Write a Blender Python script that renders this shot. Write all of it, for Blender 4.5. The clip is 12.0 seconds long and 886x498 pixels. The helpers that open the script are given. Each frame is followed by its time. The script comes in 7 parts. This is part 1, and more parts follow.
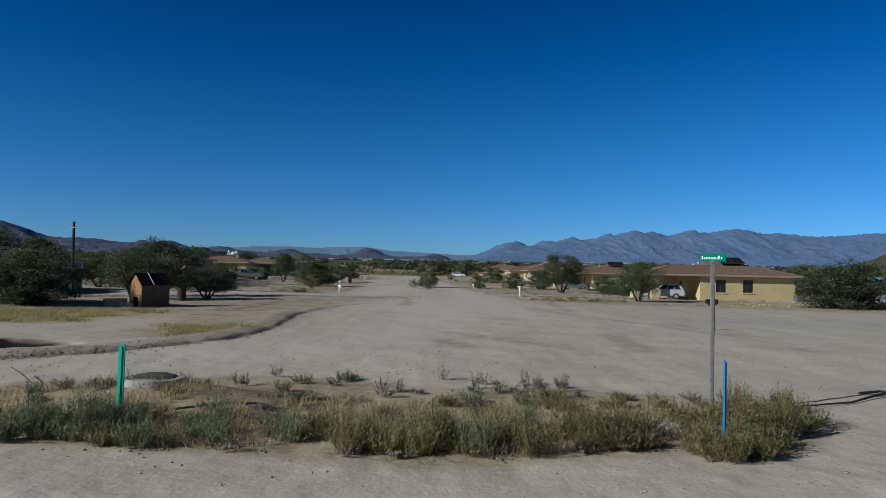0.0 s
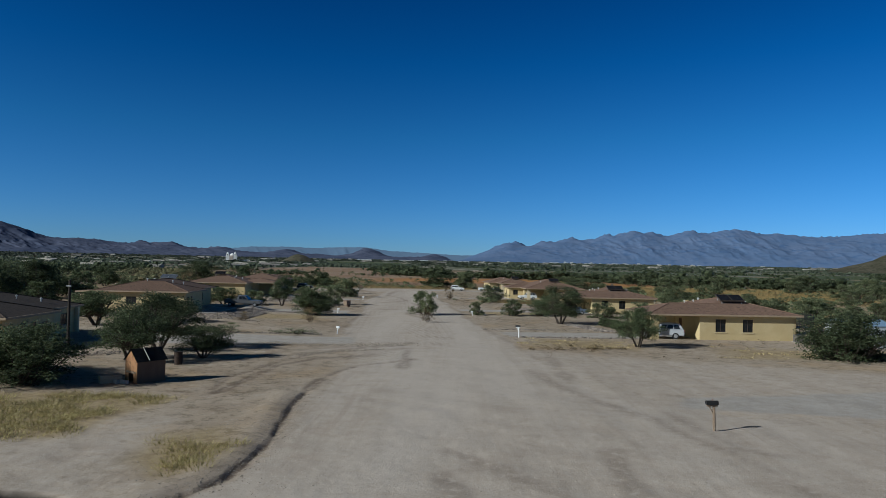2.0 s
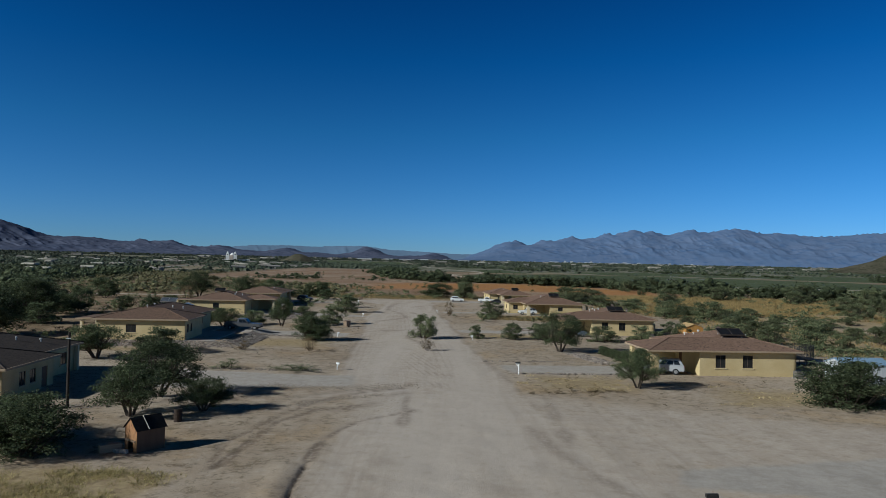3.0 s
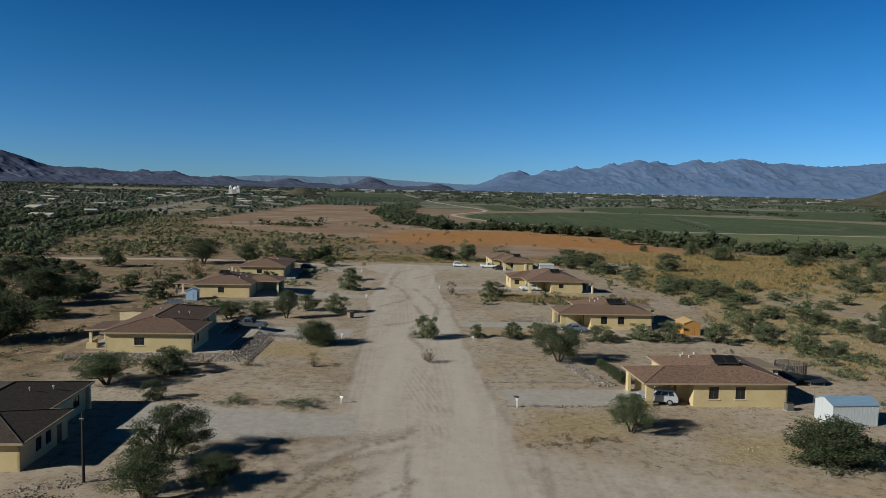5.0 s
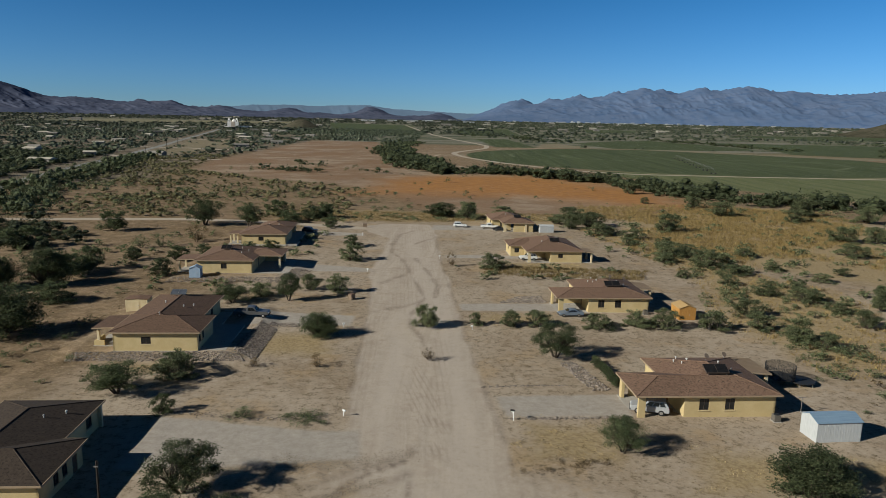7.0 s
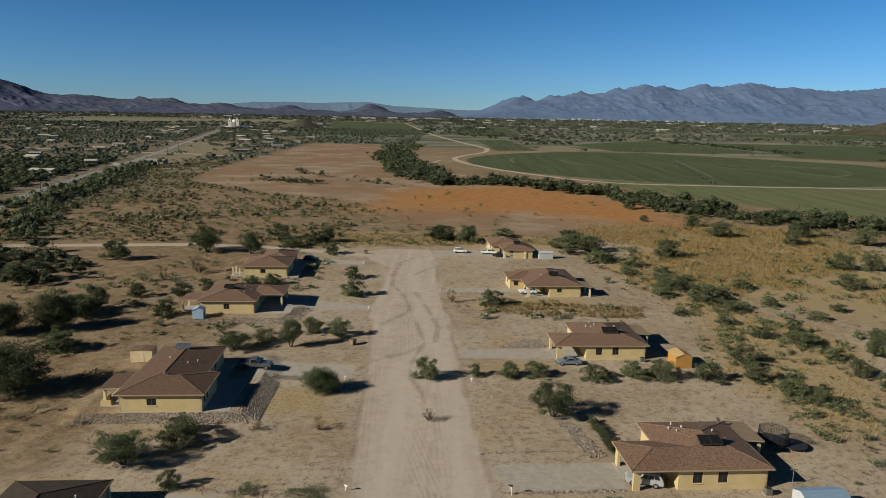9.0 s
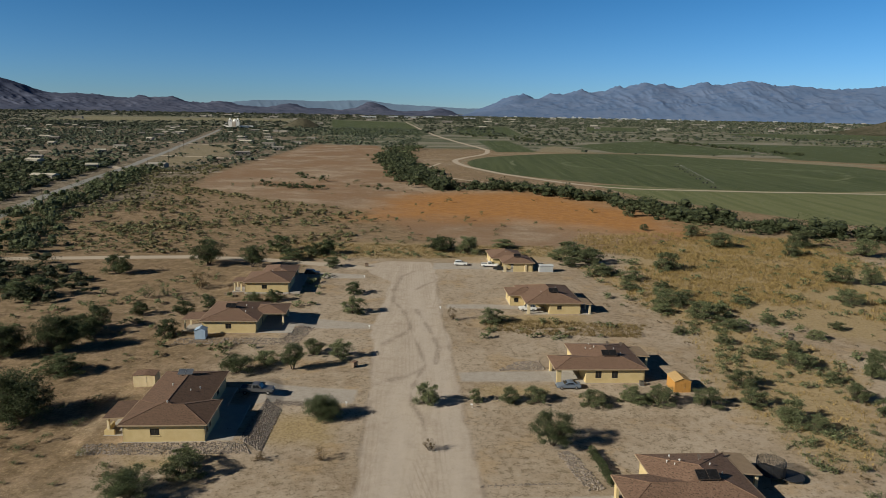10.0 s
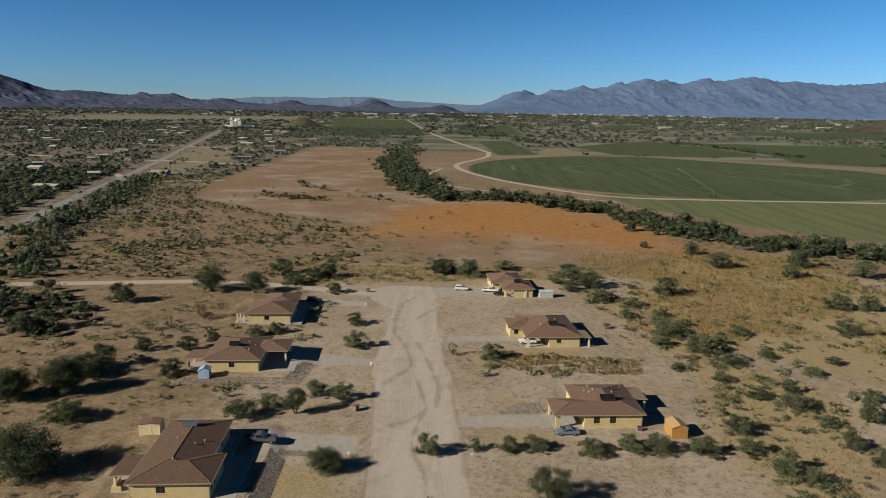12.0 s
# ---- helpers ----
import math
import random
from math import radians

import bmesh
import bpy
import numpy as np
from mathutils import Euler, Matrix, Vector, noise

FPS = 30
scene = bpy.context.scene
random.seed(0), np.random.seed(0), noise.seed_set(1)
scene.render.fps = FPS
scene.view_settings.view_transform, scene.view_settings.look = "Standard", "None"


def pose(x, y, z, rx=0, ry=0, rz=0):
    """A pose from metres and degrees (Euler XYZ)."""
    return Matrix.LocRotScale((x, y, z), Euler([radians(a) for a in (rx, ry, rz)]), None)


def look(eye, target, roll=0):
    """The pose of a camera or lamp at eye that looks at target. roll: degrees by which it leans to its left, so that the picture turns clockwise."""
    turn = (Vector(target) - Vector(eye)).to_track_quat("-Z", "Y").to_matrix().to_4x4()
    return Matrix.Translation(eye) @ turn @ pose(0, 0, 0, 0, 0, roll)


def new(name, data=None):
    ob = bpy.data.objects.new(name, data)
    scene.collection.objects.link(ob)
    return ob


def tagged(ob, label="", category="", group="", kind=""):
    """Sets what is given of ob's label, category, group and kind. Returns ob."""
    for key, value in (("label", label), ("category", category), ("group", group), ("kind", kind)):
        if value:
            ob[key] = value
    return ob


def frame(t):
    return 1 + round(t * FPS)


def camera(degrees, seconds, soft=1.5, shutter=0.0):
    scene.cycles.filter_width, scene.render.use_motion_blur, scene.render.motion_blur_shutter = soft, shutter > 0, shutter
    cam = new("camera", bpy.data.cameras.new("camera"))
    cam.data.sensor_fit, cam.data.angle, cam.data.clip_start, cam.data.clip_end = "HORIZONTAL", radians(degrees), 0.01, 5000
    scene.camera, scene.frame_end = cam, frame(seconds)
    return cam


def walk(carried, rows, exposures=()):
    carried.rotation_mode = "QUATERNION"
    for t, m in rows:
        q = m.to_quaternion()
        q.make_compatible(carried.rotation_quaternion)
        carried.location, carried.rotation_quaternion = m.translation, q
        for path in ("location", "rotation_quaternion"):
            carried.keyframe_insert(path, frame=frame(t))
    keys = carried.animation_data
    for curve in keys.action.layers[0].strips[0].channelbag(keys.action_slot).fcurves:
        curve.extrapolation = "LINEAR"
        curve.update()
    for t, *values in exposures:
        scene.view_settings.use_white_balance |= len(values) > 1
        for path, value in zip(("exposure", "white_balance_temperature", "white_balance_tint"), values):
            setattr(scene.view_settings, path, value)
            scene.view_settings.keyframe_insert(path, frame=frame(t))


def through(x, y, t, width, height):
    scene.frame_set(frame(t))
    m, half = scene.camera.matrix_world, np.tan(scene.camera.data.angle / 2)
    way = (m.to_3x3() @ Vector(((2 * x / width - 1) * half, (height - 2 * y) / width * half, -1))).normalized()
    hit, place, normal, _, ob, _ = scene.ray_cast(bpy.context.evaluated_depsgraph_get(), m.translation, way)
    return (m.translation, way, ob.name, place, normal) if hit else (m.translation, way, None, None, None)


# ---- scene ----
cam = camera(65.0, 12.0, 0.5)
PATH = [
    (0, (0.555, -0.605, 2.12), (0.533, 1.394, 2.167), 1.2),
    (0.5, (0.542, -0.491, 2.634), (0.521, 1.508, 2.68), 1.3),
    (1, (0.526, -0.394, 3.777), (0.505, 1.605, 3.822), 1.2),
    (1.5, (0.496, -0.425, 5.124), (0.476, 1.574, 5.173), 1.2),
    (2, (0.532, -0.383, 6.648), (0.512, 1.617, 6.694), 1.2),
    (2.5, (0.496, -0.411, 8.58), (0.476, 1.588, 8.624), 1.2),
    (3, (0.437, -0.415, 10.848), (0.417, 1.584, 10.889), 1.3),
    (5, (0.466, -0.842, 23.047), (0.441, 1.151, 22.883), 1.3),
    (5.5, (0.524, -0.701, 25.723), (0.498, 1.284, 25.474), 1.2),
    (6, (0.532, -0.578, 28.391), (0.506, 1.394, 28.056), 1.2),
    (6.5, (0.547, -0.446, 30.83), (0.521, 1.521, 30.469), 1.2),
    (7, (0.583, -0.432, 33.441), (0.558, 1.534, 33.075), 1.2),
    (9, (0.567, -0.352, 43.665), (0.54, 1.612, 43.286), 1.1),
    (9.5, (0.501, -0.299, 46.223), (0.473, 1.664, 45.841), 1.1),
    (10, (0.432, -0.225, 48.829), (0.404, 1.738, 48.443), 1.1),
    (10.5, (0.441, -0.043, 51.368), (0.413, 1.919, 50.981), 1.1),
    (11, (0.457, 0.009, 53.958), (0.427, 1.97, 53.568), 1.1),
    (11.5, (0.404, 0.043, 56.575), (0.373, 2.004, 56.183), 1.1),
    (12, (0.47, 0.116, 59.104), (0.438, 2.076, 58.704), 1.0),
]
EXPOSURES = [(0.0, -0.06, 5430, 6), (3.0, -0.10, 5520, 6), (5.0, 0.05, 5880, 6), (6.5, 0.08, 6110, 7), (9.0, 0.15, 6620, 8), (12.0, 0.23, 6580, 9)]
walk(cam, [(t, look(eye, target, roll)) for t, eye, target, roll in PATH], EXPOSURES)

# ---- light ----
SUN_AZ, SUN_EL = radians(207.0), radians(26.0)          # where the sun stands, from +x, and its height
SUN_DIR = Vector((math.cos(SUN_AZ) * math.cos(SUN_EL), math.sin(SUN_AZ) * math.cos(SUN_EL), math.sin(SUN_EL)))
world = bpy.data.worlds.new("desert_sky")
scene.world = world
world.use_nodes = True
wn, wl = world.node_tree.nodes, world.node_tree.links
sky = wn.new("ShaderNodeTexSky")
sky.sky_type, sky.sun_disc = "NISHITA", False
sky.sun_elevation, sky.sun_rotation = SUN_EL, radians(90) - SUN_AZ
sky.altitude, sky.air_density, sky.dust_density, sky.ozone_density = 1500, 1.0, 0.0, 6.0
deep = wn.new("ShaderNodeHueSaturation")
deep.inputs["Saturation"].default_value = 0.85
wl.new(sky.outputs[0], deep.inputs["Color"])
tint = wn.new("ShaderNodeMix")
tint.data_type, tint.blend_type = "RGBA", "MULTIPLY"
tint.inputs[0].default_value, tint.inputs[7].default_value = 1.0, (0.0930, 0.158, 0.1915, 1)
wl.new(deep.outputs[0], tint.inputs[6])
steep = wn.new("ShaderNodeGamma")
steep.inputs[1].default_value = 1.4
wl.new(tint.outputs[2], steep.inputs[0])
# the deep, dry desert sky: paler towards the horizon, ever darker towards the zenith
up = wn.new("ShaderNodeSeparateXYZ")
wl.new(wn.new("ShaderNodeTexCoord").outputs["Generated"], up.inputs[0])
depth = wn.new("ShaderNodeValToRGB")
SKY_TONES = [(0.0, (1.0, 0.635, 0.645)), (0.05, (0.93, 0.645, 0.635)), (0.10, (0.78, 0.65, 0.605)), (0.18, (0.54, 0.65, 0.59)), (0.28, (0.29, 0.56, 0.59)), (0.38, (0.21, 0.46, 0.54)), (0.55, (0.12, 0.16, 0.15)), (1.0, (0.06, 0.06, 0.05))]
while len(depth.color_ramp.elements) < len(SKY_TONES):
    depth.color_ramp.elements.new(0.5)
for e, (at, c) in zip(depth.color_ramp.elements, SKY_TONES):
    e.position, e.color = at, (*c, 1)
wl.new(up.outputs["Z"], depth.inputs[0])
graded = wn.new("ShaderNodeMix")
graded.data_type, graded.blend_type = "RGBA", "MULTIPLY"
graded.inputs[0].default_value = 1.0
even = wn.new("ShaderNodeVectorMath")
even.operation = "MINIMUM"
even.inputs[1].default_value = (0.9, 1.8, 3.0)
wl.new(steep.outputs[0], even.inputs[0])
wl.new(even.outputs[0], graded.inputs[6])
wl.new(depth.outputs[0], graded.inputs[7])
# the sky whitens towards the sun
sunward = wn.new("ShaderNodeVectorMath")
sunward.operation = "DOT_PRODUCT"
sunward.inputs[1].default_value = (math.cos(SUN_AZ), math.sin(SUN_AZ), 0)
wl.new(up.inputs[0].links[0].from_socket, sunward.inputs[0])
pale = wn.new("ShaderNodeMapRange")
pale.interpolation_type = "SMOOTHSTEP"
pale.inputs[1].default_value, pale.inputs[2].default_value = 0.15, 0.9
wl.new(sunward.outputs["Value"], pale.inputs[0])
whitened = wn.new("ShaderNodeMix")
whitened.data_type, whitened.blend_type = "RGBA", "MULTIPLY"
whitened.inputs[7].default_value = (1.5, 0.75, 0.4, 1)
wl.new(pale.outputs[0], whitened.inputs[0])
wl.new(graded.outputs[2], whitened.inputs[6])
wl.new(whitened.outputs[2], wn["Background"].inputs[0])
wn["Background"].inputs[1].default_value = 0.57
sun = bpy.data.lights.new("sun", "SUN")
sun.energy, sun.angle, sun.color = 5.0, radians(0.5), (1.0, 0.945, 0.83)
sun_ob = new("sun", sun)
sun_ob.matrix_world = look(SUN_DIR * 50, (0, 0, 0))

# ---- tools ----


def part(name, bm, material, parent=None, label=""):
    """One mesh object from a bmesh, under a thing or a part."""
    me = bpy.data.meshes.new(name)
    bmesh.ops.recalc_face_normals(bm, faces=bm.faces)
    bm.to_mesh(me)
    bm.free()
    me.materials.append(material)
    ob = new(name, me)
    if parent:
        ob.parent = parent
    if label:
        ob["label"] = label
    return ob


def thing(name, x, y, z, yaw, label, category, group="", kind=""):
    """The Empty at a thing's base."""
    ob = new(name)
    ob.empty_display_size = 0.3
    ob.matrix_basis = pose(x, y, z, 0, 0, yaw)
    return tagged(ob, label, category, group, kind)


def array_mesh(name, verts, faces, material, smooth=False):
    me = bpy.data.meshes.new(name)
    verts, faces = np.asarray(verts, np.float32), np.asarray(faces, np.int32)
    k = faces.shape[1]
    me.vertices.add(len(verts))
    me.vertices.foreach_set("co", verts.ravel())
    me.loops.add(faces.size)
    me.loops.foreach_set("vertex_index", faces.ravel())
    me.polygons.add(len(faces))
    me.polygons.foreach_set("loop_start", np.arange(len(faces), dtype=np.int32) * k)
    me.update(calc_edges=True)
    me.validate()
    if smooth:
        me.polygons.foreach_set("use_smooth", np.ones(len(me.polygons), bool))
    me.materials.append(material)
    return me


def box(bm, x0, x1, y0, y1, z0, z1, bevel=0.0):
    m = Matrix.LocRotScale(((x0 + x1) / 2, (y0 + y1) / 2, (z0 + z1) / 2), None, (x1 - x0, y1 - y0, z1 - z0))
    made = bmesh.ops.create_cube(bm, size=1, matrix=m)
    if bevel:
        edges = list({e for v in made["verts"] for e in v.link_edges})
        bmesh.ops.bevel(bm, geom=edges, offset=bevel, segments=2, affect="EDGES", clamp_overlap=True)
    return bm


def solid(bm, points, faces):
    vs = [bm.verts.new(p) for p in points]
    for f in faces:
        bm.faces.new([vs[i] for i in f])
    return bm


def extrude(bm, outline, y0, y1):
    """A closed outline in x and z, drawn out along y."""
    a = [bm.verts.new((x, y0, z)) for x, z in outline]
    b = [bm.verts.new((x, y1, z)) for x, z in outline]
    bm.faces.new(a)
    bm.faces.new(b[::-1])
    n = len(a)
    for i in range(n):
        bm.faces.new((a[i], b[i], b[(i + 1) % n], a[(i + 1) % n]))
    return bm


def tube(bm, points, radii, sides=7):
    """A tapered round bar along a line of points."""
    rings = []
    for i, p in enumerate(points):
        p = Vector(p)
        d = Vector(points[min(i + 1, len(points) - 1)]) - Vector(points[max(i - 1, 0)])
        q = d.to_track_quat("Z", "Y")
        rings.append([bm.verts.new(p + q @ Vector((radii[i] * math.cos(a), radii[i] * math.sin(a), 0))) for a in (2 * math.pi * k / sides for k in range(sides))])
    for r, s in zip(rings, rings[1:]):
        for k in range(sides):
            bm.faces.new((r[k], r[(k + 1) % sides], s[(k + 1) % sides], s[k]))
    bm.faces.new(rings[0][::-1])
    bm.faces.new(rings[-1])
    return bm


def BM():
    return bmesh.new()


def vnoise(x, y, seed=0):
    """Smooth noise from 0 to 1 on the plane."""
    xi, yi = np.floor(x).astype(np.int64), np.floor(y).astype(np.int64)
    fx, fy = x - xi, y - yi
    fx, fy = fx * fx * (3 - 2 * fx), fy * fy * (3 - 2 * fy)

    def h(a, b):
        n = (a * 374761393 + b * 668265263 + seed * 2147483 + 1013904223) & 0xFFFFFFFF
        n = ((n ^ (n >> 13)) * 1274126177) & 0xFFFFFFFF
        return ((n ^ (n >> 16)) & 0xFFFF) / 65535.0

    return (h(xi, yi) * (1 - fx) + h(xi + 1, yi) * fx) * (1 - fy) + (h(xi, yi + 1) * (1 - fx) + h(xi + 1, yi + 1) * fx) * fy


def fbm(x, y, seed=0, octaves=4):
    total, amp = 0.0, 0.5
    for k in range(octaves):
        total = total + amp * vnoise(x * 2**k, y * 2**k, seed + 31 * k)
        amp /= 2
    return total


def poly_dist(x, y, poly):
    """Signed distance to a closed outline, negative inside."""
    best = np.full(x.shape, 1e9)
    inside = np.zeros(x.shape, bool)
    for (ax, ay), (bx, by) in zip(poly, poly[1:] + poly[:1]):
        ex, ey = bx - ax, by - ay
        t = np.clip(((x - ax) * ex + (y - ay) * ey) / (ex * ex + ey * ey + 1e-9), 0, 1)
        best = np.minimum(best, np.hypot(x - ax - t * ex, y - ay - t * ey))
        if ay != by:
            inside ^= ((ay > y) != (by > y)) & (x < ex * (y - ay) / (by - ay) + ax)
    return np.where(inside, -best, best)


def line_dist(x, y, line):
    best = np.full(np.shape(x), 1e9)
    for (ax, ay), (bx, by) in zip(line, line[1:]):
        ex, ey = bx - ax, by - ay
        t = np.clip(((x - ax) * ex + (y - ay) * ey) / (ex * ex + ey * ey), 0, 1)
        best = np.minimum(best, np.hypot(x - ax - t * ex, y - ay - t * ey))
    return best


# ---- materials ----
def mat(name, c1, c2, scale=3.0, rough=0.8, metal=0.0, bump=0.0, bump_scale=30.0, c3=None, per_island=0.0, per_object=0.0, spec=0.3, stretch=(1, 1, 1), wet=0.0):
    """A procedural surface: two colours mixed by coarse noise, a third by fine specks, relief, and chance from piece to piece."""
    m = bpy.data.materials.new(name)
    m.use_nodes = True
    n, l = m.node_tree.nodes, m.node_tree.links
    b = n["Principled BSDF"]
    b.inputs["Roughness"].default_value, b.inputs["Metallic"].default_value, b.inputs["Specular IOR Level"].default_value = rough, metal, spec
    co = n.new("ShaderNodeTexCoord")
    mp = n.new("ShaderNodeMapping")
    mp.inputs["Scale"].default_value = stretch
    l.new(co.outputs["Object"], mp.inputs["Vector"])
    nz = n.new("ShaderNodeTexNoise")
    nz.inputs["Scale"].default_value, nz.inputs["Detail"].default_value, nz.inputs["Roughness"].default_value = scale, 6, 0.6
    l.new(mp.outputs[0], nz.inputs["Vector"])
    ramp = n.new("ShaderNodeMapRange")
    ramp.inputs[1].default_value, ramp.inputs[2].default_value = 0.35, 0.65
    l.new(nz.outputs["Fac"], ramp.inputs[0])
    mix = n.new("ShaderNodeMix")
    mix.data_type = "RGBA"
    mix.inputs[6].default_value, mix.inputs[7].default_value = (*c1, 1), (*c2, 1)
    l.new(ramp.outputs[0], mix.inputs[0])
    out = mix.outputs[2]
    fine = n.new("ShaderNodeTexNoise")
    fine.inputs["Scale"].default_value, fine.inputs["Detail"].default_value = bump_scale, 4
    l.new(mp.outputs[0], fine.inputs["Vector"])
    if c3:
        r2 = n.new("ShaderNodeMapRange")
        r2.inputs[1].default_value, r2.inputs[2].default_value = 0.52, 0.68
        l.new(fine.outputs["Fac"], r2.inputs[0])
        m2 = n.new("ShaderNodeMix")
        m2.data_type = "RGBA"
        m2.inputs[7].default_value = (*c3, 1)
        l.new(r2.outputs[0], m2.inputs[0])
        l.new(out, m2.inputs[6])
        out = m2.outputs[2]
    if per_island or per_object:
        hsv = n.new("ShaderNodeHueSaturation")
        r3 = n.new("ShaderNodeMapRange")
        k = per_island or per_object
        r3.inputs[3].default_value, r3.inputs[4].default_value = 1 - k, 1 + k
        if per_island:
            l.new(n.new("ShaderNodeNewGeometry").outputs["Random Per Island"], r3.inputs[0])
        else:
            l.new(n.new("ShaderNodeObjectInfo").outputs["Random"], r3.inputs[0])
        l.new(r3.outputs[0], hsv.inputs["Value"])
        l.new(out, hsv.inputs["Color"])
        out = hsv.outputs[0]
    l.new(out, b.inputs["Base Color"])
    if bump:
        bp = n.new("ShaderNodeBump")
        bp.inputs["Strength"].default_value, bp.inputs["Distance"].default_value = bump, 0.03
        l.new(fine.outputs["Fac"], bp.inputs["Height"])
        l.new(bp.outputs[0], b.inputs["Normal"])
    return m


def leaf_mat(name, dark, light, dry=None, through=0.25, vary=0.45):
    """Leaves: colour by chance from leaf to leaf and plant to plant, some light through them."""
    m = bpy.data.materials.new(name)
    m.use_nodes = True
    n, l = m.node_tree.nodes, m.node_tree.links
    b = n["Principled BSDF"]
    b.inputs["Roughness"].default_value, b.inputs["Specular IOR Level"].default_value = 0.65, 0.2
    geo, info = n.new("ShaderNodeNewGeometry"), n.new("ShaderNodeObjectInfo")
    ramp = n.new("ShaderNodeValToRGB")
    e = ramp.color_ramp.elements
    e[0].color, e[1].color = (*dark, 1), (*light, 1)
    if dry:
        x = e.new(0.93)
        x.color = (*light, 1)
        e[-1].color = (*dry, 1)
    l.new(geo.outputs["Random Per Island"], ramp.inputs[0])
    hsv = n.new("ShaderNodeHueSaturation")
    r = n.new("ShaderNodeMapRange")
    r.inputs[3].default_value, r.inputs[4].default_value = 1 - vary, 1 + vary
    l.new(info.outputs["Random"], r.inputs[0])
    mottle = n.new("ShaderNodeTexNoise")
    mottle.inputs["Scale"].default_value, mottle.inputs["Detail"].default_value, mottle.inputs["Roughness"].default_value = 1.1, 5, 0.75
    l.new(geo.outputs["Position"], mottle.inputs["Vector"])
    depth = n.new("ShaderNodeMapRange")
    depth.inputs[1].default_value, depth.inputs[2].default_value, depth.inputs[3].default_value, depth.inputs[4].default_value = 0.38, 0.62, 0.65, 1.3
    l.new(mottle.outputs["Fac"], depth.inputs[0])
    value = n.new("ShaderNodeMath")
    value.operation = "MULTIPLY"
    l.new(r.outputs[0], value.inputs[0])
    l.new(depth.outputs[0], value.inputs[1])
    l.new(value.outputs[0], hsv.inputs["Value"])
    relief = n.new("ShaderNodeBump")
    relief.inputs["Strength"].default_value, relief.inputs["Distance"].default_value = 0.9, 0.5
    l.new(mottle.outputs["Fac"], relief.inputs["Height"])
    l.new(relief.outputs[0], b.inputs["Normal"])
    l.new(ramp.outputs[0], hsv.inputs["Color"])
    l.new(hsv.outputs[0], b.inputs["Base Color"])
    tr = n.new("ShaderNodeBsdfTranslucent")
    l.new(hsv.outputs[0], tr.inputs[0])
    mx = n.new("ShaderNodeMixShader")
    mx.inputs[0].default_value = through
    l.new(b.outputs[0], mx.inputs[1])
    l.new(tr.outputs[0], mx.inputs[2])
    l.new(mx.outputs[0], n["Material Output"].inputs[0])
    return m


STUCCO = mat("yellow_stucco", (0.50, 0.385, 0.195), (0.56, 0.445, 0.24), 0.8, 0.9, bump=0.15, bump_scale=25, c3=(0.46, 0.355, 0.18))
STUCCO_PALE = mat("pale_stucco", (0.58, 0.48, 0.30), (0.64, 0.54, 0.36), 0.8, 0.9, bump=0.15, bump_scale=25)
SHINGLE = mat("brown_shingles", (0.150, 0.090, 0.061), (0.208, 0.130, 0.090), 2.2, 0.92, bump=0.6, bump_scale=4.5, c3=(0.068, 0.045, 0.031), per_object=0.10)
# near left roof: shade and vignette put into a darker shingle colour
SHINGLE_SHADED = mat("shade_darkened_shingles", (0.045, 0.032, 0.024), (0.062, 0.045, 0.033), 2.2, 0.95, bump=0.6, bump_scale=4.5, c3=(0.024, 0.017, 0.013))
# a darker set of the shingle colours for the raised pad house
SHINGLE_BROWN = mat("deeper_brown_shingles", (0.118, 0.070, 0.047), (0.152, 0.093, 0.063), 2.2, 0.95, bump=0.6, bump_scale=4.5, c3=(0.055, 0.037, 0.026))
PORCH_TAN = mat("tan_roll_roofing", (0.235, 0.17, 0.11), (0.28, 0.205, 0.135), 0.8, 0.9, c3=(0.20, 0.14, 0.09), bump=0.2)
FASCIA = mat("painted_fascia", (0.30, 0.22, 0.14), (0.36, 0.27, 0.18), 2, 0.75)
SOFFIT = mat("soffit_boards", (0.33, 0.27, 0.19), (0.38, 0.31, 0.22), 3, 0.8, stretch=(1, 6, 1))
GLASS = mat("dark_window_glass", (0.012, 0.014, 0.016), (0.02, 0.022, 0.024), 1, 0.08, spec=0.5)
FRAME = mat("bronze_window_frame", (0.06, 0.045, 0.035), (0.08, 0.06, 0.05), 5, 0.5)
SILL = mat("sill_stucco", (0.50, 0.41, 0.24), (0.55, 0.45, 0.27), 4, 0.85)
DOORM = mat("brown_door", (0.10, 0.055, 0.03), (0.13, 0.07, 0.04), 4, 0.6)
CONCRETE = mat("concrete_slab", (0.36, 0.33, 0.29), (0.43, 0.40, 0.35), 0.7, 0.9, bump=0.1, bump_scale=20, c3=(0.30, 0.27, 0.24))
BLACK = mat("black_collector", (0.012, 0.012, 0.013), (0.02, 0.02, 0.022), 2, 0.25, spec=0.5)
METAL = mat("galvanised_metal", (0.42, 0.43, 0.44), (0.50, 0.51, 0.52), 4, 0.42, 0.8, c3=(0.36, 0.36, 0.36))
WHITE_METAL = mat("white_vent_metal", (0.46, 0.45, 0.43), (0.55, 0.54, 0.51), 4, 0.5)
DISH_TAN = mat("weathered_dish_paint", (0.17, 0.13, 0.10), (0.22, 0.17, 0.13), 4, 0.7)
SHED_WALL = mat("white_shed_siding", (0.42, 0.435, 0.44), (0.49, 0.505, 0.51), 1.5, 0.6, stretch=(5, 5, 0.4))
PANEL = mat("grey_solar_panel", (0.07, 0.08, 0.10), (0.10, 0.11, 0.13), 1, 0.25, spec=0.5)
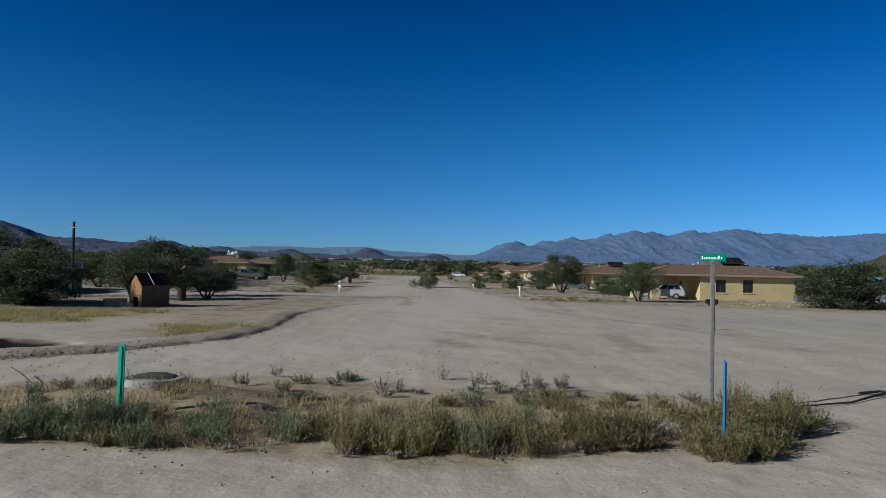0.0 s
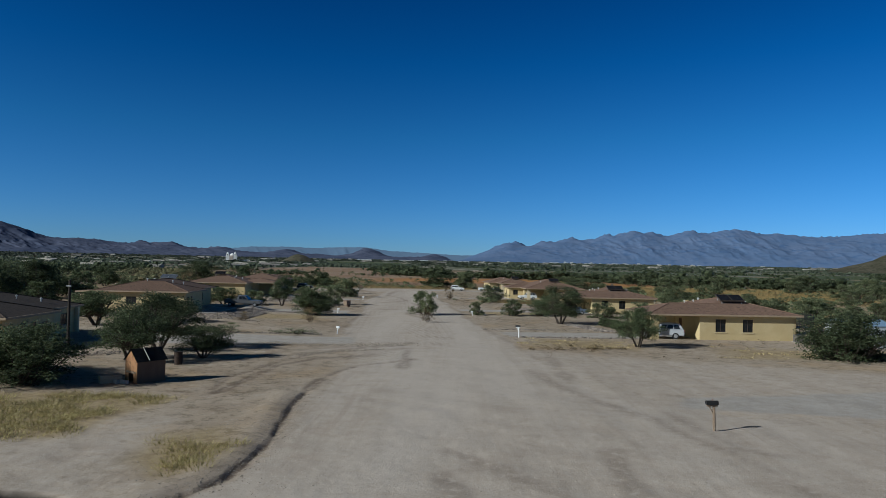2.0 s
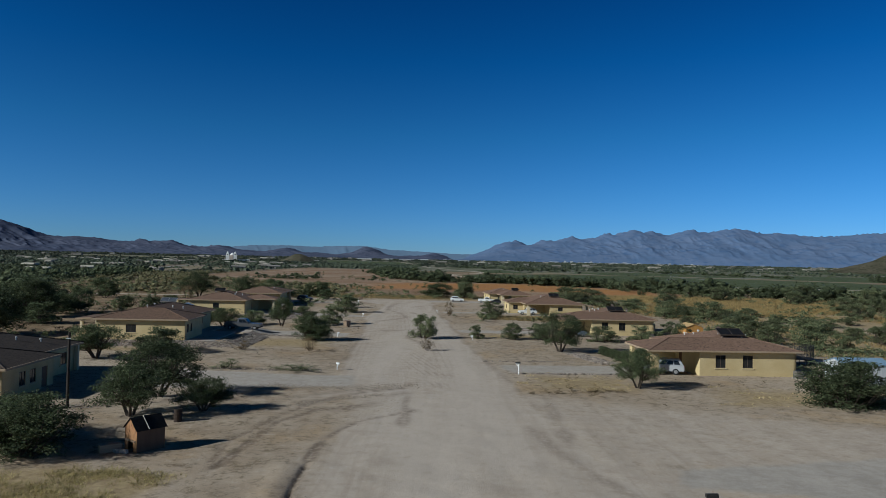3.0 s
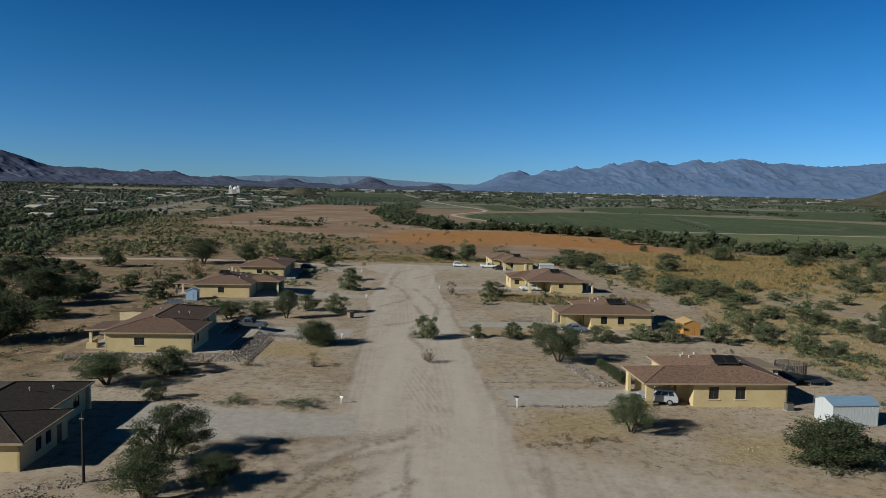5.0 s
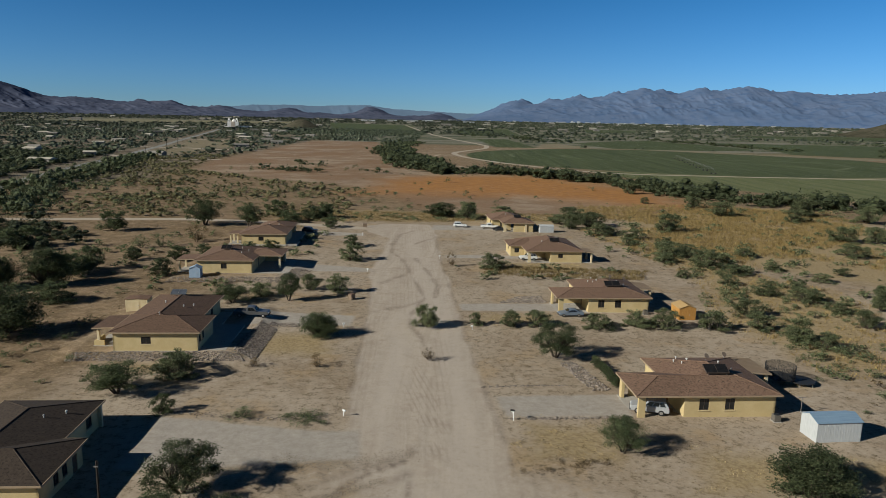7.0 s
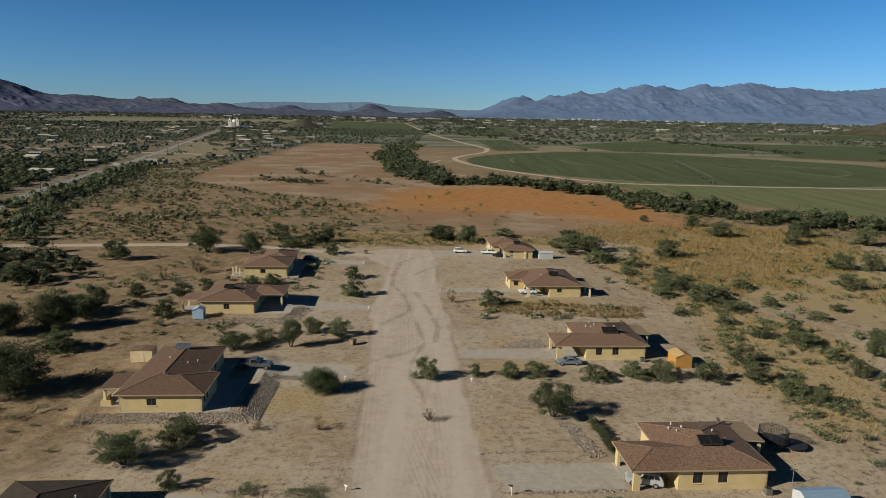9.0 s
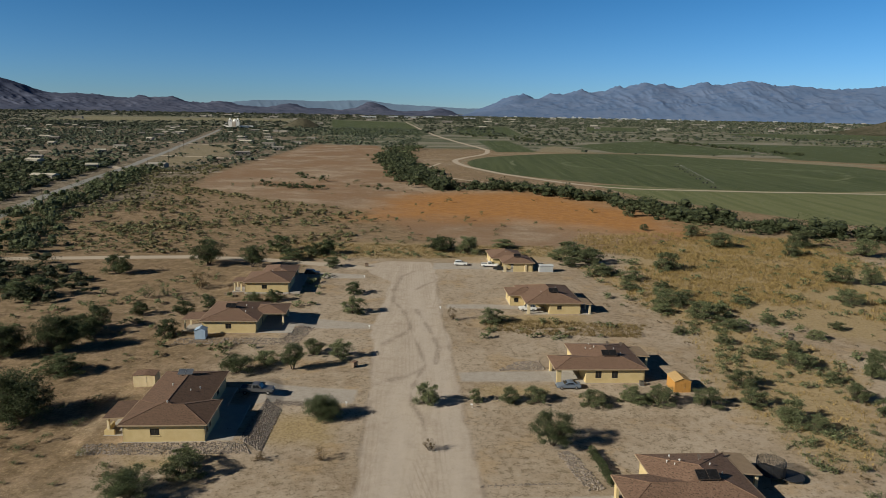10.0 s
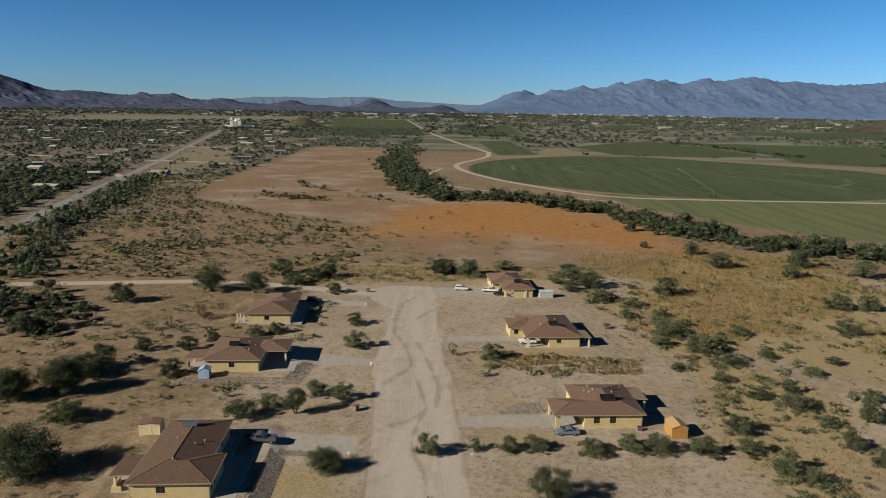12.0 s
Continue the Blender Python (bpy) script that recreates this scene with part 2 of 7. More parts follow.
SHED_ROOF = mat("blue_grey_metal_roof", (0.23, 0.34, 0.47), (0.28, 0.40, 0.53), 1, 0.4, 0.3, stretch=(6, 0.5, 1))
ORANGE_SIDING = mat("orange_wood_siding", (0.40, 0.205, 0.052), (0.47, 0.25, 0.072), 1.2, 0.75, stretch=(6, 6, 0.5), c3=(0.33, 0.16, 0.042))
SHED_TOP = mat("tan_shed_roof", (0.42, 0.38, 0.31), (0.50, 0.46, 0.38), 2, 0.85)
ORANGE_ROOF = mat("tan_orange_roof_boards", (0.40, 0.265, 0.115), (0.46, 0.31, 0.145), 1.5, 0.85, stretch=(5, 0.6, 1))
BLUE_SIDING = mat("light_blue_siding", (0.30, 0.40, 0.52), (0.35, 0.45, 0.57), 2, 0.6)
PLYWOOD = mat("weathered_orange_plywood", (0.27, 0.135, 0.06), (0.36, 0.19, 0.085), 2.2, 0.85, stretch=(1, 1, 0.25), c3=(0.12, 0.06, 0.03), bump=0.3, bump_scale=9)
TARP = mat("black_tar_paper", (0.02, 0.02, 0.021), (0.035, 0.035, 0.036), 4, 0.7, bump=0.4, bump_scale=12)
WOOD = mat("weathered_wood", (0.20, 0.145, 0.10), (0.27, 0.20, 0.14), 3, 0.9, stretch=(4, 4, 0.4), bump=0.3, c3=(0.13, 0.09, 0.06))
POLE = mat("creosoted_pole_wood", (0.022, 0.017, 0.013), (0.036, 0.027, 0.02), 4, 0.85, stretch=(5, 5, 0.3), bump=0.3)
BARK = mat("mesquite_bark", (0.055, 0.042, 0.032), (0.09, 0.07, 0.055), 8, 0.95, bump=0.6, bump_scale=25)
ROCK = mat("rip_rap_rock", (0.185, 0.152, 0.128), (0.27, 0.228, 0.19), 1.5, 0.95, bump=0.4, bump_scale=8, per_island=0.45)
PEBBLE = mat("soil_coloured_pebble", (0.215, 0.178, 0.14), (0.315, 0.265, 0.21), 6, 0.95, per_island=0.35)
PALE_STONE = mat("pale_stone", (0.46, 0.43, 0.38), (0.54, 0.50, 0.44), 3, 0.95, bump=0.4, bump_scale=12)
SIGN_GREEN = mat("sign_green_sheet", (0.002, 0.145, 0.088), (0.003, 0.17, 0.105), 6, 0.35)
WHITE_PAINT = mat("white_paint", (0.74, 0.74, 0.72), (0.80, 0.80, 0.78), 5, 0.5)
STEEL_POST = mat("grey_steel_post", (0.22, 0.205, 0.19), (0.29, 0.27, 0.25), 8, 0.6, 0.3, c3=(0.17, 0.15, 0.13))
MARK_GREEN = mat("green_plastic_marker", (0.01, 0.30, 0.20), (0.02, 0.35, 0.24), 6, 0.5)
MARK_BLUE = mat("blue_plastic_marker", (0.03, 0.18, 0.42), (0.04, 0.22, 0.48), 6, 0.5)
BLACK_PAINT = mat("black_box_paint", (0.015, 0.014, 0.014), (0.03, 0.028, 0.026), 6, 0.5)
RUBBER = mat("tyre_rubber", (0.02, 0.02, 0.02), (0.03, 0.029, 0.028), 8, 0.9)
RIM = mat("alloy_rim", (0.45, 0.45, 0.45), (0.52, 0.52, 0.52), 6, 0.35, 0.8)
LAMP = mat("headlight_lens", (0.6, 0.6, 0.58), (0.7, 0.7, 0.68), 6, 0.15, spec=0.6)
TAIL = mat("red_tail_light", (0.25, 0.01, 0.01), (0.3, 0.015, 0.012), 6, 0.2, spec=0.6)
PLASTIC = mat("black_trim_plastic", (0.02, 0.02, 0.021), (0.028, 0.028, 0.029), 6, 0.6)
WATER = mat("black_rubber_sheet", (0.02, 0.022, 0.025), (0.03, 0.032, 0.035), 3, 0.6)


def paint(name, c, metal=0.3):
    d = tuple(v * 0.93 for v in c)
    return mat(name, c, d, 1.5, 0.3, metal, spec=0.5)


LEAF_TREE = leaf_mat("mesquite_leaves", (0.040, 0.054, 0.025), (0.146, 0.176, 0.084), (0.20, 0.195, 0.105), 0.35, 0.2)
LEAF_BUSH = leaf_mat("creosote_leaves", (0.070, 0.086, 0.042), (0.232, 0.258, 0.132), (0.31, 0.28, 0.155), 0.35, 0.25)
# distance haze is mixed into this leaf colour, paler and bluer
LEAF_FAR = leaf_mat("hazed_far_scrub_leaves", (0.046, 0.059, 0.037), (0.118, 0.138, 0.088), None, 0.15)
LEAF_DRY = leaf_mat("dry_brush_twigs", (0.12, 0.085, 0.045), (0.24, 0.175, 0.09), None, 0.2)
LEAF_YELLOW = leaf_mat("yellowing_weed", (0.36, 0.30, 0.125), (0.60, 0.51, 0.235), (0.66, 0.54, 0.29), 0.4)
TWIG = leaf_mat("grey_dead_twig", (0.13, 0.105, 0.08), (0.24, 0.20, 0.15), None, 0.1)
LEAF_WEED = leaf_mat("sage_green_weed", (0.13, 0.155, 0.075), (0.36, 0.385, 0.205), (0.50, 0.43, 0.24), 0.4)
STRAW = leaf_mat("dry_straw_grass", (0.36, 0.27, 0.125), (0.62, 0.50, 0.27), None, 0.35)
GREENISH = leaf_mat("yellow_green_grass", (0.31, 0.255, 0.095), (0.58, 0.49, 0.235), None, 0.35)
REED = leaf_mat("golden_tall_grass", (0.23, 0.165, 0.066), (0.36, 0.265, 0.112), None, 0.35)
GOLD = leaf_mat("golden_yard_grass", (0.30, 0.22, 0.098), (0.50, 0.375, 0.175), None, 0.3)
LEAF_OLIVE = leaf_mat("olive_brown_scrub", (0.072, 0.068, 0.032), (0.185, 0.170, 0.086), (0.22, 0.165, 0.085), 0.25)
LEAF_BELT = leaf_mat("belt_mesquite_leaves", (0.040, 0.053, 0.025), (0.122, 0.144, 0.070), None, 0.25)

# ---- ground ----
GROUND_Y = [-60, 20, 40, 70, 110, 180, 600, 1500, 3000, 5200]
GROUND_Z = [-0.30, -0.35, -0.70, -1.10, -1.60, -1.70, -1.70, 1.5, 15.0, 42.0]
DITCH = [(-60, 5), (-25, 8.2), (-14, 13.2), (-10.2, 16.3), (-8.8, 17.6), (-7.55, 19.5), (-6.6, 22.1), (-6.45, 27.2), (-6.85, 30.7), (-7.2, 34.5), (-7.4, 38.5)]
GULLIES = [[(-7.4, 38.5), (-7.6, 41.8), (-7.3, 46.0), (-6.1, 50.3), (-4.3, 52.7), (-2.2, 54.8)], [(-14.3, 38.0), (-12.9, 39.1), (-13.3, 44.3), (-11.8, 53.0), (-10.3, 58.1), (-7.2, 62.7), (-3.0, 66.0)], [(-12.2, 37.9), (-11.7, 49.9), (-9.6, 54.5), (-6.9, 56.5)]]
ROUGH = [(-11.2, 29.3), (-15, 38.8), (-14.2, 54.4), (-4.5, 64.7), (-2.3, 56.6), (-7.3, 46.0), (-7.1, 32.7), (-6.8, 23.7), (-7.7, 20.6), (-10, 22)]
YAW = 4.5                                     # the street's own frame against the camera's

# the raised house pads: corners of the level top, their rise
PADS = [
    ([(-54.5, 95.5), (-30.8, 97.3), (-31.6, 113.6), (-33.6, 121.5), (-56, 120)], 0.62),
    ([(-60, 146.2), (-37.6, 148.0), (-35.6, 156.0), (-35.6, 166.5), (-60, 168)], 0.55),
    ([(-63, 187.5), (-45.5, 189), (-44, 212), (-63, 212)], 0.45),
    ([(-50, 52.5), (-33.0, 52.8), (-31.5, 75), (-50, 74)], 0.05),
]


def ground_z(x, y):
    """Height of the ground, for arrays or numbers."""
    x, y = np.asarray(x, float), np.asarray(y, float)
    far = np.hypot(x, np.maximum(y, 0))
    z = np.interp(np.where(far > 700, far, y), GROUND_Y, GROUND_Z)
    near = np.clip(1 - (far - 150) / 250, 0, 1)
    z = z + near * (0.16 * (fbm(x / 9, y / 9, 3, 3) - 0.44) + 0.05 * (vnoise(x / 1.3, y / 1.3, 9) - 0.5))
    z = z + np.clip((far - 250) / 400, 0, 1) * 1.2 * (fbm(x / 70, y / 70, 5, 3) - 0.44)
    z = z + np.clip(1 - far / 60, 0, 1) * (0.03 * (vnoise(x / 0.35, y / 0.35, 12) - 0.5) + 0.012 * (vnoise(x / 0.12, y / 0.12, 14) - 0.5))
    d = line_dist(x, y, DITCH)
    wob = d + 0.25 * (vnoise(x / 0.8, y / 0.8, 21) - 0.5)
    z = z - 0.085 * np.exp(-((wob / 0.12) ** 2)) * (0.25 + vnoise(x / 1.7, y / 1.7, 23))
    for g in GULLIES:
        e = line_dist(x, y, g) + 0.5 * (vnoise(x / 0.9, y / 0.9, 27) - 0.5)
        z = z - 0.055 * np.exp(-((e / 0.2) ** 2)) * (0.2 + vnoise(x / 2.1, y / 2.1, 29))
    outer = (x < np.interp(y, [5, 8.2, 13.2, 16.3, 19.5, 22.1, 27.2, 34.5, 38.5], [-60, -25, -14, -10.2, -7.55, -6.6, -6.45, -7.2, -7.4])) & (y < 39)
    z = z + np.where(outer, 0.10 * np.exp(-(((d - 0.9) / 0.8) ** 2)), 0)
    pit = np.hypot((x + 11.8) / 1.55, (y - 19.15) / 1.0) + 0.2 * (vnoise(x / 0.6, y / 0.6, 17) - 0.5)
    z = z - 0.45 * np.clip((1.12 - pit) * 2.2, 0, 1)
    # the mound between the two dirt roads
    z = z + 0.42 * np.exp(-(((x + 4.3) / 1.9) ** 2) - ((y - 11.2) / 1.05) ** 2)
    for outline, rise in PADS:
        z = z + rise * np.clip(1 - poly_dist(x, y, outline) / 3.0, 0, 1)
    return z


def gz(x, y):
    return float(ground_z(np.array([x]), np.array([y]))[0])


STREET = [(-70, 2), (-26, 7.5), (-14, 12.6), (-10.2, 15.6), (-6.6, 21.5), (-6.3, 30), (-7.0, 45), (-8.5, 57), (-12, 84), (-14, 112), (-15, 126), (-16.8, 143), (-18.2, 158), (-17.6, 174), (-18.4, 204), (-26, 214), (-28.5, 226), (-22, 233),
          (-8, 233), (-5.0, 222), (-4.2, 205), (-2.9, 184), (-1.2, 162), (0.1, 148), (2.0, 128), (3.2, 111), (4.5, 96), (6.8, 72), (7.8, 57), (10, 40), (20, 30), (70, 26), (70, -14), (-70, -14)]
APRON = [(-24, 18), (-13, 40), (-15, 62), (-9, 68), (8, 66), (30, 56), (70, 44), (70, 20), (0, 14), (-10, 16)]
KERBS = [[(5.4, 85.7), (4.3, 96.1), (3.1, 111.4), (1.9, 128.2), (-0.1, 148.2), (-1.4, 161.8), (-3.0, 184.1), (-4.5, 208.8)], [(-12.2, 84), (-13.8, 112.9), (-14.8, 125.5), (-16.5, 143)], [(7.9, 57), (6.9, 70), (5.4, 85.7)]]
RILLS = [[(-3.3, 103.9), (-4.3, 109.1), (-6.2, 114.7), (-6.7, 118.7), (-6.0, 126.1), (-4.6, 133.6), (-6.4, 143.7), (-8.2, 151.9), (-10.0, 163.7), (-12.3, 174.3), (-15.3, 181.4), (-16.3, 192.8), (-15.1, 211.8)],
         [(-2.5, 134.6), (-2.1, 144.0), (-5.0, 159.1), (-8.8, 174.6)], [(-9.9, 195.1), (-6.7, 202.7), (-4.9, 204.8)], [(-2.7, 50), (-2.7, 54.2), (-3, 57.7), (-3, 61)]]
SWALES = [[(-13, 59.5), (-11.6, 60.5), (-9.4, 62.7), (-6.7, 64.3), (-3.5, 66.2), (-3, 68.4)], [(-12, 57), (-10.5, 57.7), (-7.7, 59.4), (-4.8, 61.3), (-3.3, 62.6)], [(-9.9, 54.5), (-7.5, 54.9), (-5.9, 57.2)], [(-18, 115), (-16.4, 116.7), (-14.3, 121.8), (-11.2, 125.0), (-7.9, 127.6), (-5.1, 131.0)], [(-14.6, 146.1), (-11.6, 151.7), (-9.2, 157.6)], [(-16.3, 192.8), (-15.1, 211.8), (-12, 218)]]
SWEEPS = [[(6.4, 50.4), (7.7, 41.9), (9.2, 36.6), (10.4, 33.8), (10.9, 29.7), (11.7, 26.9), (12.0, 24.2), (12.2, 22.0)], [(0.8, 26.3), (2.3, 24.1), (3.3, 22.5), (4.2, 21.1)], [(0.4, 23.2), (1.1, 20.8)], [(7.1, 26.9), (6.6, 23.1), (6.6, 21.2)], [(11.8, 35.4), (11.9, 30.8), (12.3, 28.3)], [(10.9, 28.2), (12.6, 27.4), (13.4, 26.6)], [(9.2, 63.5), (8.9, 51.6), (8.5, 44.8)]]
LANES = [[(-1, 40), (-4.4, 62), (-7.2, 76), (-7.8, 93.5), (-7.5, 103.7), (-9.3, 115.8), (-6.0, 124.6), (-4.7, 143.8), (-6.7, 163.9), (-10.7, 193.3), (-10.1, 216.5)], [(4, 40), (3.4, 66), (2.4, 84), (1.1, 98.8), (0.8, 111.3), (-1.5, 128), (-4.7, 143.8)], [(2.2, 71.5), (1.9, 53.8), (1.1, 43.1), (0.2, 32.9), (-1.0, 26.6), (-2.4, 21.3), (-6, 17)]]
ISLAND = [(-40, 6.5), (-9, 11.6), (-7.0, 13.6), (-3, 14.6), (0, 13.6), (3, 13.7), (6.4, 12.8), (7.0, 11), (5.6, 9.2), (3.6, 8.8), (0.4, 7.9), (-2.3, 8.3), (-4.4, 8.4), (-7, 8.9), (-20, 6), (-40, 4.5)]
DRIVES = [
    [(23, 78.6), (23.2, 85.6), (6.5, 83.8), (7.6, 77.3)],
    [(-32, 62), (-33, 75), (-13.4, 72.0), (-9.2, 72.6), (-8.2, 65.6), (-21.4, 63.3)],
    [(-35, 110.5), (-35, 122), (-16.4, 120), (-16.2, 114), (-30, 113)],
    [(-38, 155.8), (-38, 165), (-18.6, 161), (-18.4, 157)],
    [(-46, 206), (-46, 214.5), (-27, 212), (-26, 207)],
    [(2.6, 125.3), (21.8, 126.5), (21.8, 132.5), (2.2, 130.2)],
    [(-1, 176), (20, 177), (20, 181.5), (-1, 180)],
    [(-6, 222), (17, 224), (16, 233), (-6, 232)],
    [(13, 36.5), (24, 34.5), (90, 40), (90, 50), (30, 44), (14, 40)],
]
STRIP = [(42, 228), (49, 196), (56, 165), (55, 148), (48, 124), (52, 108), (55, 92), (68, 96), (86, 136), (84, 150), (72, 168), (60, 205), (50, 236)]
STRAWS = [
    [(-11.4, 28.5), (-9.1, 30), (-7.4, 26.6), (-7.2, 23.6), (-8.8, 22.0), (-10.8, 24)],
    [(-28, 28), (-17.5, 26.2), (-14.6, 27), (-14.2, 31.5), (-13.4, 36.5), (-20, 37.5), (-28, 35)],
    [(24, 60), (52, 62), (52, 68), (28, 70)], [(9, 66), (19, 67), (20, 76), (9.5, 76)],
    [(10, 160), (32, 162), (36, 173), (12, 172)], [(-31, 97), (-17, 98), (-18, 110), (-28, 109)],
    [(6, 118), (20, 119), (20, 124.6), (6, 124)], [(-46, 88.5), (-34, 90), (-34, 94), (-48, 93)],
    STRIP,
    [(58, 190), (100, 150), (150, 200), (150, 300), (60, 300)], [(-60, 236), (40, 240), (40, 268), (-60, 268)],
]
BARE = [(-8, 268), (-40, 351), (-110, 400), (-167, 447), (-188, 552), (-196, 800), (-200, 1010), (-110, 1010), (-76, 770), (-30, 505), (-2, 452), (36, 462), (84, 418), (102, 369), (106, 292), (60, 262)]
RUST = [(-40, 330), (-30, 430), (0, 448), (36, 458), (84, 415), (100, 368), (104, 300), (70, 300), (30, 330)]
CROP = [(100, 515), (330, 515), (700, 560), (700, 350), (240, 318), (186, 345), (120, 440)]
FAR_FIELDS = [[(38, 1258), (95, 1278), (110, 920), (54, 906)], [(185, 1110), (232, 1194), (376, 1375), (435, 1001), (340, 925), (215, 950)], [(440, 1330), (766, 1266), (900, 1100), (520, 800), (410, 860), (450, 1010)],
              [(-13, 2092), (160, 2181), (150, 1533), (15, 1482)], [(427, 2311), (614, 2398), (508, 1979), (356, 1919)], [(700, 1900), (1300, 2000), (1200, 1600), (760, 1560)]]
FALLOW = [[(128, 1043), (156, 1093), (174, 1017), (196, 945), (150, 925), (110, 925)], [(258, 945), (367, 858), (520, 770), (430, 760), (330, 850), (250, 918)]]
CROP_LEFT = [(-240, 1373), (-62, 1452), (-150, 2500), (-480, 2700)]
TOWN_LOT = [(-252, 520), (-238, 581), (-236, 644), (-240, 878), (-325, 1010), (-362, 936), (-310, 726)]
TOWN = [(-190, 330), (-165, 380), (-195, 520), (-195, 800), (-210, 1150), (-420, 1700), (-1400, 1900), (-1400, 900), (-420, 560), (-260, 330)]
PLAIN = [(-1120, 1900), (-900, 2080), (-700, 2200), (-560, 2260), (-600, 2700), (-1250, 2400)]
PIVOT, PIVOT_R = (226, 706), 213
ASPHALT = [(-150, 120), (-190, 250), (-210, 317), (-240, 420), (-287, 633), (-380, 1000), (-469, 1360), (-560, 1700), (-800, 2500)]
PALE_ROADS = [[(45, 958), (40, 860), (0, 765), (2, 695), (32, 612), (68, 546), (105, 499), (139, 487), (330, 489), (700, 500)], [(45, 958), (-7, 1241), (-61, 1586), (-184, 2609)],
              [(-160, 222), (-90, 233), (-64, 231), (-28, 222)],
              [(-190, 560), (-250, 540), (-300, 600)], [(-195, 700), (-420, 760), (-900, 800)], [(-210, 900), (-500, 1020)], [(-14, 700), (-30, 610), (-2, 540), (50, 500), (110, 470)]]
FURROWS = [[(114, 717), (112, 735), (121, 752), (138, 757)], [(114, 717), (118, 697), (128, 679), (160, 668)], [(256, 690), (300, 640), (325, 597), (322, 575)], [(363, 651), (369, 672), (358, 692), (330, 708)], [(325, 597), (352, 620), (363, 651)], [(226, 740), (260, 722), (300, 716), (380, 700)], [(204, 716), (196, 722), (206, 730), (226, 727)], [(60, 690), (58, 725), (64, 760)]]


def rounded(line, turns=2):
    """A line with its corners cut round."""
    for _ in range(turns):
        line = [line[0]] + [(p[0] * k + q[0] * (1 - k), p[1] * k + q[1] * (1 - k)) for p, q in zip(line, line[1:]) for k in (0.75, 0.25)] + [line[-1]]
    return line


PALE_ROADS[:2] = [rounded(p) for p in PALE_ROADS[:2]]
PALE_ROADS[6] = rounded(PALE_ROADS[6])
FURROWS = [rounded(p) for p in FURROWS]
ASPHALT = rounded(ASPHALT, 1)


def ditch_lip(x, y):
    """The strip of dark washed gravel along the far lip of the ditch."""
    d = line_dist(x, y, DITCH[1:]) + 0.9 * (fbm(x / 1.5, y / 1.5, 157, 3) - 0.45)
    lip = x < np.interp(y, [8.2, 13.2, 16.3, 19.5, 22.1, 27.2, 34.5], [-25, -14, -10.2, -7.55, -6.6, -6.45, -7.2])
    return np.where(lip & (y < 36), 1.5 - d / 0.75, 0)


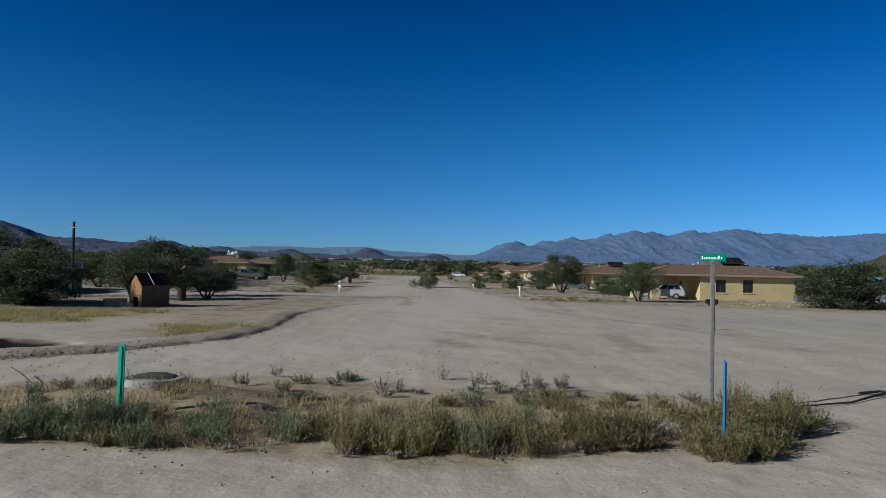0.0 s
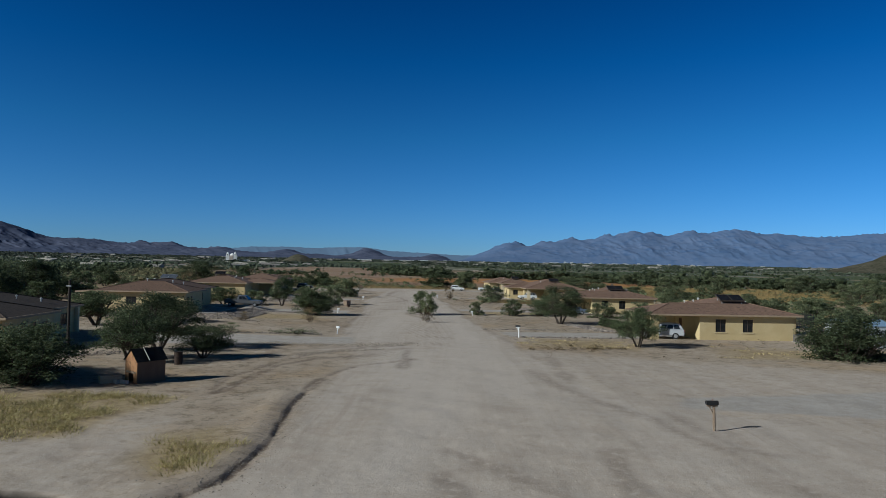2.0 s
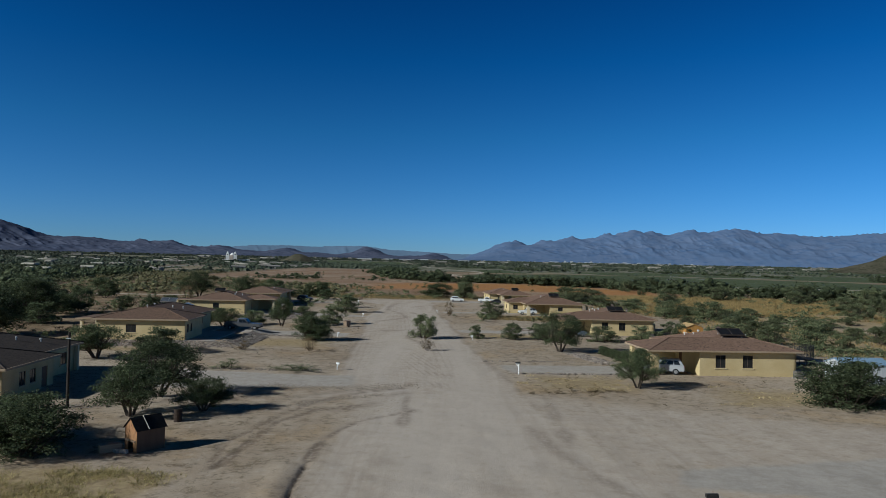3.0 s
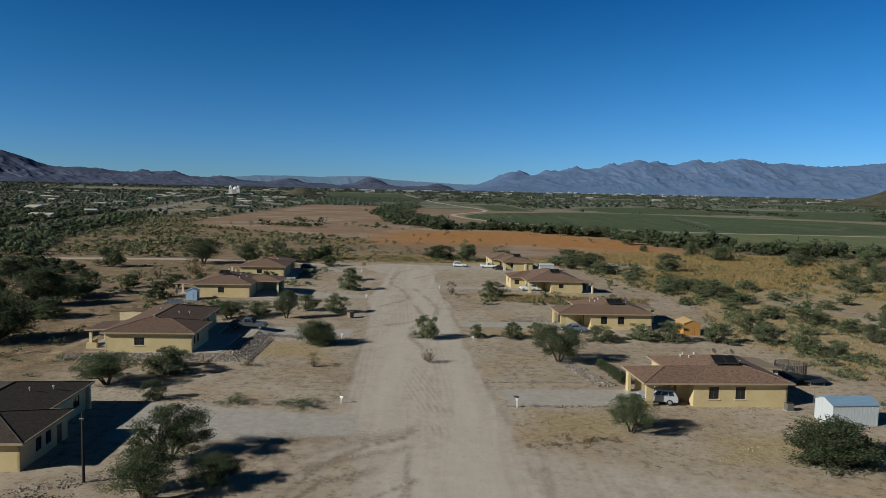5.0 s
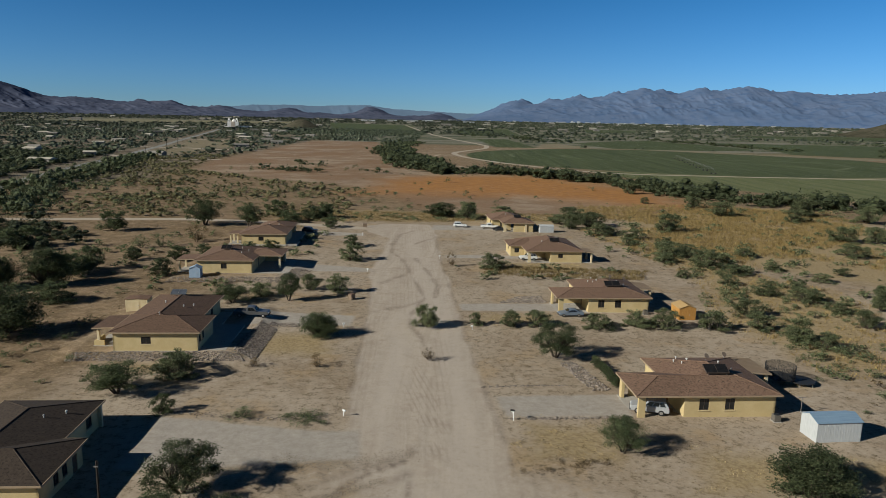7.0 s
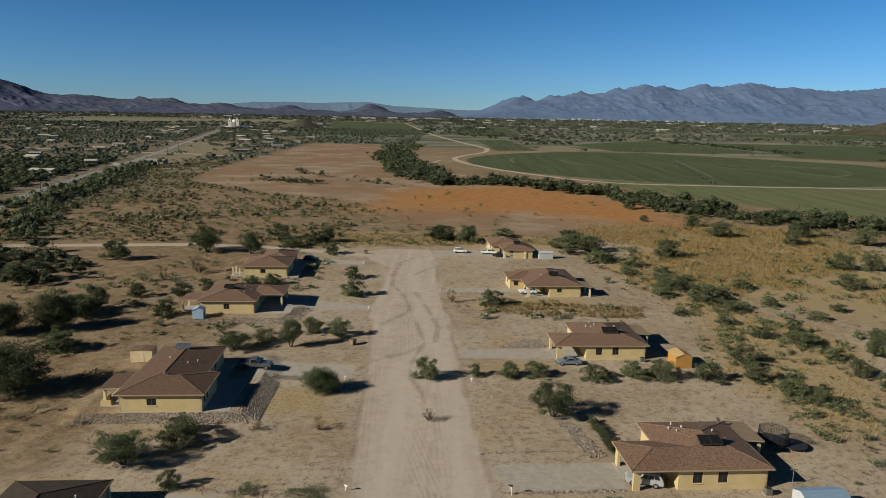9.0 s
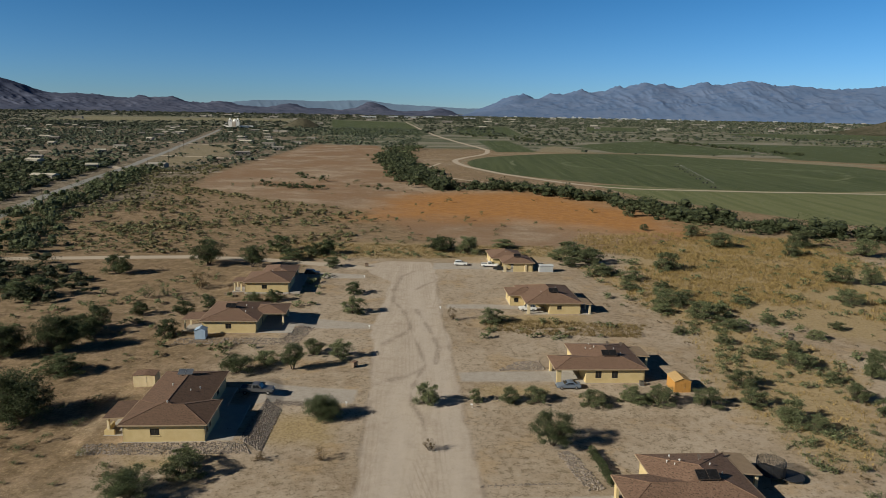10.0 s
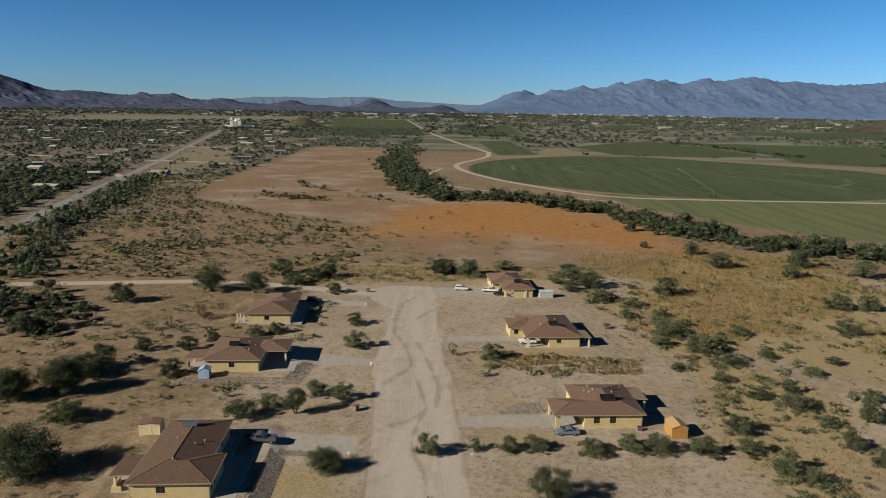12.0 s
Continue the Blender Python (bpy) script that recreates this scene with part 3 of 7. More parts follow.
def zone_weights(x, y):
    """How much each kind of ground there is at each point."""
    def area(outline, soft):
        return np.clip(0.5 - poly_dist(x, y, outline) / soft, 0, 1)

    w = {}
    wx = x + 2.4 * (fbm(x / 8, y / 8, 151, 3) - 0.45) * np.clip((y - 40) / 20, 0, 1)
    w["street"] = np.max([np.clip(0.5 - poly_dist(wx, y, STREET) / 2.2, 0, 1), 0.62 * area(APRON, 9)], axis=0) * (1 - area(ISLAND, 1.2)) * (1 - 0.45 * area(ROUGH, 3.0))
    w["gravel"] = np.max([area(p, 2.2) for p in DRIVES], axis=0)
    w["straw"] = np.max([area(p, 9.0 if p[0][0] > 0 or p[0][1] > 60 else 3.0) for p in STRAWS[:8]] + [0.85 * area(STRIP, 14.0)] + [area(p, 24.0) for p in STRAWS[9:]] + [0.5 * area(ISLAND, 1.5)], axis=0)
    w["bare"] = area(BARE, 22)
    w["rust"] = area(RUST, 70)
    w["valley"] = np.clip((np.hypot(x, y) - 880) / 160, 0, 1) * (1 - area(TOWN, 200))
    ring = np.hypot(x - PIVOT[0], y - PIVOT[1])
    w["crop"] = np.max([np.clip(0.5 - (ring - PIVOT_R) / 6, 0, 1)] + [k * area(p, 15) for p, k in zip(FAR_FIELDS, (1, 0.95, 0.8, 0.9, 1, 0.8))] + [0.9 * area(CROP_LEFT, 30)], axis=0)
    w["fallow"] = np.max([area(p, 12) for p in FALLOW] + [0.7 * area(TOWN_LOT, 40)] + [0.8 * np.clip(1 - np.abs(ring - PIVOT_R - 5) / 5, 0, 1)], axis=0)
    w["furrow"] = np.max([np.clip(1.4 - line_dist(x, y, p) / 1.5, 0, 1) for p in FURROWS], axis=0)
    w["pasture"] = area(CROP, 10)
    w["town"] = area(TOWN, 60)
    w["meadow"] = area(PLAIN, 80)
    w["asphalt"] = np.clip(0.5 - (line_dist(x, y, ASPHALT) - 3.4) / 1.8, 0, 1)
    open_land = (fbm(x / 35, y / 35, 111, 3) * 0.7 + 0.45 + 0.25 * ((x < -40) & (y > 236))) * np.clip(np.max([(-x - 40 + 0.02 * y) / 16, (y - 243) / 25, 0.4 * np.clip((x - 50 - 0.05 * y) / 30, 0, 1)], axis=0), 0, 1) * np.clip((y - 60) / 30, 0, 1)
    w["brush"] = np.clip(open_land, 0, 1)
    w["tracks"] = area([(-5.2, 84), (-4.6, 95), (-3.4, 95), (0.9, 74), (0.2, 67), (-1.4, 67)], 1.2)
    w["wheel_lines"] = np.max([area([(-1.8, 66), (1.3, 66), (0.6, 108), (-1.6, 108)], 1.6), 0.7 * area([(-12.5, 68), (-8, 68), (-11.5, 122), (-15, 122)], 2), 0.8 * area([(-16, 186), (-4, 186), (-6, 228), (-20, 228)], 5), 0.75 * area([(-10, 120), (0, 120), (-5, 172), (-13, 172)], 5)], axis=0)
    # dark soil and tyre lines, plus ditch and gully shade put into the colour
    w["rut_soil_shade"] = np.max([np.exp(-((line_dist(x, y, g) + 0.6 * (vnoise(x / 1.5, y / 1.5, 33) - 0.5)) / 0.28) ** 2) * 0.8 for g in GULLIES] + [np.exp(-((line_dist(x, y, DITCH[1:]) + 0.25 * (vnoise(x / 0.8, y / 0.8, 21) - 0.5)) / 0.21) ** 2), 0.24 * np.clip(ditch_lip(x, y), 0, 1)] + [k * np.exp(-((line_dist(x, y, g) + 0.8 * (vnoise(x / 3, y / 3, 35) - 0.5)) / h) ** 2) for lines, k, h in ((KERBS, 0.42, 0.30), (RILLS, 0.55, 0.34), (SWEEPS, 0.42, 0.42)) for g in lines] + [0.8 * area([(-6.4, 10.2), (-2.0, 10), (-1.5, 12.2), (-5.8, 12.5)], 1.5)] + [0.5 * np.exp(-((line_dist(x, y, g) + 1.2 * (vnoise(x / 2, y / 2, 37) - 0.5)) / 0.6) ** 2) for g in SWALES], axis=0)
    # where the pit's shade is painted on the ground
    w["pit_shade"] = np.clip((1.15 - np.hypot((x + 12.3) / 2.0, (y - 19.15) / 1.1) + 0.25 * (vnoise(x / 0.5, y / 0.5, 18) - 0.5)) * 4, 0, 1)
    w["lane"] = np.max([np.exp(-((line_dist(x, y, g) + 1.5 * (fbm(x / 5, y / 9, 153, 2) - 0.45)) / 1.9) ** 2) for g in LANES], axis=0)
    w["pale"] = np.max([np.clip(0.5 - (line_dist(x, y, p) - h) / 3, 0, 1) for p, h in zip(PALE_ROADS, (3.2, 3.6, 2.6, 4, 5, 5, 1.6))], axis=0)
    return w


def ground_material():
    m = bpy.data.materials.new("desert_ground")
    m.use_nodes = True
    n, l = m.node_tree.nodes, m.node_tree.links
    b = n["Principled BSDF"]
    b.inputs["Roughness"].default_value, b.inputs["Specular IOR Level"].default_value = 0.95, 0.1
    geo = n.new("ShaderNodeNewGeometry")

    sway = n.new("ShaderNodeTexNoise")
    sway.inputs["Scale"].default_value, sway.inputs["Detail"].default_value = 0.045, 2
    l.new(geo.outputs["Position"], sway.inputs["Vector"])
    shift = n.new("ShaderNodeVectorMath")
    shift.operation = "MULTIPLY_ADD"
    shift.inputs[1].default_value = (3.0, 3.0, 0.0)
    l.new(sway.outputs["Color"], shift.inputs[0])
    l.new(geo.outputs["Position"], shift.inputs[2])

    def noise_of(scale, detail=5.0, rough=0.6, stretch=(1, 1, 1), turn=0.0, bent=False):
        mp = n.new("ShaderNodeMapping")
        mp.inputs["Scale"].default_value, mp.inputs["Rotation"].default_value = stretch, (0, 0, turn)
        l.new(shift.outputs[0] if bent else geo.outputs["Position"], mp.inputs["Vector"])
        t = n.new("ShaderNodeTexNoise")
        t.inputs["Scale"].default_value, t.inputs["Detail"].default_value, t.inputs["Roughness"].default_value = scale, detail, rough
        l.new(mp.outputs[0], t.inputs["Vector"])
        return t.outputs["Fac"]

    def span(v, a, z):
        r = n.new("ShaderNodeMapRange")
        r.interpolation_type = "SMOOTHSTEP"
        r.inputs[1].default_value, r.inputs[2].default_value = a, z
        l.new(v, r.inputs[0])
        return r.outputs[0]

    def mix(f, a, c):
        x = n.new("ShaderNodeMix")
        x.data_type = "RGBA"
        for k, v in ((0, f), (6, a), (7, c)):
            if isinstance(v, (tuple, float)):
                x.inputs[k].default_value = (*v, 1) if isinstance(v, tuple) else v
            else:
                l.new(v, x.inputs[k])
        return x.outputs[2]

    def calc(op, a, c):
        x = n.new("ShaderNodeMath")
        x.operation = op
        for k, v in enumerate((a, c)):
            if isinstance(v, float):
                x.inputs[k].default_value = v
            else:
                l.new(v, x.inputs[k])
        return x.outputs[0]

    big, mid, small, grit = noise_of(0.035), noise_of(0.33), noise_of(2.2), noise_of(14.0, 4)
    streak = noise_of(0.5, 5, 0.65, (1.3, 0.04, 1), radians(4.5), True)
    rows = noise_of(0.22, 3, 0.5, (1.0, 0.03, 1), radians(-70))
    edge = calc("ADD", calc("MULTIPLY", mid, 0.45), calc("MULTIPLY", small, 0.4))
    wide = noise_of(0.012, 8, 0.68)
    far_edge = calc("ADD", calc("MULTIPLY", wide, 0.75), calc("MULTIPLY", mid, 0.1))
    fine_streak = noise_of(0.5, 6, 0.7, (4.0, 0.06, 1), radians(4.0), True)

    def zone(name, lo=0.30, hi=0.75, far=False):
        a = n.new("ShaderNodeAttribute")
        a.attribute_name = name
        return span(calc("ADD", a.outputs["Fac"], far_edge if far else edge), lo + 0.42, hi + 0.42)

    soil = mix(span(mid, 0.35, 0.65), SOIL_A, SOIL_B)
    soil = mix(span(big, 0.40, 0.62), soil, SOIL_C)
    soil = mix(calc("MULTIPLY", span(noise_of(0.085, 7, 0.66), 0.52, 0.63), 0.6), soil, (0.40, 0.285, 0.165))
    soil = mix(span(small, 0.56, 0.72), soil, SOIL_D)
    road = mix(span(streak, 0.32, 0.68), ROAD_A, ROAD_B)
    road = mix(calc("MULTIPLY", span(fine_streak, 0.50, 0.72), 0.45), road, ROAD_C)
    road = mix(calc("MULTIPLY", span(mid, 0.50, 0.72), 0.6), road, ROAD_C)
    speck = noise_of(0.9, 9, 0.82)
    road = mix(calc("MULTIPLY", span(speck, 0.49, 0.60), 0.3), road, (0.30, 0.24, 0.18))
    road = mix(calc("MULTIPLY", span(speck, 0.46, 0.37), 0.35), road, (0.54, 0.475, 0.40))
    soil = mix(calc("MULTIPLY", span(speck, 0.50, 0.61), 0.68), soil, (0.135, 0.105, 0.062))
    soil = mix(calc("MULTIPLY", span(speck, 0.45, 0.36), 0.6), soil, (0.47, 0.40, 0.32))
    brush = mix(span(mid, 0.35, 0.63), BRUSH_A, BRUSH_B)
    brush = mix(calc("MULTIPLY", span(small, 0.50, 0.66), 0.6), brush, (0.38, 0.285, 0.165))
    brush = mix(calc("MULTIPLY", span(speck, 0.50, 0.60), 0.55), brush, (0.115, 0.082, 0.048))
    brush = mix(calc("MULTIPLY", span(speck, 0.45, 0.36), 0.6), brush, (0.43, 0.325, 0.21))
    soil = mix(zone("brush", 0.1, 0.85, True), soil, brush)
    col = mix(zone("street"), soil, road)

    def wheel_lines(attribute, angle, scale, bend):
        turn = n.new("ShaderNodeMapping")
        turn.inputs["Rotation"].default_value = (0, 0, radians(angle))
        l.new(geo.outputs["Position"], turn.inputs["Vector"])
        bands = n.new("ShaderNodeTexWave")
        l.new(turn.outputs[0], bands.inputs["Vector"])
        bands.inputs["Scale"].default_value, bands.inputs["Distortion"].default_value, bands.inputs["Detail"].default_value, bands.inputs["Detail Scale"].default_value = scale, bend, 2.0, 0.12
        a = n.new("ShaderNodeAttribute")
        a.attribute_name = attribute
        return calc("MULTIPLY", calc("MULTIPLY", a.outputs["Fac"], span(bands.outputs["Fac"], 0.45, 0.95)), span(mid, 0.34, 0.56))

    col = mix(calc("MULTIPLY", wheel_lines("tracks", -14.5, 0.46, 0.5), 0.42), col, (0.29, 0.23, 0.18))
    col = mix(calc("MULTIPLY", wheel_lines("wheel_lines", -4.5, 0.40, 2.2), 0.34), col, (0.29, 0.23, 0.18))
    lane = n.new("ShaderNodeAttribute")
    lane.attribute_name = "lane"
    col = mix(calc("MULTIPLY", lane.outputs["Fac"], calc("MULTIPLY", span(small, 0.2, 0.6), 0.75)), col, (0.49, 0.42, 0.35))
    # one dark tone for soil, tyre lines and the painted crack shade
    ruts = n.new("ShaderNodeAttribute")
    ruts.attribute_name = "rut_soil_shade"
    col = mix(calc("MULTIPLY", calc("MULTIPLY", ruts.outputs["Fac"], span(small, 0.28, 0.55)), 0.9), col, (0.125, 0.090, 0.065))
    col = mix(zone("gravel"), col, mix(span(speck, 0.38, 0.64), (0.415, 0.37, 0.32), (0.33, 0.29, 0.245)))
    col = mix(calc("MULTIPLY", zone("straw", 0.30, 0.85), 0.85), col, mix(span(small, 0.38, 0.62), (0.385, 0.295, 0.155), (0.28, 0.205, 0.11)))
    stripes = noise_of(0.004, 6, 0.62, (1.0, 5.0, 1), radians(8))
    col = mix(zone("valley", far=True), col, mix(span(stripes, 0.42, 0.60), mix(span(wide, 0.4, 0.6), (0.080, 0.090, 0.052), (0.135, 0.142, 0.085)), (0.225, 0.205, 0.158)))
    col = mix(zone("town", far=True), col, mix(span(mid, 0.38, 0.58), (0.265, 0.215, 0.158), (0.115, 0.096, 0.064)))
    col = mix(zone("meadow"), col, (0.21, 0.19, 0.115))
    col = mix(zone("bare", far=True), col, mix(calc("MULTIPLY", span(speck, 0.47, 0.6), 0.6), mix(span(wide, 0.42, 0.58), mix(span(big, 0.4, 0.62), (0.262, 0.182, 0.120), (0.37, 0.285, 0.205)), (0.25, 0.155, 0.092)), (0.175, 0.115, 0.062)))
    col = mix(zone("rust", 0.15, 0.85, True), col, mix(span(mid, 0.36, 0.64), (0.40, 0.195, 0.064), (0.31, 0.15, 0.054)))
    col = mix(zone("pasture"), col, mix(span(rows, 0.35, 0.65), (0.108, 0.124, 0.052), (0.145, 0.155, 0.070)))
    col = mix(zone("crop"), col, mix(span(rows, 0.35, 0.65), (0.058, 0.075, 0.031), (0.085, 0.102, 0.045)))
    tracks = n.new("ShaderNodeAttribute")
    tracks.attribute_name = "furrow"
    col = mix(calc("MULTIPLY", tracks.outputs["Fac"], 0.5), col, (0.25, 0.25, 0.15))
    col = mix(zone("fallow"), col, mix(span(mid, 0.35, 0.65), (0.26, 0.215, 0.14), (0.20, 0.17, 0.105)))
    col = mix(zone("pale"), col, (0.44, 0.37, 0.29))
    col = mix(zone("asphalt"), col, (0.25, 0.248, 0.232))
    col = mix(span(grit, 0.60, 0.74), col, mix(0.65, col, (0.14, 0.11, 0.09)))
    col = mix(span(grit, 0.40, 0.28), col, mix(0.6, col, (0.62, 0.56, 0.49)))
    # pit shade put into the colour last, almost black over the soil
    pit_tone = n.new("ShaderNodeAttribute")
    pit_tone.attribute_name = "pit_shade"
    col = mix(calc("MULTIPLY", pit_tone.outputs["Fac"], 0.98), col, (0.009, 0.008, 0.007))
    l.new(col, b.inputs["Base Color"])
    bp = n.new("ShaderNodeBump")
    bp.inputs["Strength"].default_value, bp.inputs["Distance"].default_value = 0.5, 0.04
    l.new(calc("ADD", small, calc("MULTIPLY", grit, 0.5)), bp.inputs["Height"])
    l.new(bp.outputs[0], b.inputs["Normal"])
    return m


SOIL_A, SOIL_B, SOIL_C, SOIL_D = (0.375, 0.300, 0.220), (0.30, 0.228, 0.156), (0.42, 0.342, 0.26), (0.195, 0.148, 0.095)
ROAD_A, ROAD_B, ROAD_C = (0.485, 0.412, 0.338), (0.425, 0.355, 0.285), (0.355, 0.285, 0.222)
BRUSH_A, BRUSH_B = (0.275, 0.192, 0.118), (0.165, 0.115, 0.066)
GROUND = ground_material()


def build_ground():
    ys = np.r_[[-3000, -1200, -500, -200, -80, -30, -12, -4, 0, 3], np.geomspace(5, 60, 210)[:-1], np.arange(60, 290, 0.9), np.geomspace(290, 1000, 240)[:-1], np.geomspace(1000, 5100, 130)]
    core = np.r_[np.linspace(-0.82, -0.26, 170)[:-1], np.linspace(-0.26, 0.26, 205), np.linspace(0.26, 0.82, 80)[1:]]
    us = np.r_[[-12, -6, -3, -2, -1.5, -1.2, -1.0, -0.9], core, [0.9, 1.0, 1.2, 1.5, 2, 3, 6, 12]]
    width = np.where(ys > 0, ys, -ys) + 18
    width = np.minimum(width, 4200)
    x, y = us[None, :] * width[:, None], np.repeat(ys[:, None], len(us), 1)
    x, y = x.ravel(), y.ravel()
    v = np.stack([x, y, ground_z(x, y)], 1)
    r, c = len(ys), len(us)
    i = (np.arange(r - 1)[:, None] * c + np.arange(c - 1)[None, :]).ravel()
    me = array_mesh("ground", v, np.stack([i, i + 1, i + c + 1, i + c], 1), GROUND, True)
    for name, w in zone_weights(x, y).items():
        me.attributes.new(name, "FLOAT", "POINT").data.foreach_set("value", w.astype(np.float32))
    return tagged(new("ground", me), "dry tan desert ground with dirt streets and fields", "ground", kind="structure")


build_ground()

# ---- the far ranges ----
# distance haze is put into the rock colours, bluing range, ridge and hills
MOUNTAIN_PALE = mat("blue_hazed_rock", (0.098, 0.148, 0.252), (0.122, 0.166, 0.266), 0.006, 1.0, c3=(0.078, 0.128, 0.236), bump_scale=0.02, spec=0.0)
RIDGE_PALE = mat("haze_paled_ridge_rock", (0.125, 0.185, 0.27), (0.14, 0.20, 0.285), 0.006, 1.0, spec=0.0)
MOUNTAIN_DARK = mat("blue_hazed_hill_rock", (0.071, 0.084, 0.131), (0.103, 0.113, 0.162), 0.006, 1.0, c3=(0.050, 0.063, 0.102), bump_scale=0.03, spec=0.0)
HILL_BROWN = mat("brown_hill_rock", (0.062, 0.058, 0.04), (0.10, 0.09, 0.066), 0.02, 1.0, c3=(0.036, 0.042, 0.024), bump_scale=0.12, spec=0.0)


EYE = 35.0                                    # the flight's usual height, for which the far crests are set


def mountain_range(name, label, crest, radius, depth, material, relief, seed, jag=1.0, n=1000, rows=56):
    """A range seen over the plain: a crest line given as bearing and rise in thousandths, with spurs and gullies running down from it."""
    bearing = np.array([p[0] for p in crest], float) / 1000
    rise = np.array([p[1] for p in crest], float) / 1000
    u = np.linspace(bearing[0], bearing[-1], n)
    a = np.arctan(u)
    arc = a * radius
    peaks = EYE + np.interp(u, bearing, rise) * radius + jag * (10.0 * (fbm(arc / 48, arc * 0, seed, 5) - 0.47) + 9.0 * (0.35 - np.abs(2 * vnoise(arc / 27, arc * 0, seed + 5) - 1)))
    verts = []
    for k in range(rows):
        f = k / (rows - 1)
        rr = radius - depth * (1 - f)
        foot = np.interp(rr, GROUND_Y, GROUND_Z) - 2
        away = np.full(n, depth * f)
        bend = 90 * (fbm(arc / 170, away / 170, seed + 2, 2) - 0.4)
        wide = int(0.075 / (u[1] - u[0]) * (1 - f) ** 0.7)
        soft = np.ones(2 * wide + 1) / (2 * wide + 1)
        crest_z = np.convolve(np.pad(peaks, wide, "edge"), soft, "valid")
        spur = 0.0
        for size, amp in ((160, 0.46), (74, 0.32), (32, 0.22)):
            spur = spur + amp * (1 - np.abs(2 * vnoise((arc + 0.5 * away + bend) / size, (away - 0.25 * arc + bend) / (1.7 * size), seed + int(size)) - 1))
        h = (crest_z - foot) * f**0.85 * (1 - relief * (1 - f**2) * (1.15 - spur) * 1.6)
        verts.append(np.stack([rr * np.sin(a), rr * np.cos(a), foot + np.maximum(h, 0)], 1))
    v = np.concatenate(verts)
    i = (np.arange(rows - 1)[:, None] * n + np.arange(n - 1)[None, :]).ravel()
    me = array_mesh(name, v, np.stack([i, i + 1, i + n + 1, i + n], 1), material, True)
    return tagged(new(name, me), label, "mountain range", kind="structure")


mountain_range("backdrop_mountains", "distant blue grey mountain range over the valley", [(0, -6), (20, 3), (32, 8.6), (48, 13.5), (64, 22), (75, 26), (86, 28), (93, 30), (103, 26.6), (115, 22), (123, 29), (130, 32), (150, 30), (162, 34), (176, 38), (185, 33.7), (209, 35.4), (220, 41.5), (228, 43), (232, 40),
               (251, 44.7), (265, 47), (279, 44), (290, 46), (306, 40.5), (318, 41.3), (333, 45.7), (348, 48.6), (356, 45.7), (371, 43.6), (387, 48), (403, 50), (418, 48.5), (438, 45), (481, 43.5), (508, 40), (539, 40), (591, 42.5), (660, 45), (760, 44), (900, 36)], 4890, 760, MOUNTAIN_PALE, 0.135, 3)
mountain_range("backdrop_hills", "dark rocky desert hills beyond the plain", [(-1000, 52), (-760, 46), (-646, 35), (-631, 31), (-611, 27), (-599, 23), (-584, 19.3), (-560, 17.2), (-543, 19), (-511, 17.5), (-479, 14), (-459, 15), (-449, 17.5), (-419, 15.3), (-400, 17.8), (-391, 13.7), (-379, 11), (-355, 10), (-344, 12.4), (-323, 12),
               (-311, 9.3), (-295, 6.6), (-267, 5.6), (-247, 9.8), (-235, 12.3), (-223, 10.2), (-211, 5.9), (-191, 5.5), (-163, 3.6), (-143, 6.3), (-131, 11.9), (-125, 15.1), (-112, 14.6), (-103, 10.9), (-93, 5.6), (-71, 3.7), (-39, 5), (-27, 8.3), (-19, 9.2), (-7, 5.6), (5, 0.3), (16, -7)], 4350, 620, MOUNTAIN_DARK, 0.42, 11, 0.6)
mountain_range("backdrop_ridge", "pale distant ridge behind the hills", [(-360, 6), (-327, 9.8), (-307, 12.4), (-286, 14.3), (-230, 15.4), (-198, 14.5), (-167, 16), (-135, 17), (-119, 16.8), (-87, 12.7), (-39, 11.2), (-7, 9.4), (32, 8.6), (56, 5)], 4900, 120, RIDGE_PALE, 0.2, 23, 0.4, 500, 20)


def rocky_hill(name, label, x, y, rx, ry, height, seed):
    n, rows = 72, 16
    a = np.linspace(0, 2 * math.pi, n, endpoint=False)
    v = []
    for k in range(rows):
        f = k / (rows - 1)
        wob = 1 + 0.35 * (fbm(np.cos(a) * 2 + 5, np.sin(a) * 2 + 5 + f, seed, 3) - 0.45)
        px, py = x + np.cos(a) * rx * f * wob, y + np.sin(a) * ry * f * wob
        h = height * (0.5 + 0.5 * math.cos(math.pi * f)) ** 1.1 * (1 + 0.25 * (fbm(px / 40, py / 40, seed, 4) - 0.47))
        v.append(np.stack([px, py, ground_z(px, py) + h - 2], 1))
    v = np.concatenate(v)
    i = np.arange(n)
    faces = np.concatenate([np.stack([k * n + i, k * n + (i + 1) % n, (k + 1) * n + (i + 1) % n, (k + 1) * n + i], 1) for k in range(rows - 1)])
    return tagged(new(name, array_mesh(name, v, faces, HILL_BROWN)), label, "hill", kind="structure")


rocky_hill("hill", "low brown rocky hill with scrub", -388, 1790, 70, 66, 23, 2)
rocky_hill("hill", "brown rocky hill with scrub at the valley edge", 1490, 2050, 430, 260, 100, 8)

# ---- houses ----
def wall_run(bm, x0, x1, height, thick, holes):
    """A straight wall along x from y 0 inward, with openings (x0, x1, z0, z1) right through it."""
    x = x0
    for a, c, z0, z1 in sorted(holes):
        if a > x:
            box(bm, x, a, 0, thick, 0, height)
        if z0 > 0:
            box(bm, a, c, 0, thick, 0, z0)
        if z1 < height:
            box(bm, a, c, 0, thick, z1, height)
        x = c
    if x < x1:
        box(bm, x, x1, 0, thick, 0, height)


def lay(bm, x, y, turn):
    """Turns a wall drawn along x to where it stands."""
    bmesh.ops.transform(bm, matrix=pose(x, y, 0, 0, 0, turn), verts=bm.verts)
    return bm


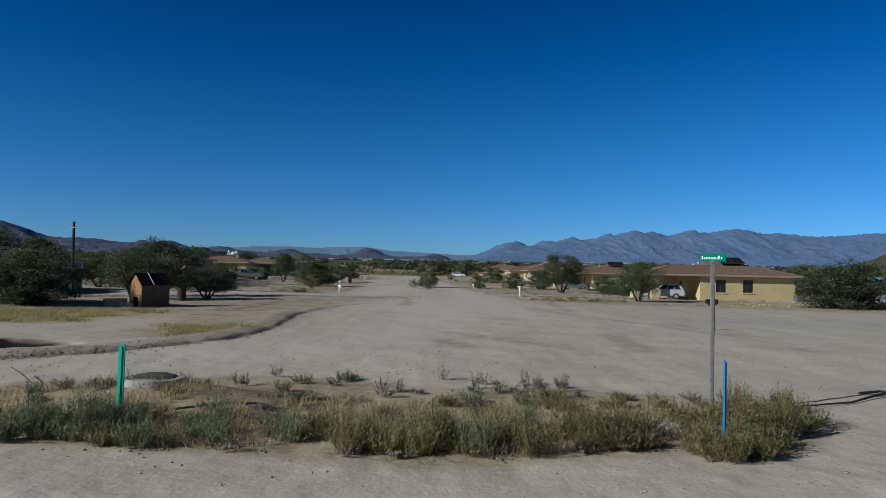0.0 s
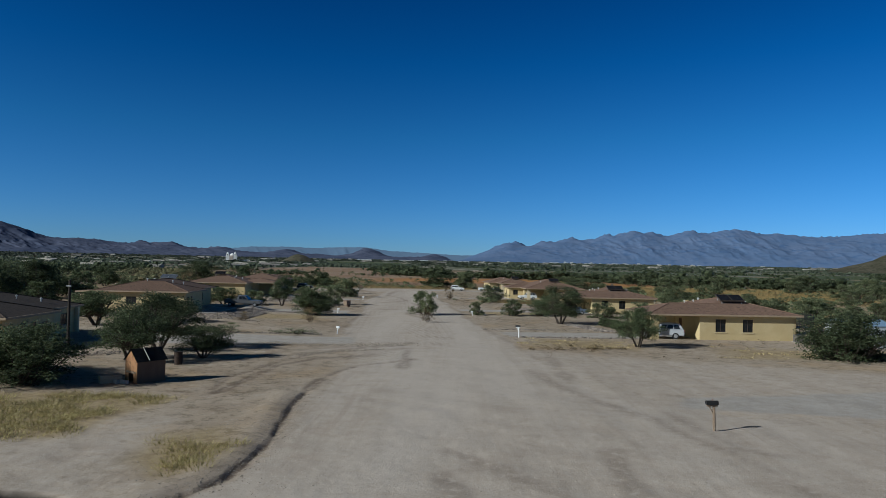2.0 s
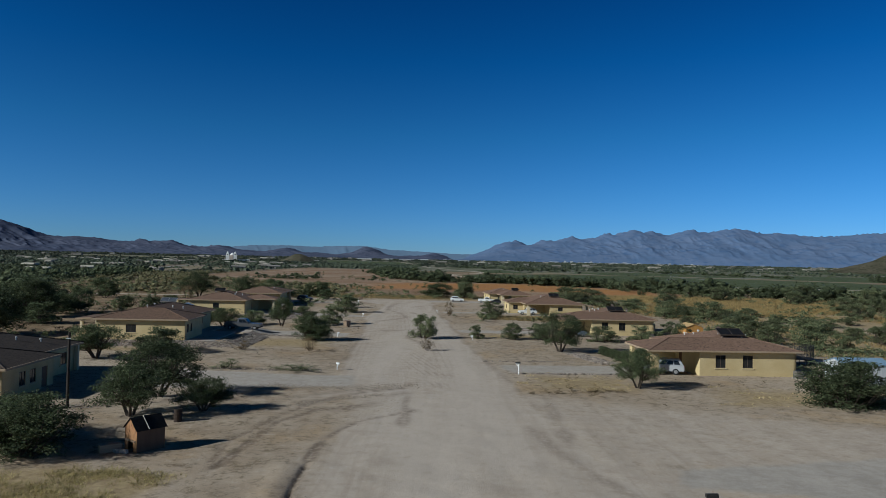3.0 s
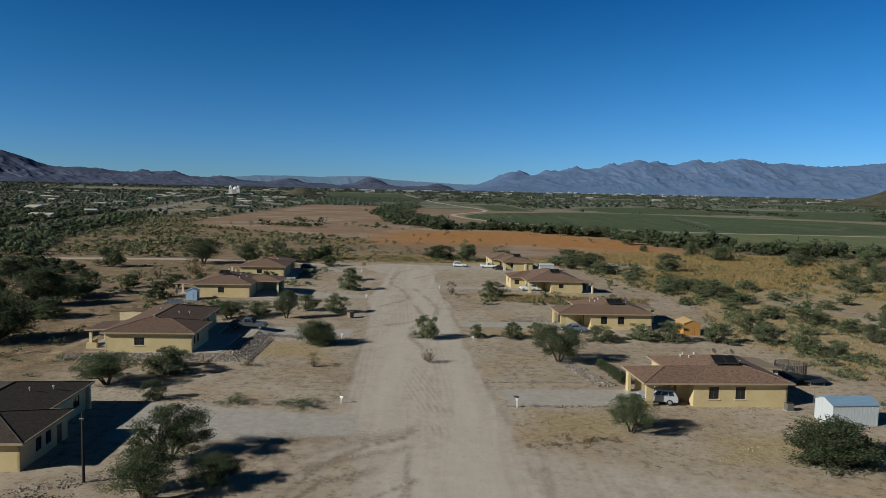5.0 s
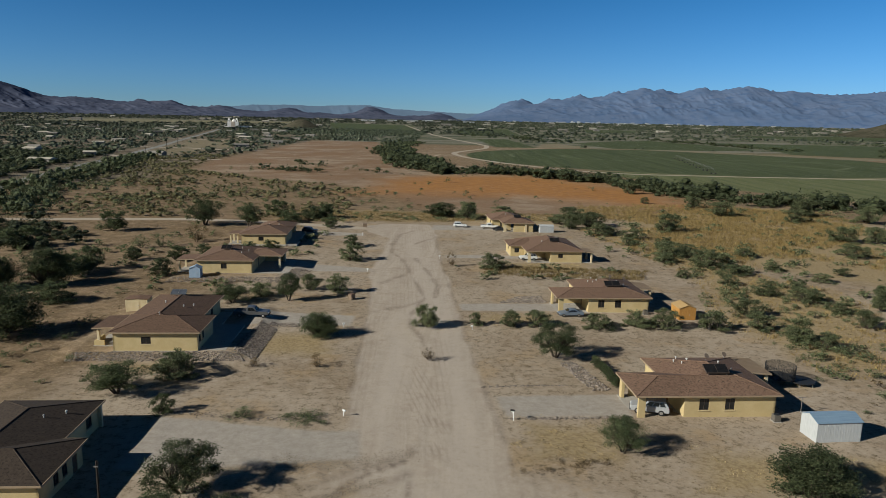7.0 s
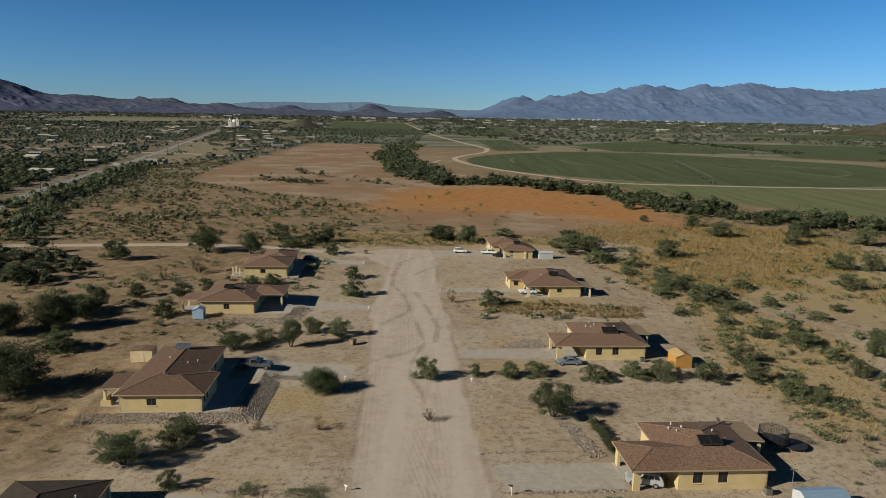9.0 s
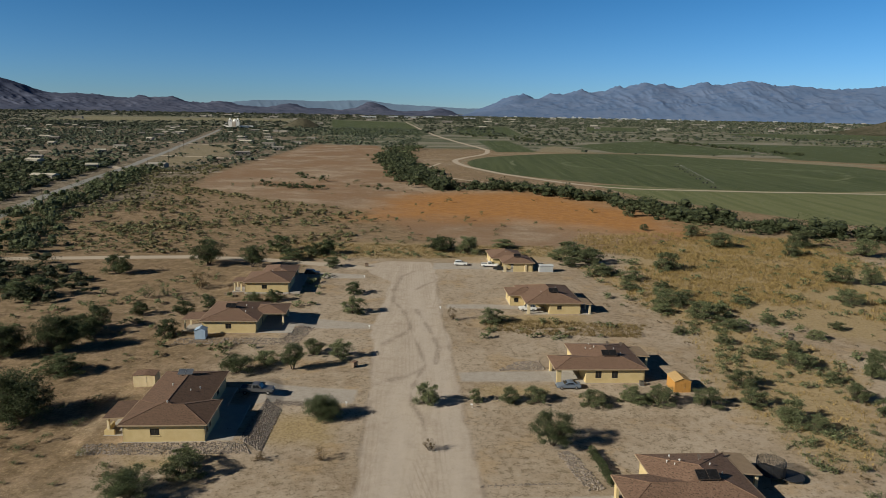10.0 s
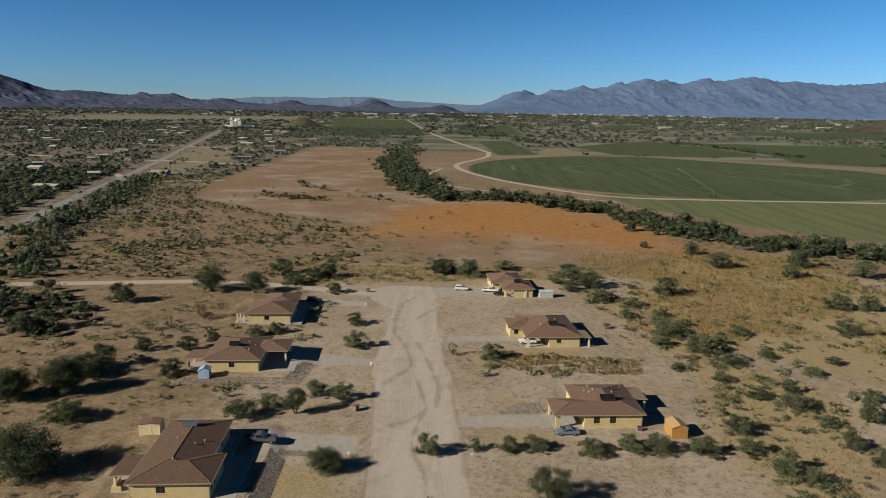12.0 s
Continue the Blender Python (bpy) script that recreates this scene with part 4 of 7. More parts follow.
def window_part(parent, x, y, turn, a, c, z0, z1):
    w = part("window", lay(box(box(box(box(BM(), a, c, 0.05, 0.11, z0, z0 + 0.06), a, c, 0.05, 0.11, z1 - 0.06, z1), a, a + 0.06, 0.05, 0.11, z0, z1), c - 0.06, c, 0.05, 0.11, z0, z1), x, y, turn), FRAME, parent, "dark bronze window frame")
    half = (a + c) / 2
    part("pane", lay(box(BM(), a + 0.06, half - 0.025, 0.07, 0.085, z0 + 0.06, z1 - 0.06), x, y, turn), GLASS, w)
    part("pane", lay(box(BM(), half + 0.025, c - 0.06, 0.075, 0.09, z0 + 0.06, z1 - 0.06), x, y, turn), GLASS, w)
    part("mullion", lay(box(BM(), half - 0.025, half + 0.025, 0.05, 0.11, z0 + 0.06, z1 - 0.06), x, y, turn), FRAME, w)
    part("sill", lay(box(BM(), a - 0.12, c + 0.12, -0.07, 0.04, z0 - 0.14, z0 - 0.02, 0.01), x, y, turn), SILL, w)


def hip_roof(parent, x0, x1, y0, y1, eave, slope, tops, cover, bare=()):
    """A hipped roof over a rectangle: fascia boards, soffit and shingled slopes. Returns the ridge height."""
    half = min(x1 - x0, y1 - y0) / 2
    zr = eave + half * slope
    if x1 - x0 < y1 - y0:
        r = [((x0 + x1) / 2, y0 + half, zr), ((x0 + x1) / 2, y1 - half, zr)]
        faces = [(0, 1, 4), (1, 2, 5, 4), (2, 3, 5), (3, 0, 4, 5)]
    else:
        r = [(x0 + half, (y0 + y1) / 2, zr), (x1 - half, (y0 + y1) / 2, zr)]
        faces = [(0, 1, 5, 4), (1, 2, 5), (2, 3, 4, 5), (3, 0, 4)]
    corners = [(x0, y0, eave), (x1, y0, eave), (x1, y1, eave), (x0, y1, eave)]
    roof = part("roof", solid(BM(), corners + r, faces + [(3, 2, 1, 0)]), cover, parent, "brown shingled hip roof")
    t = 0.035
    for a, c in ((0, 1), (1, 2), (2, 3), (3, 0)):
        (ax, ay, _), (bx, by, _) = corners[a], corners[c]
        part("fascia", box(BM(), min(ax, bx) - t, max(ax, bx) + t, min(ay, by) - t, max(ay, by) + t, eave - 0.17, eave + 0.012), FASCIA, roof)
    part("soffit", box(BM(), x0 + 0.05, x1 - 0.05, y0 + 0.05, y1 - 0.05, eave - 0.15, eave - 0.09), SOFFIT, roof)
    # ridge caps
    caps = BM()
    lines = [(corners[k], r[0] if k in ((0, 1) if x1 - x0 < y1 - y0 else (0, 3)) else r[1]) for k in range(4)] + [(r[0], r[1])]
    for k, (p, q) in enumerate(lines):
        if k not in bare and (Vector(p) - Vector(q)).length > 0.3:
            tube(caps, [p, q], [0.06, 0.06], 5)
    part("ridge_cap", caps, cover, roof)
    tops.append((x0, x1, y0, y1, eave, slope))
    return roof


def roof_height(tops, x, y):
    return max([e + s * min(x - a, c - x, y - b, d - y) for a, c, b, d, e, s in tops if a <= x <= c and b <= y <= d] or [0])


def vent(parent, tops, x, y, tall=0.35, r=0.09, cap=True):
    tall, r = 0.7 * tall, 0.75 * r
    z = roof_height(tops, x, y)
    bm = tube(BM(), [(x, y, z - 0.1), (x, y, z + tall)], [r, r], 8)
    if cap:
        tube(bm, [(x, y, z + tall), (x, y, z + tall + 0.1), (x, y, z + tall + 0.16)], [r * 1.9, r * 1.9, r * 0.4], 8)
    part("roof_vent", bm, WHITE_METAL, parent, "white metal roof vent")


def collector(parent, tops, x, y, w, d, dark=True, lift=0.5):
    """A solar water heater on legs, tilted to the sun."""
    z = roof_height(tops, x, y)
    m = pose(x, y, z + lift, 24, 0, 0)
    panel = BM()
    box(panel, -w / 2, w / 2, -d / 2, d / 2, -0.06, 0.06)
    bmesh.ops.transform(panel, matrix=m, verts=panel.verts)
    p = part("solar_collector", panel, BLACK if dark else PANEL, parent, "black solar water heater panel on the roof" if dark else "grey solar panel on the roof")
    rim = BM()
    for a, c, e, f in ((-w / 2, w / 2, -d / 2 - 0.04, -d / 2), (-w / 2, w / 2, d / 2, d / 2 + 0.04), (-w / 2 - 0.04, -w / 2, -d / 2, d / 2), (w / 2, w / 2 + 0.04, -d / 2, d / 2), (-0.02, 0.02, -d / 2, d / 2)):
        box(rim, a, c, e, f, -0.08, 0.08)
    bmesh.ops.transform(rim, matrix=m, verts=rim.verts)
    part("collector_frame", rim, FRAME if dark else METAL, p)
    for sx in (-1, 1):
        for sy in (-1, 1):
            px, py = x + sx * w * 0.42, y + sy * d * 0.36
            leg = tube(BM(), [(px, py, roof_height(tops, px, py) - 0.05), (px, py, z + lift + sy * d * 0.36 * math.tan(radians(24)))], [0.03, 0.03], 5)
            part("collector_leg", leg, METAL, p)


def house(label, x, y, z, yaw, blocks, walls, piers, slab, extras, cover=SHINGLE):
    """A stuccoed ranch house. blocks: hip roofs; walls: runs with their windows; piers: porch and carport columns; slab: its floor."""
    h = thing("house", x, y, z, yaw, label, "house", "houses along the dirt street")
    tops, eave = [], 2.95
    for x0, x1, y0, y1, drop, slope, *bare in blocks:
        hip_roof(h, x0, x1, y0, y1, eave - drop, slope, tops, cover, bare)
    for (ax, ay), (bx, by), holes in walls:
        length, turn = math.hypot(bx - ax, by - ay), math.degrees(math.atan2(by - ay, bx - ax))
        bm = BM()
        wall_run(bm, 0, length, eave - 0.155, 0.2, [hole[:4] for hole in holes])
        part("wall", lay(bm, ax, ay, turn), STUCCO, h, "yellow stucco wall")
        for hole in holes:
            if hole[2] > 0.3:
                window_part(h, ax, ay, turn, *hole[:4])
            elif hole[3] < 2.3:
                d = part("door", lay(box(BM(), hole[0], hole[1], 0.06, 0.11, 0.01, hole[3] - 0.01), ax, ay, turn), DOORM, h, "brown panelled door")
                part("door_handle", lay(box(BM(), hole[0] + 0.06, hole[0] + 0.12, 0.0, 0.06, 0.98, 1.04), ax, ay, turn), METAL, d)
    for px, py, wx, wy, top, pale in piers:
        part("pier", box(BM(), px, px + wx, py, py + wy, -0.1, eave - 0.16 if top == 0 else top, 0.015), STUCCO_PALE if pale else STUCCO, h, "stuccoed porch pier")
    for k, (x0, x1, y0, y1) in enumerate(slab):
        part("slab", box(BM(), x0, x1, y0, y1, -0.9, 0.02 + 0.004 * k, 0.02), CONCRETE, h, "concrete floor slab")
    for kind, *v in extras:
        if kind == "vent":
            vent(h, tops, *v)
        elif kind == "solar":
            collector(h, tops, *v)
        elif kind == "shed_roof":
            x0, x1, y0, y1, za, zb = v
            r = part("porch_roof", solid(BM(), [(x0, y0, za), (x1, y0, zb), (x1, y1, zb), (x0, y1, za), (x0, y0, za - 0.16), (x1, y0, zb - 0.16), (x1, y1, zb - 0.16), (x0, y1, za - 0.16)],
                     [(0, 1, 2, 3), (7, 6, 5, 4), (0, 4, 5, 1), (1, 5, 6, 2), (2, 6, 7, 3), (3, 7, 4, 0)]), PORCH_TAN if za > zb else cover, h, "low tan porch roof" if za > zb else "low brown porch roof")
            part("fascia", solid(BM(), [(x0 - 0.03, y0 - 0.03, za - 0.2), (x1, y0 - 0.03, zb - 0.2), (x1, y0 - 0.03, zb + 0.01), (x0 - 0.03, y0 - 0.03, za + 0.01), (x0 - 0.03, y0 - 0.002, za - 0.2), (x1, y0 - 0.002, zb - 0.2), (x1, y0 - 0.002, zb + 0.01), (x0 - 0.03, y0 - 0.002, za + 0.01)],
                     [(0, 1, 2, 3), (7, 6, 5, 4), (0, 4, 5, 1), (1, 5, 6, 2), (2, 6, 7, 3), (3, 7, 4, 0)]), FASCIA, r)
        elif kind == "dish":
            px, py = v
            pz = roof_height(tops, px, py)
            d = part("dish_mast", tube(BM(), [(px, py, pz - 0.1), (px, py, pz + 0.55)], [0.03, 0.03], 6), METAL, h)
            dish = BM()
            tube(dish, [(0, 0, 0), (0, 0, 0.05), (0, 0, 0.12)], [0.08, 0.26, 0.36], 14)
            bmesh.ops.transform(dish, matrix=pose(px, py, pz + 0.55, 50, 0, 20), verts=dish.verts)
            part("dish", dish, DISH_TAN, d, "weathered tan satellite dish")
    return h


def right_type(label, x, y, z, yaw, w=18.1, deep=17.4):
    """Carport at the street end, main block behind, porch at the far side."""
    p, e = 5.2, 0.55
    house(label, x, y, z, yaw,
          [(p, w, 0, deep, 0.0, 0.265, 0), (0, p + 9.0, 0.03, 8.03, 0.008, 0.265, 1, 2)],
          [((6.1, e), (w - e, e), [(1.85, 3.05, 0.95, 2.4), (5.05, 6.25, 0.95, 2.4)]), ((w - e, e), (w - e, deep - e), [(2.5, 3.7, 1.0, 2.2), (8.5, 9.5, 0.0, 2.1)]),
           ((w - e, deep - e), (p + e, deep - e), [(2, 3.4, 1.0, 2.2), (7, 8.4, 1.0, 2.2)]), ((p + e, deep - e), (p + e, 8.05), [(3, 4.4, 1.0, 2.2)]),
           ((6.1, 7.55), (6.1, 0.75), [(1.2, 2.15, 0.0, 2.1)]), ((1.6, 7.35), (6.1, 7.35), [])],
          [(0.45, 0.5, 0.9, 0.38, 0, 0), (0.45, 6.7, 0.38, 0.9, 0, 0), (w + 2.3, 8.4, 0.45, 0.45, 2.52, 1), (w + 2.3, 13.2, 0.45, 0.45, 2.52, 1)],
          [(0.2, 6.2, 0.3, 7.8), (5.9, w - 0.4, 0.4, deep - 0.4), (w - 0.4, w + 3.0, 8.0, 14.0)],
          [("solar", 11.6, 4.6, 2.9, 1.5), ("vent", 8.2, 9.6), ("vent", 8.9, 8.6, 0.25, 0.07), ("vent", 9.8, 9.2, 0.3, 0.12), ("vent", 13.5, 8.0, 0.3), ("vent", 14.3, 6.0, 0.25, 0.06), ("vent", 9.3, 11.5), ("dish", 16.2, 12.0), ("dish", 12.6, 9.6),
           ("shed_roof", w - 0.1, w + 3.0, 8.0, 14.0, 2.9, 2.66)])


right_type("yellow stucco ranch house with a carport and brown hip roof", 22.9, 77.6, -1.25, 4.8, 18.0, 13.6)
right_type("yellow stucco ranch house with carport beside an orange shed", 20.4, 125.2, -1.62, 4.2, 18.1, 15.2)

house("yellow stucco house with shaded street side by the pole", -47.4, 53.0, -1.2, YAW,
      [(0, 13.2, 0, 9.2, 0.0, 0.26), (0.1, 11.0, 0.1, 18.8, 0.03, 0.26)],
      [((0.55, 0.55), (12.65, 0.55), [(3.6, 5.0, 1.0, 2.2)]), ((12.65, 0.55), (12.65, 9.0), [(2.6, 3.6, 1.0, 2.2), (4.3, 5.3, 1.0, 2.2), (6.3, 7.3, 0.0, 2.1)]), ((12.65, 9.0), (10.45, 9.0), []), ((10.45, 9.0), (10.45, 18.2), [(6, 7.4, 1.0, 2.2)]),
       ((10.45, 18.2), (1.15, 18.2), []), ((0.55, 18.2), (0.55, 0.55), [(4, 5.4, 1.0, 2.2)])],
      [(10.5, 17.9, 0.35, 0.35, 0, 1)], [(0.4, 12.8, 0.4, 18.4), (12.5, 15.6, 1.5, 18.8)],
      [("vent", 9.0, 14.0), ("vent", 7.6, 12.2, 0.3, 0.07), ("vent", 4.0, 5.0)], SHINGLE_SHADED)

house("yellow stucco house on a raised rock edged pad", -49.0, 95.4, -0.80, YAW,
      [(0, 13.2, 0, 9.5, 0.0, 0.26), (0.1, 11.3, 0.1, 22.3, 0.03, 0.26)],
      [((0.55, 0.55), (12.65, 0.55), [(4.0, 5.4, 1.05, 2.15)]), ((12.65, 0.55), (12.65, 9.2), [(0.9, 1.8, 1.0, 2.2), (2.6, 3.5, 1.0, 2.2)]), ((12.65, 9.2), (10.75, 9.2), []), ((10.75, 9.2), (10.75, 21.45), [(2.0, 3.0, 0, 2.1), (6, 7.4, 1.0, 2.2)]),
       ((10.75, 21.45), (1.75, 21.45), []), ((0.55, 21.45), (0.55, 0.55), [(6, 7.4, 1.0, 2.2)])],
      [(-2.9, 3.4, 0.38, 0.38, 2.25, 1), (-3.2, 3.0, 1.5, 0.35, 0.75, 0), (-3.2, 3.35, 0.3, 3.0, 0.75, 0), (-2.9, 8.6, 0.38, 0.38, 2.25, 1)],
      [(0.4, 12.8, 0.4, 21.6), (-3.3, 0.4, 2.8, 9.4), (12.6, 16.6, 0.8, 14.0)],
      [("solar", 5.0, 17.4, 2.4, 1.3, False, 0.45), ("vent", 8.8, 12.5), ("vent", 7.7, 10.9, 0.3, 0.1), ("vent", 5.8, 5.2), ("vent", 4.3, 12.8, 0.35, 0.12), ("shed_roof", -3.4, 0.2, 3.0, 9.6, 2.72, 2.9)], SHINGLE_BROWN)
house("yellow stucco house with a flat roofed carport", -56.2, 148.6, -1.08, YAW,
      [(0, 13.1, 0, 16.5, 0.0, 0.25), (9.0, 18.4, 6.0, 15.0, 0.02, 0.2)],
      [((0.55, 0.55), (12.55, 0.55), [(5.2, 6.5, 1.0, 2.2)]), ((12.55, 0.55), (12.55, 15.9), [(7, 8, 0, 2.1)]), ((12.55, 15.9), (0.55, 15.9), []), ((0.55, 15.9), (0.55, 0.55), [(4, 5.4, 1.0, 2.2)]), ((12.75, 14.4), (17.8, 14.4), [])],
      [(17.4, 6.5, 0.45, 0.45, 0, 1), (17.4, 13.4, 0.45, 0.9, 0, 1), (-3.9, 2.3, 0.38, 0.38, 2.3, 1), (-3.9, 6.8, 0.38, 0.38, 2.3, 1)],
      [(0.4, 12.7, 0.4, 16.1), (12.6, 20.5, 0.6, 15.2), (-4.2, 0.4, 1.8, 7.6)],
      [("solar", 5.9, 6.0, 2.2, 1.4, True), ("vent", 8.8, 9.0), ("vent", 9.6, 4.2), ("vent", 10.4, 8.0, 0.3, 0.07), ("shed_roof", -4.3, 0.2, 1.8, 7.8, 2.75, 2.9)])
house("yellow stucco house near the end of the street", -57.4, 185.2, -1.2, 5.2,
      [(0, 13.0, 0, 13.5, 0.0, 0.25), (3.0, 13.0, 9.0, 22.5, 0.02, 0.25)],
      [((0.55, 0.55), (12.45, 0.55), [(4.6, 6.0, 1.0, 2.1)]), ((12.45, 0.55), (12.45, 13.0), [(4, 5, 0, 2.1)]), ((12.45, 21.9), (3.55, 21.9), []), ((0.55, 12.9), (0.55, 0.55), []), ((5.0, 13.0), (12.45, 13.0), [])],
      [(-2.8, 2.0, 0.4, 0.4, 2.58, 1), (-1.0, 2.0, 0.4, 0.4, 2.58, 1), (-2.8, 6.0, 0.4, 0.4, 2.58, 1), (12.0, 21.4, 0.45, 0.45, 0, 1)],
      [(0.4, 12.6, 0.4, 13.2), (3.4, 15.5, 0.6, 22.0), (-3.2, 0.4, 1.6, 6.8)],
      [("vent", 6.8, 9.0), ("vent", 9.0, 12.0), ("shed_roof", -3.2, 0.2, 1.6, 7.0, 2.75, 2.9)])
house("yellow stucco house with a carport holding a white car", 19.5, 171.7, -1.66, 5.0,
      [(0, 14.9, 0, 19.4, 0.0, 0.285), (-3.2, 6.5, 8.0, 17.0, 0.02, 0.25)],
      [((6.2, 0.55), (14.35, 0.55), [(2.0, 3.2, 1.2, 2.2)]), ((14.35, 0.55), (14.35, 18.85), [(3, 4, 0, 2.1), (10, 11.4, 1.0, 2.2)]), ((14.35, 18.85), (0.6, 18.85), []), ((0.6, 18.85), (0.6, 16.45), []), ((0.4, 16.45), (-2.6, 16.45), []), ((-2.6, 16.45), (-2.6, 8.6), [(3.0, 4.2, 1.0, 2.2)]),
       ((-2.6, 8.6), (1.0, 8.6), [(1.0, 2.2, 1.0, 2.2)]), ((1.0, 8.4), (1.0, 7.2), []), ((6.2, 7.0), (6.2, 0.75), []), ((1.0, 7.0), (6.2, 7.0), [])],
      [(0.45, 0.5, 0.8, 0.38, 0, 1), (16.6, 0.6, 0.45, 0.45, 2.56, 1), (16.6, 5.0, 0.45, 0.45, 2.56, 1)],
      [(0.2, 6.3, 0.3, 7.2), (6.4, 14.5, 0.4, 18.9), (-2.8, 6.1, 8.7, 16.3), (14.6, 17.3, 0.2, 6.0)],
      [("solar", 8.2, 5.6, 2.4, 1.5), ("vent", 5.0, 6.0), ("vent", 9.8, 10.4), ("shed_roof", 14.8, 17.3, 0.2, 6.2, 2.9, 2.7)])
house("yellow stucco house at the end of the street", 16.8, 219.9, -1.68, 6.0,
      [(0, 10.6, 0, 12.0, 0.0, 0.30), (-2.6, 9.0, 8.0, 22.0, 0.02, 0.30)],
      [((3.6, 0.55), (10.0, 0.55), []), ((10.0, 0.55), (10.0, 11.4), [(3, 4, 0, 2.1)]), ((0.6, 5.0), (3.6, 5.0), []), ((8.4, 21.4), (-2.0, 21.4), []), ((-2.0, 21.4), (-2.0, 8.6), [(2, 3.4, 1.0, 2.2), (8, 9.4, 1.0, 2.2)]), ((-2.0, 8.6), (0.6, 8.6), [])],
      [(0.4, 0.5, 0.9, 0.38, 0, 1), (7.2, 0.3, 0.7, 0.3, 0, 1)],
      [(0.2, 10.2, 0.3, 11.8), (-2.3, 8.6, 8.4, 21.7)],
      [("solar", 5.4, 4.2, 2.2, 1.5), ("vent", 3.0, 12.0)])

# ---- sheds and yard things ----
def gable_shed(name, label, x, y, yaw, w, d, wall, rise, wall_mat, roof_mat, z_off=0.0, door_side="y"):
    """A small garden shed: four panelled walls, two roof slopes, a door."""
    t = thing(name, x, y, gz(x, y) + z_off, yaw, label, "shed")
    bm = BM()
    extrude(bm, [(-w / 2, -0.1), (w / 2, -0.1), (w / 2, wall), (0, wall + rise), (-w / 2, wall)], -d / 2, d / 2)
    body = part("body", bm, wall_mat, t)
    seams = BM()
    for k in range(int(w / 0.3)):
        px = -w / 2 + 0.15 + k * 0.3
        for py in (-d / 2 - 0.012, d / 2):
            box(seams, px - 0.012, px + 0.012, py, py + 0.012, 0, wall - 0.03)
    for k in range(int(d / 0.3)):
        py = -d / 2 + 0.15 + k * 0.3
        for px in (-w / 2 - 0.012, w / 2):
            box(seams, px, px + 0.012, py - 0.012, py + 0.012, 0, wall - 0.03)
    part("batten", seams, wall_mat, body)
    o = 0.12
    for s in (-1, 1):
        zo = wall - o * rise / (w / 2)
        roof = part("roof_panel", solid(BM(), [(s * (w / 2 + o), -d / 2 - o, zo + 0.02), (0, -d / 2 - o, wall + rise + 0.02), (0, d / 2 + o, wall + rise + 0.02), (s * (w / 2 + o), d / 2 + o, zo + 0.02),
                    (s * (w / 2 + o), -d / 2 - o, zo + 0.07), (0, -d / 2 - o, wall + rise + 0.07), (0, d / 2 + o, wall + rise + 0.07), (s * (w / 2 + o), d / 2 + o, zo + 0.07)],
                    [(0, 1, 2, 3), (7, 6, 5, 4), (0, 4, 5, 1), (1, 5, 6, 2), (2, 6, 7, 3), (3, 7, 4, 0)]), roof_mat, t)
        ribs = BM()
        for k in range(int(d / 0.5) + 1):
            py = -d / 2 + k * 0.5
            tube(ribs, [(s * (w / 2 + o), py, zo + 0.075), (0, py, wall + rise + 0.075)], [0.014, 0.014], 4)
        part("rib", ribs, roof_mat, roof)
    part("door", box(BM(), -0.45, 0.45, -d / 2 - 0.035, -d / 2 - 0.014, 0.02, min(1.85, wall - 0.1)), wall_mat, t)
    part("latch", box(BM(), 0.33, 0.38, -d / 2 - 0.06, -d / 2 - 0.035, 0.9, 1.05), METAL, t)
    return t


gable_shed("garden_shed", "white metal garden shed with blue grey roof", 44.1, 74.3, 97, 3.0, 5.3, 2.35, 0.55, SHED_WALL, SHED_ROOF)
gable_shed("garden_shed", "bright orange wooden garden shed with tan roof", 43.7, 124.7, 4, 3.1, 3.9, 2.15, 0.6, ORANGE_SIDING, ORANGE_ROOF)
gable_shed("garden_shed", "light blue plastic garden shed beside the house", -54.9, 146.4, 6, 2.3, 2.2, 1.9, 0.5, BLUE_SIDING, BLUE_SIDING)
gable_shed("garden_shed", "white metal shed beside the last house", 30.9, 222.6, 96, 2.6, 4.6, 2.0, 0.4, SHED_WALL, SHED_WALL)
gable_shed("garden_shed", "tan storage shed with flat brown roof behind the house", -55.0, 119.0, 5, 3.8, 2.6, 2.1, 0.15, STUCCO_PALE, SHINGLE)


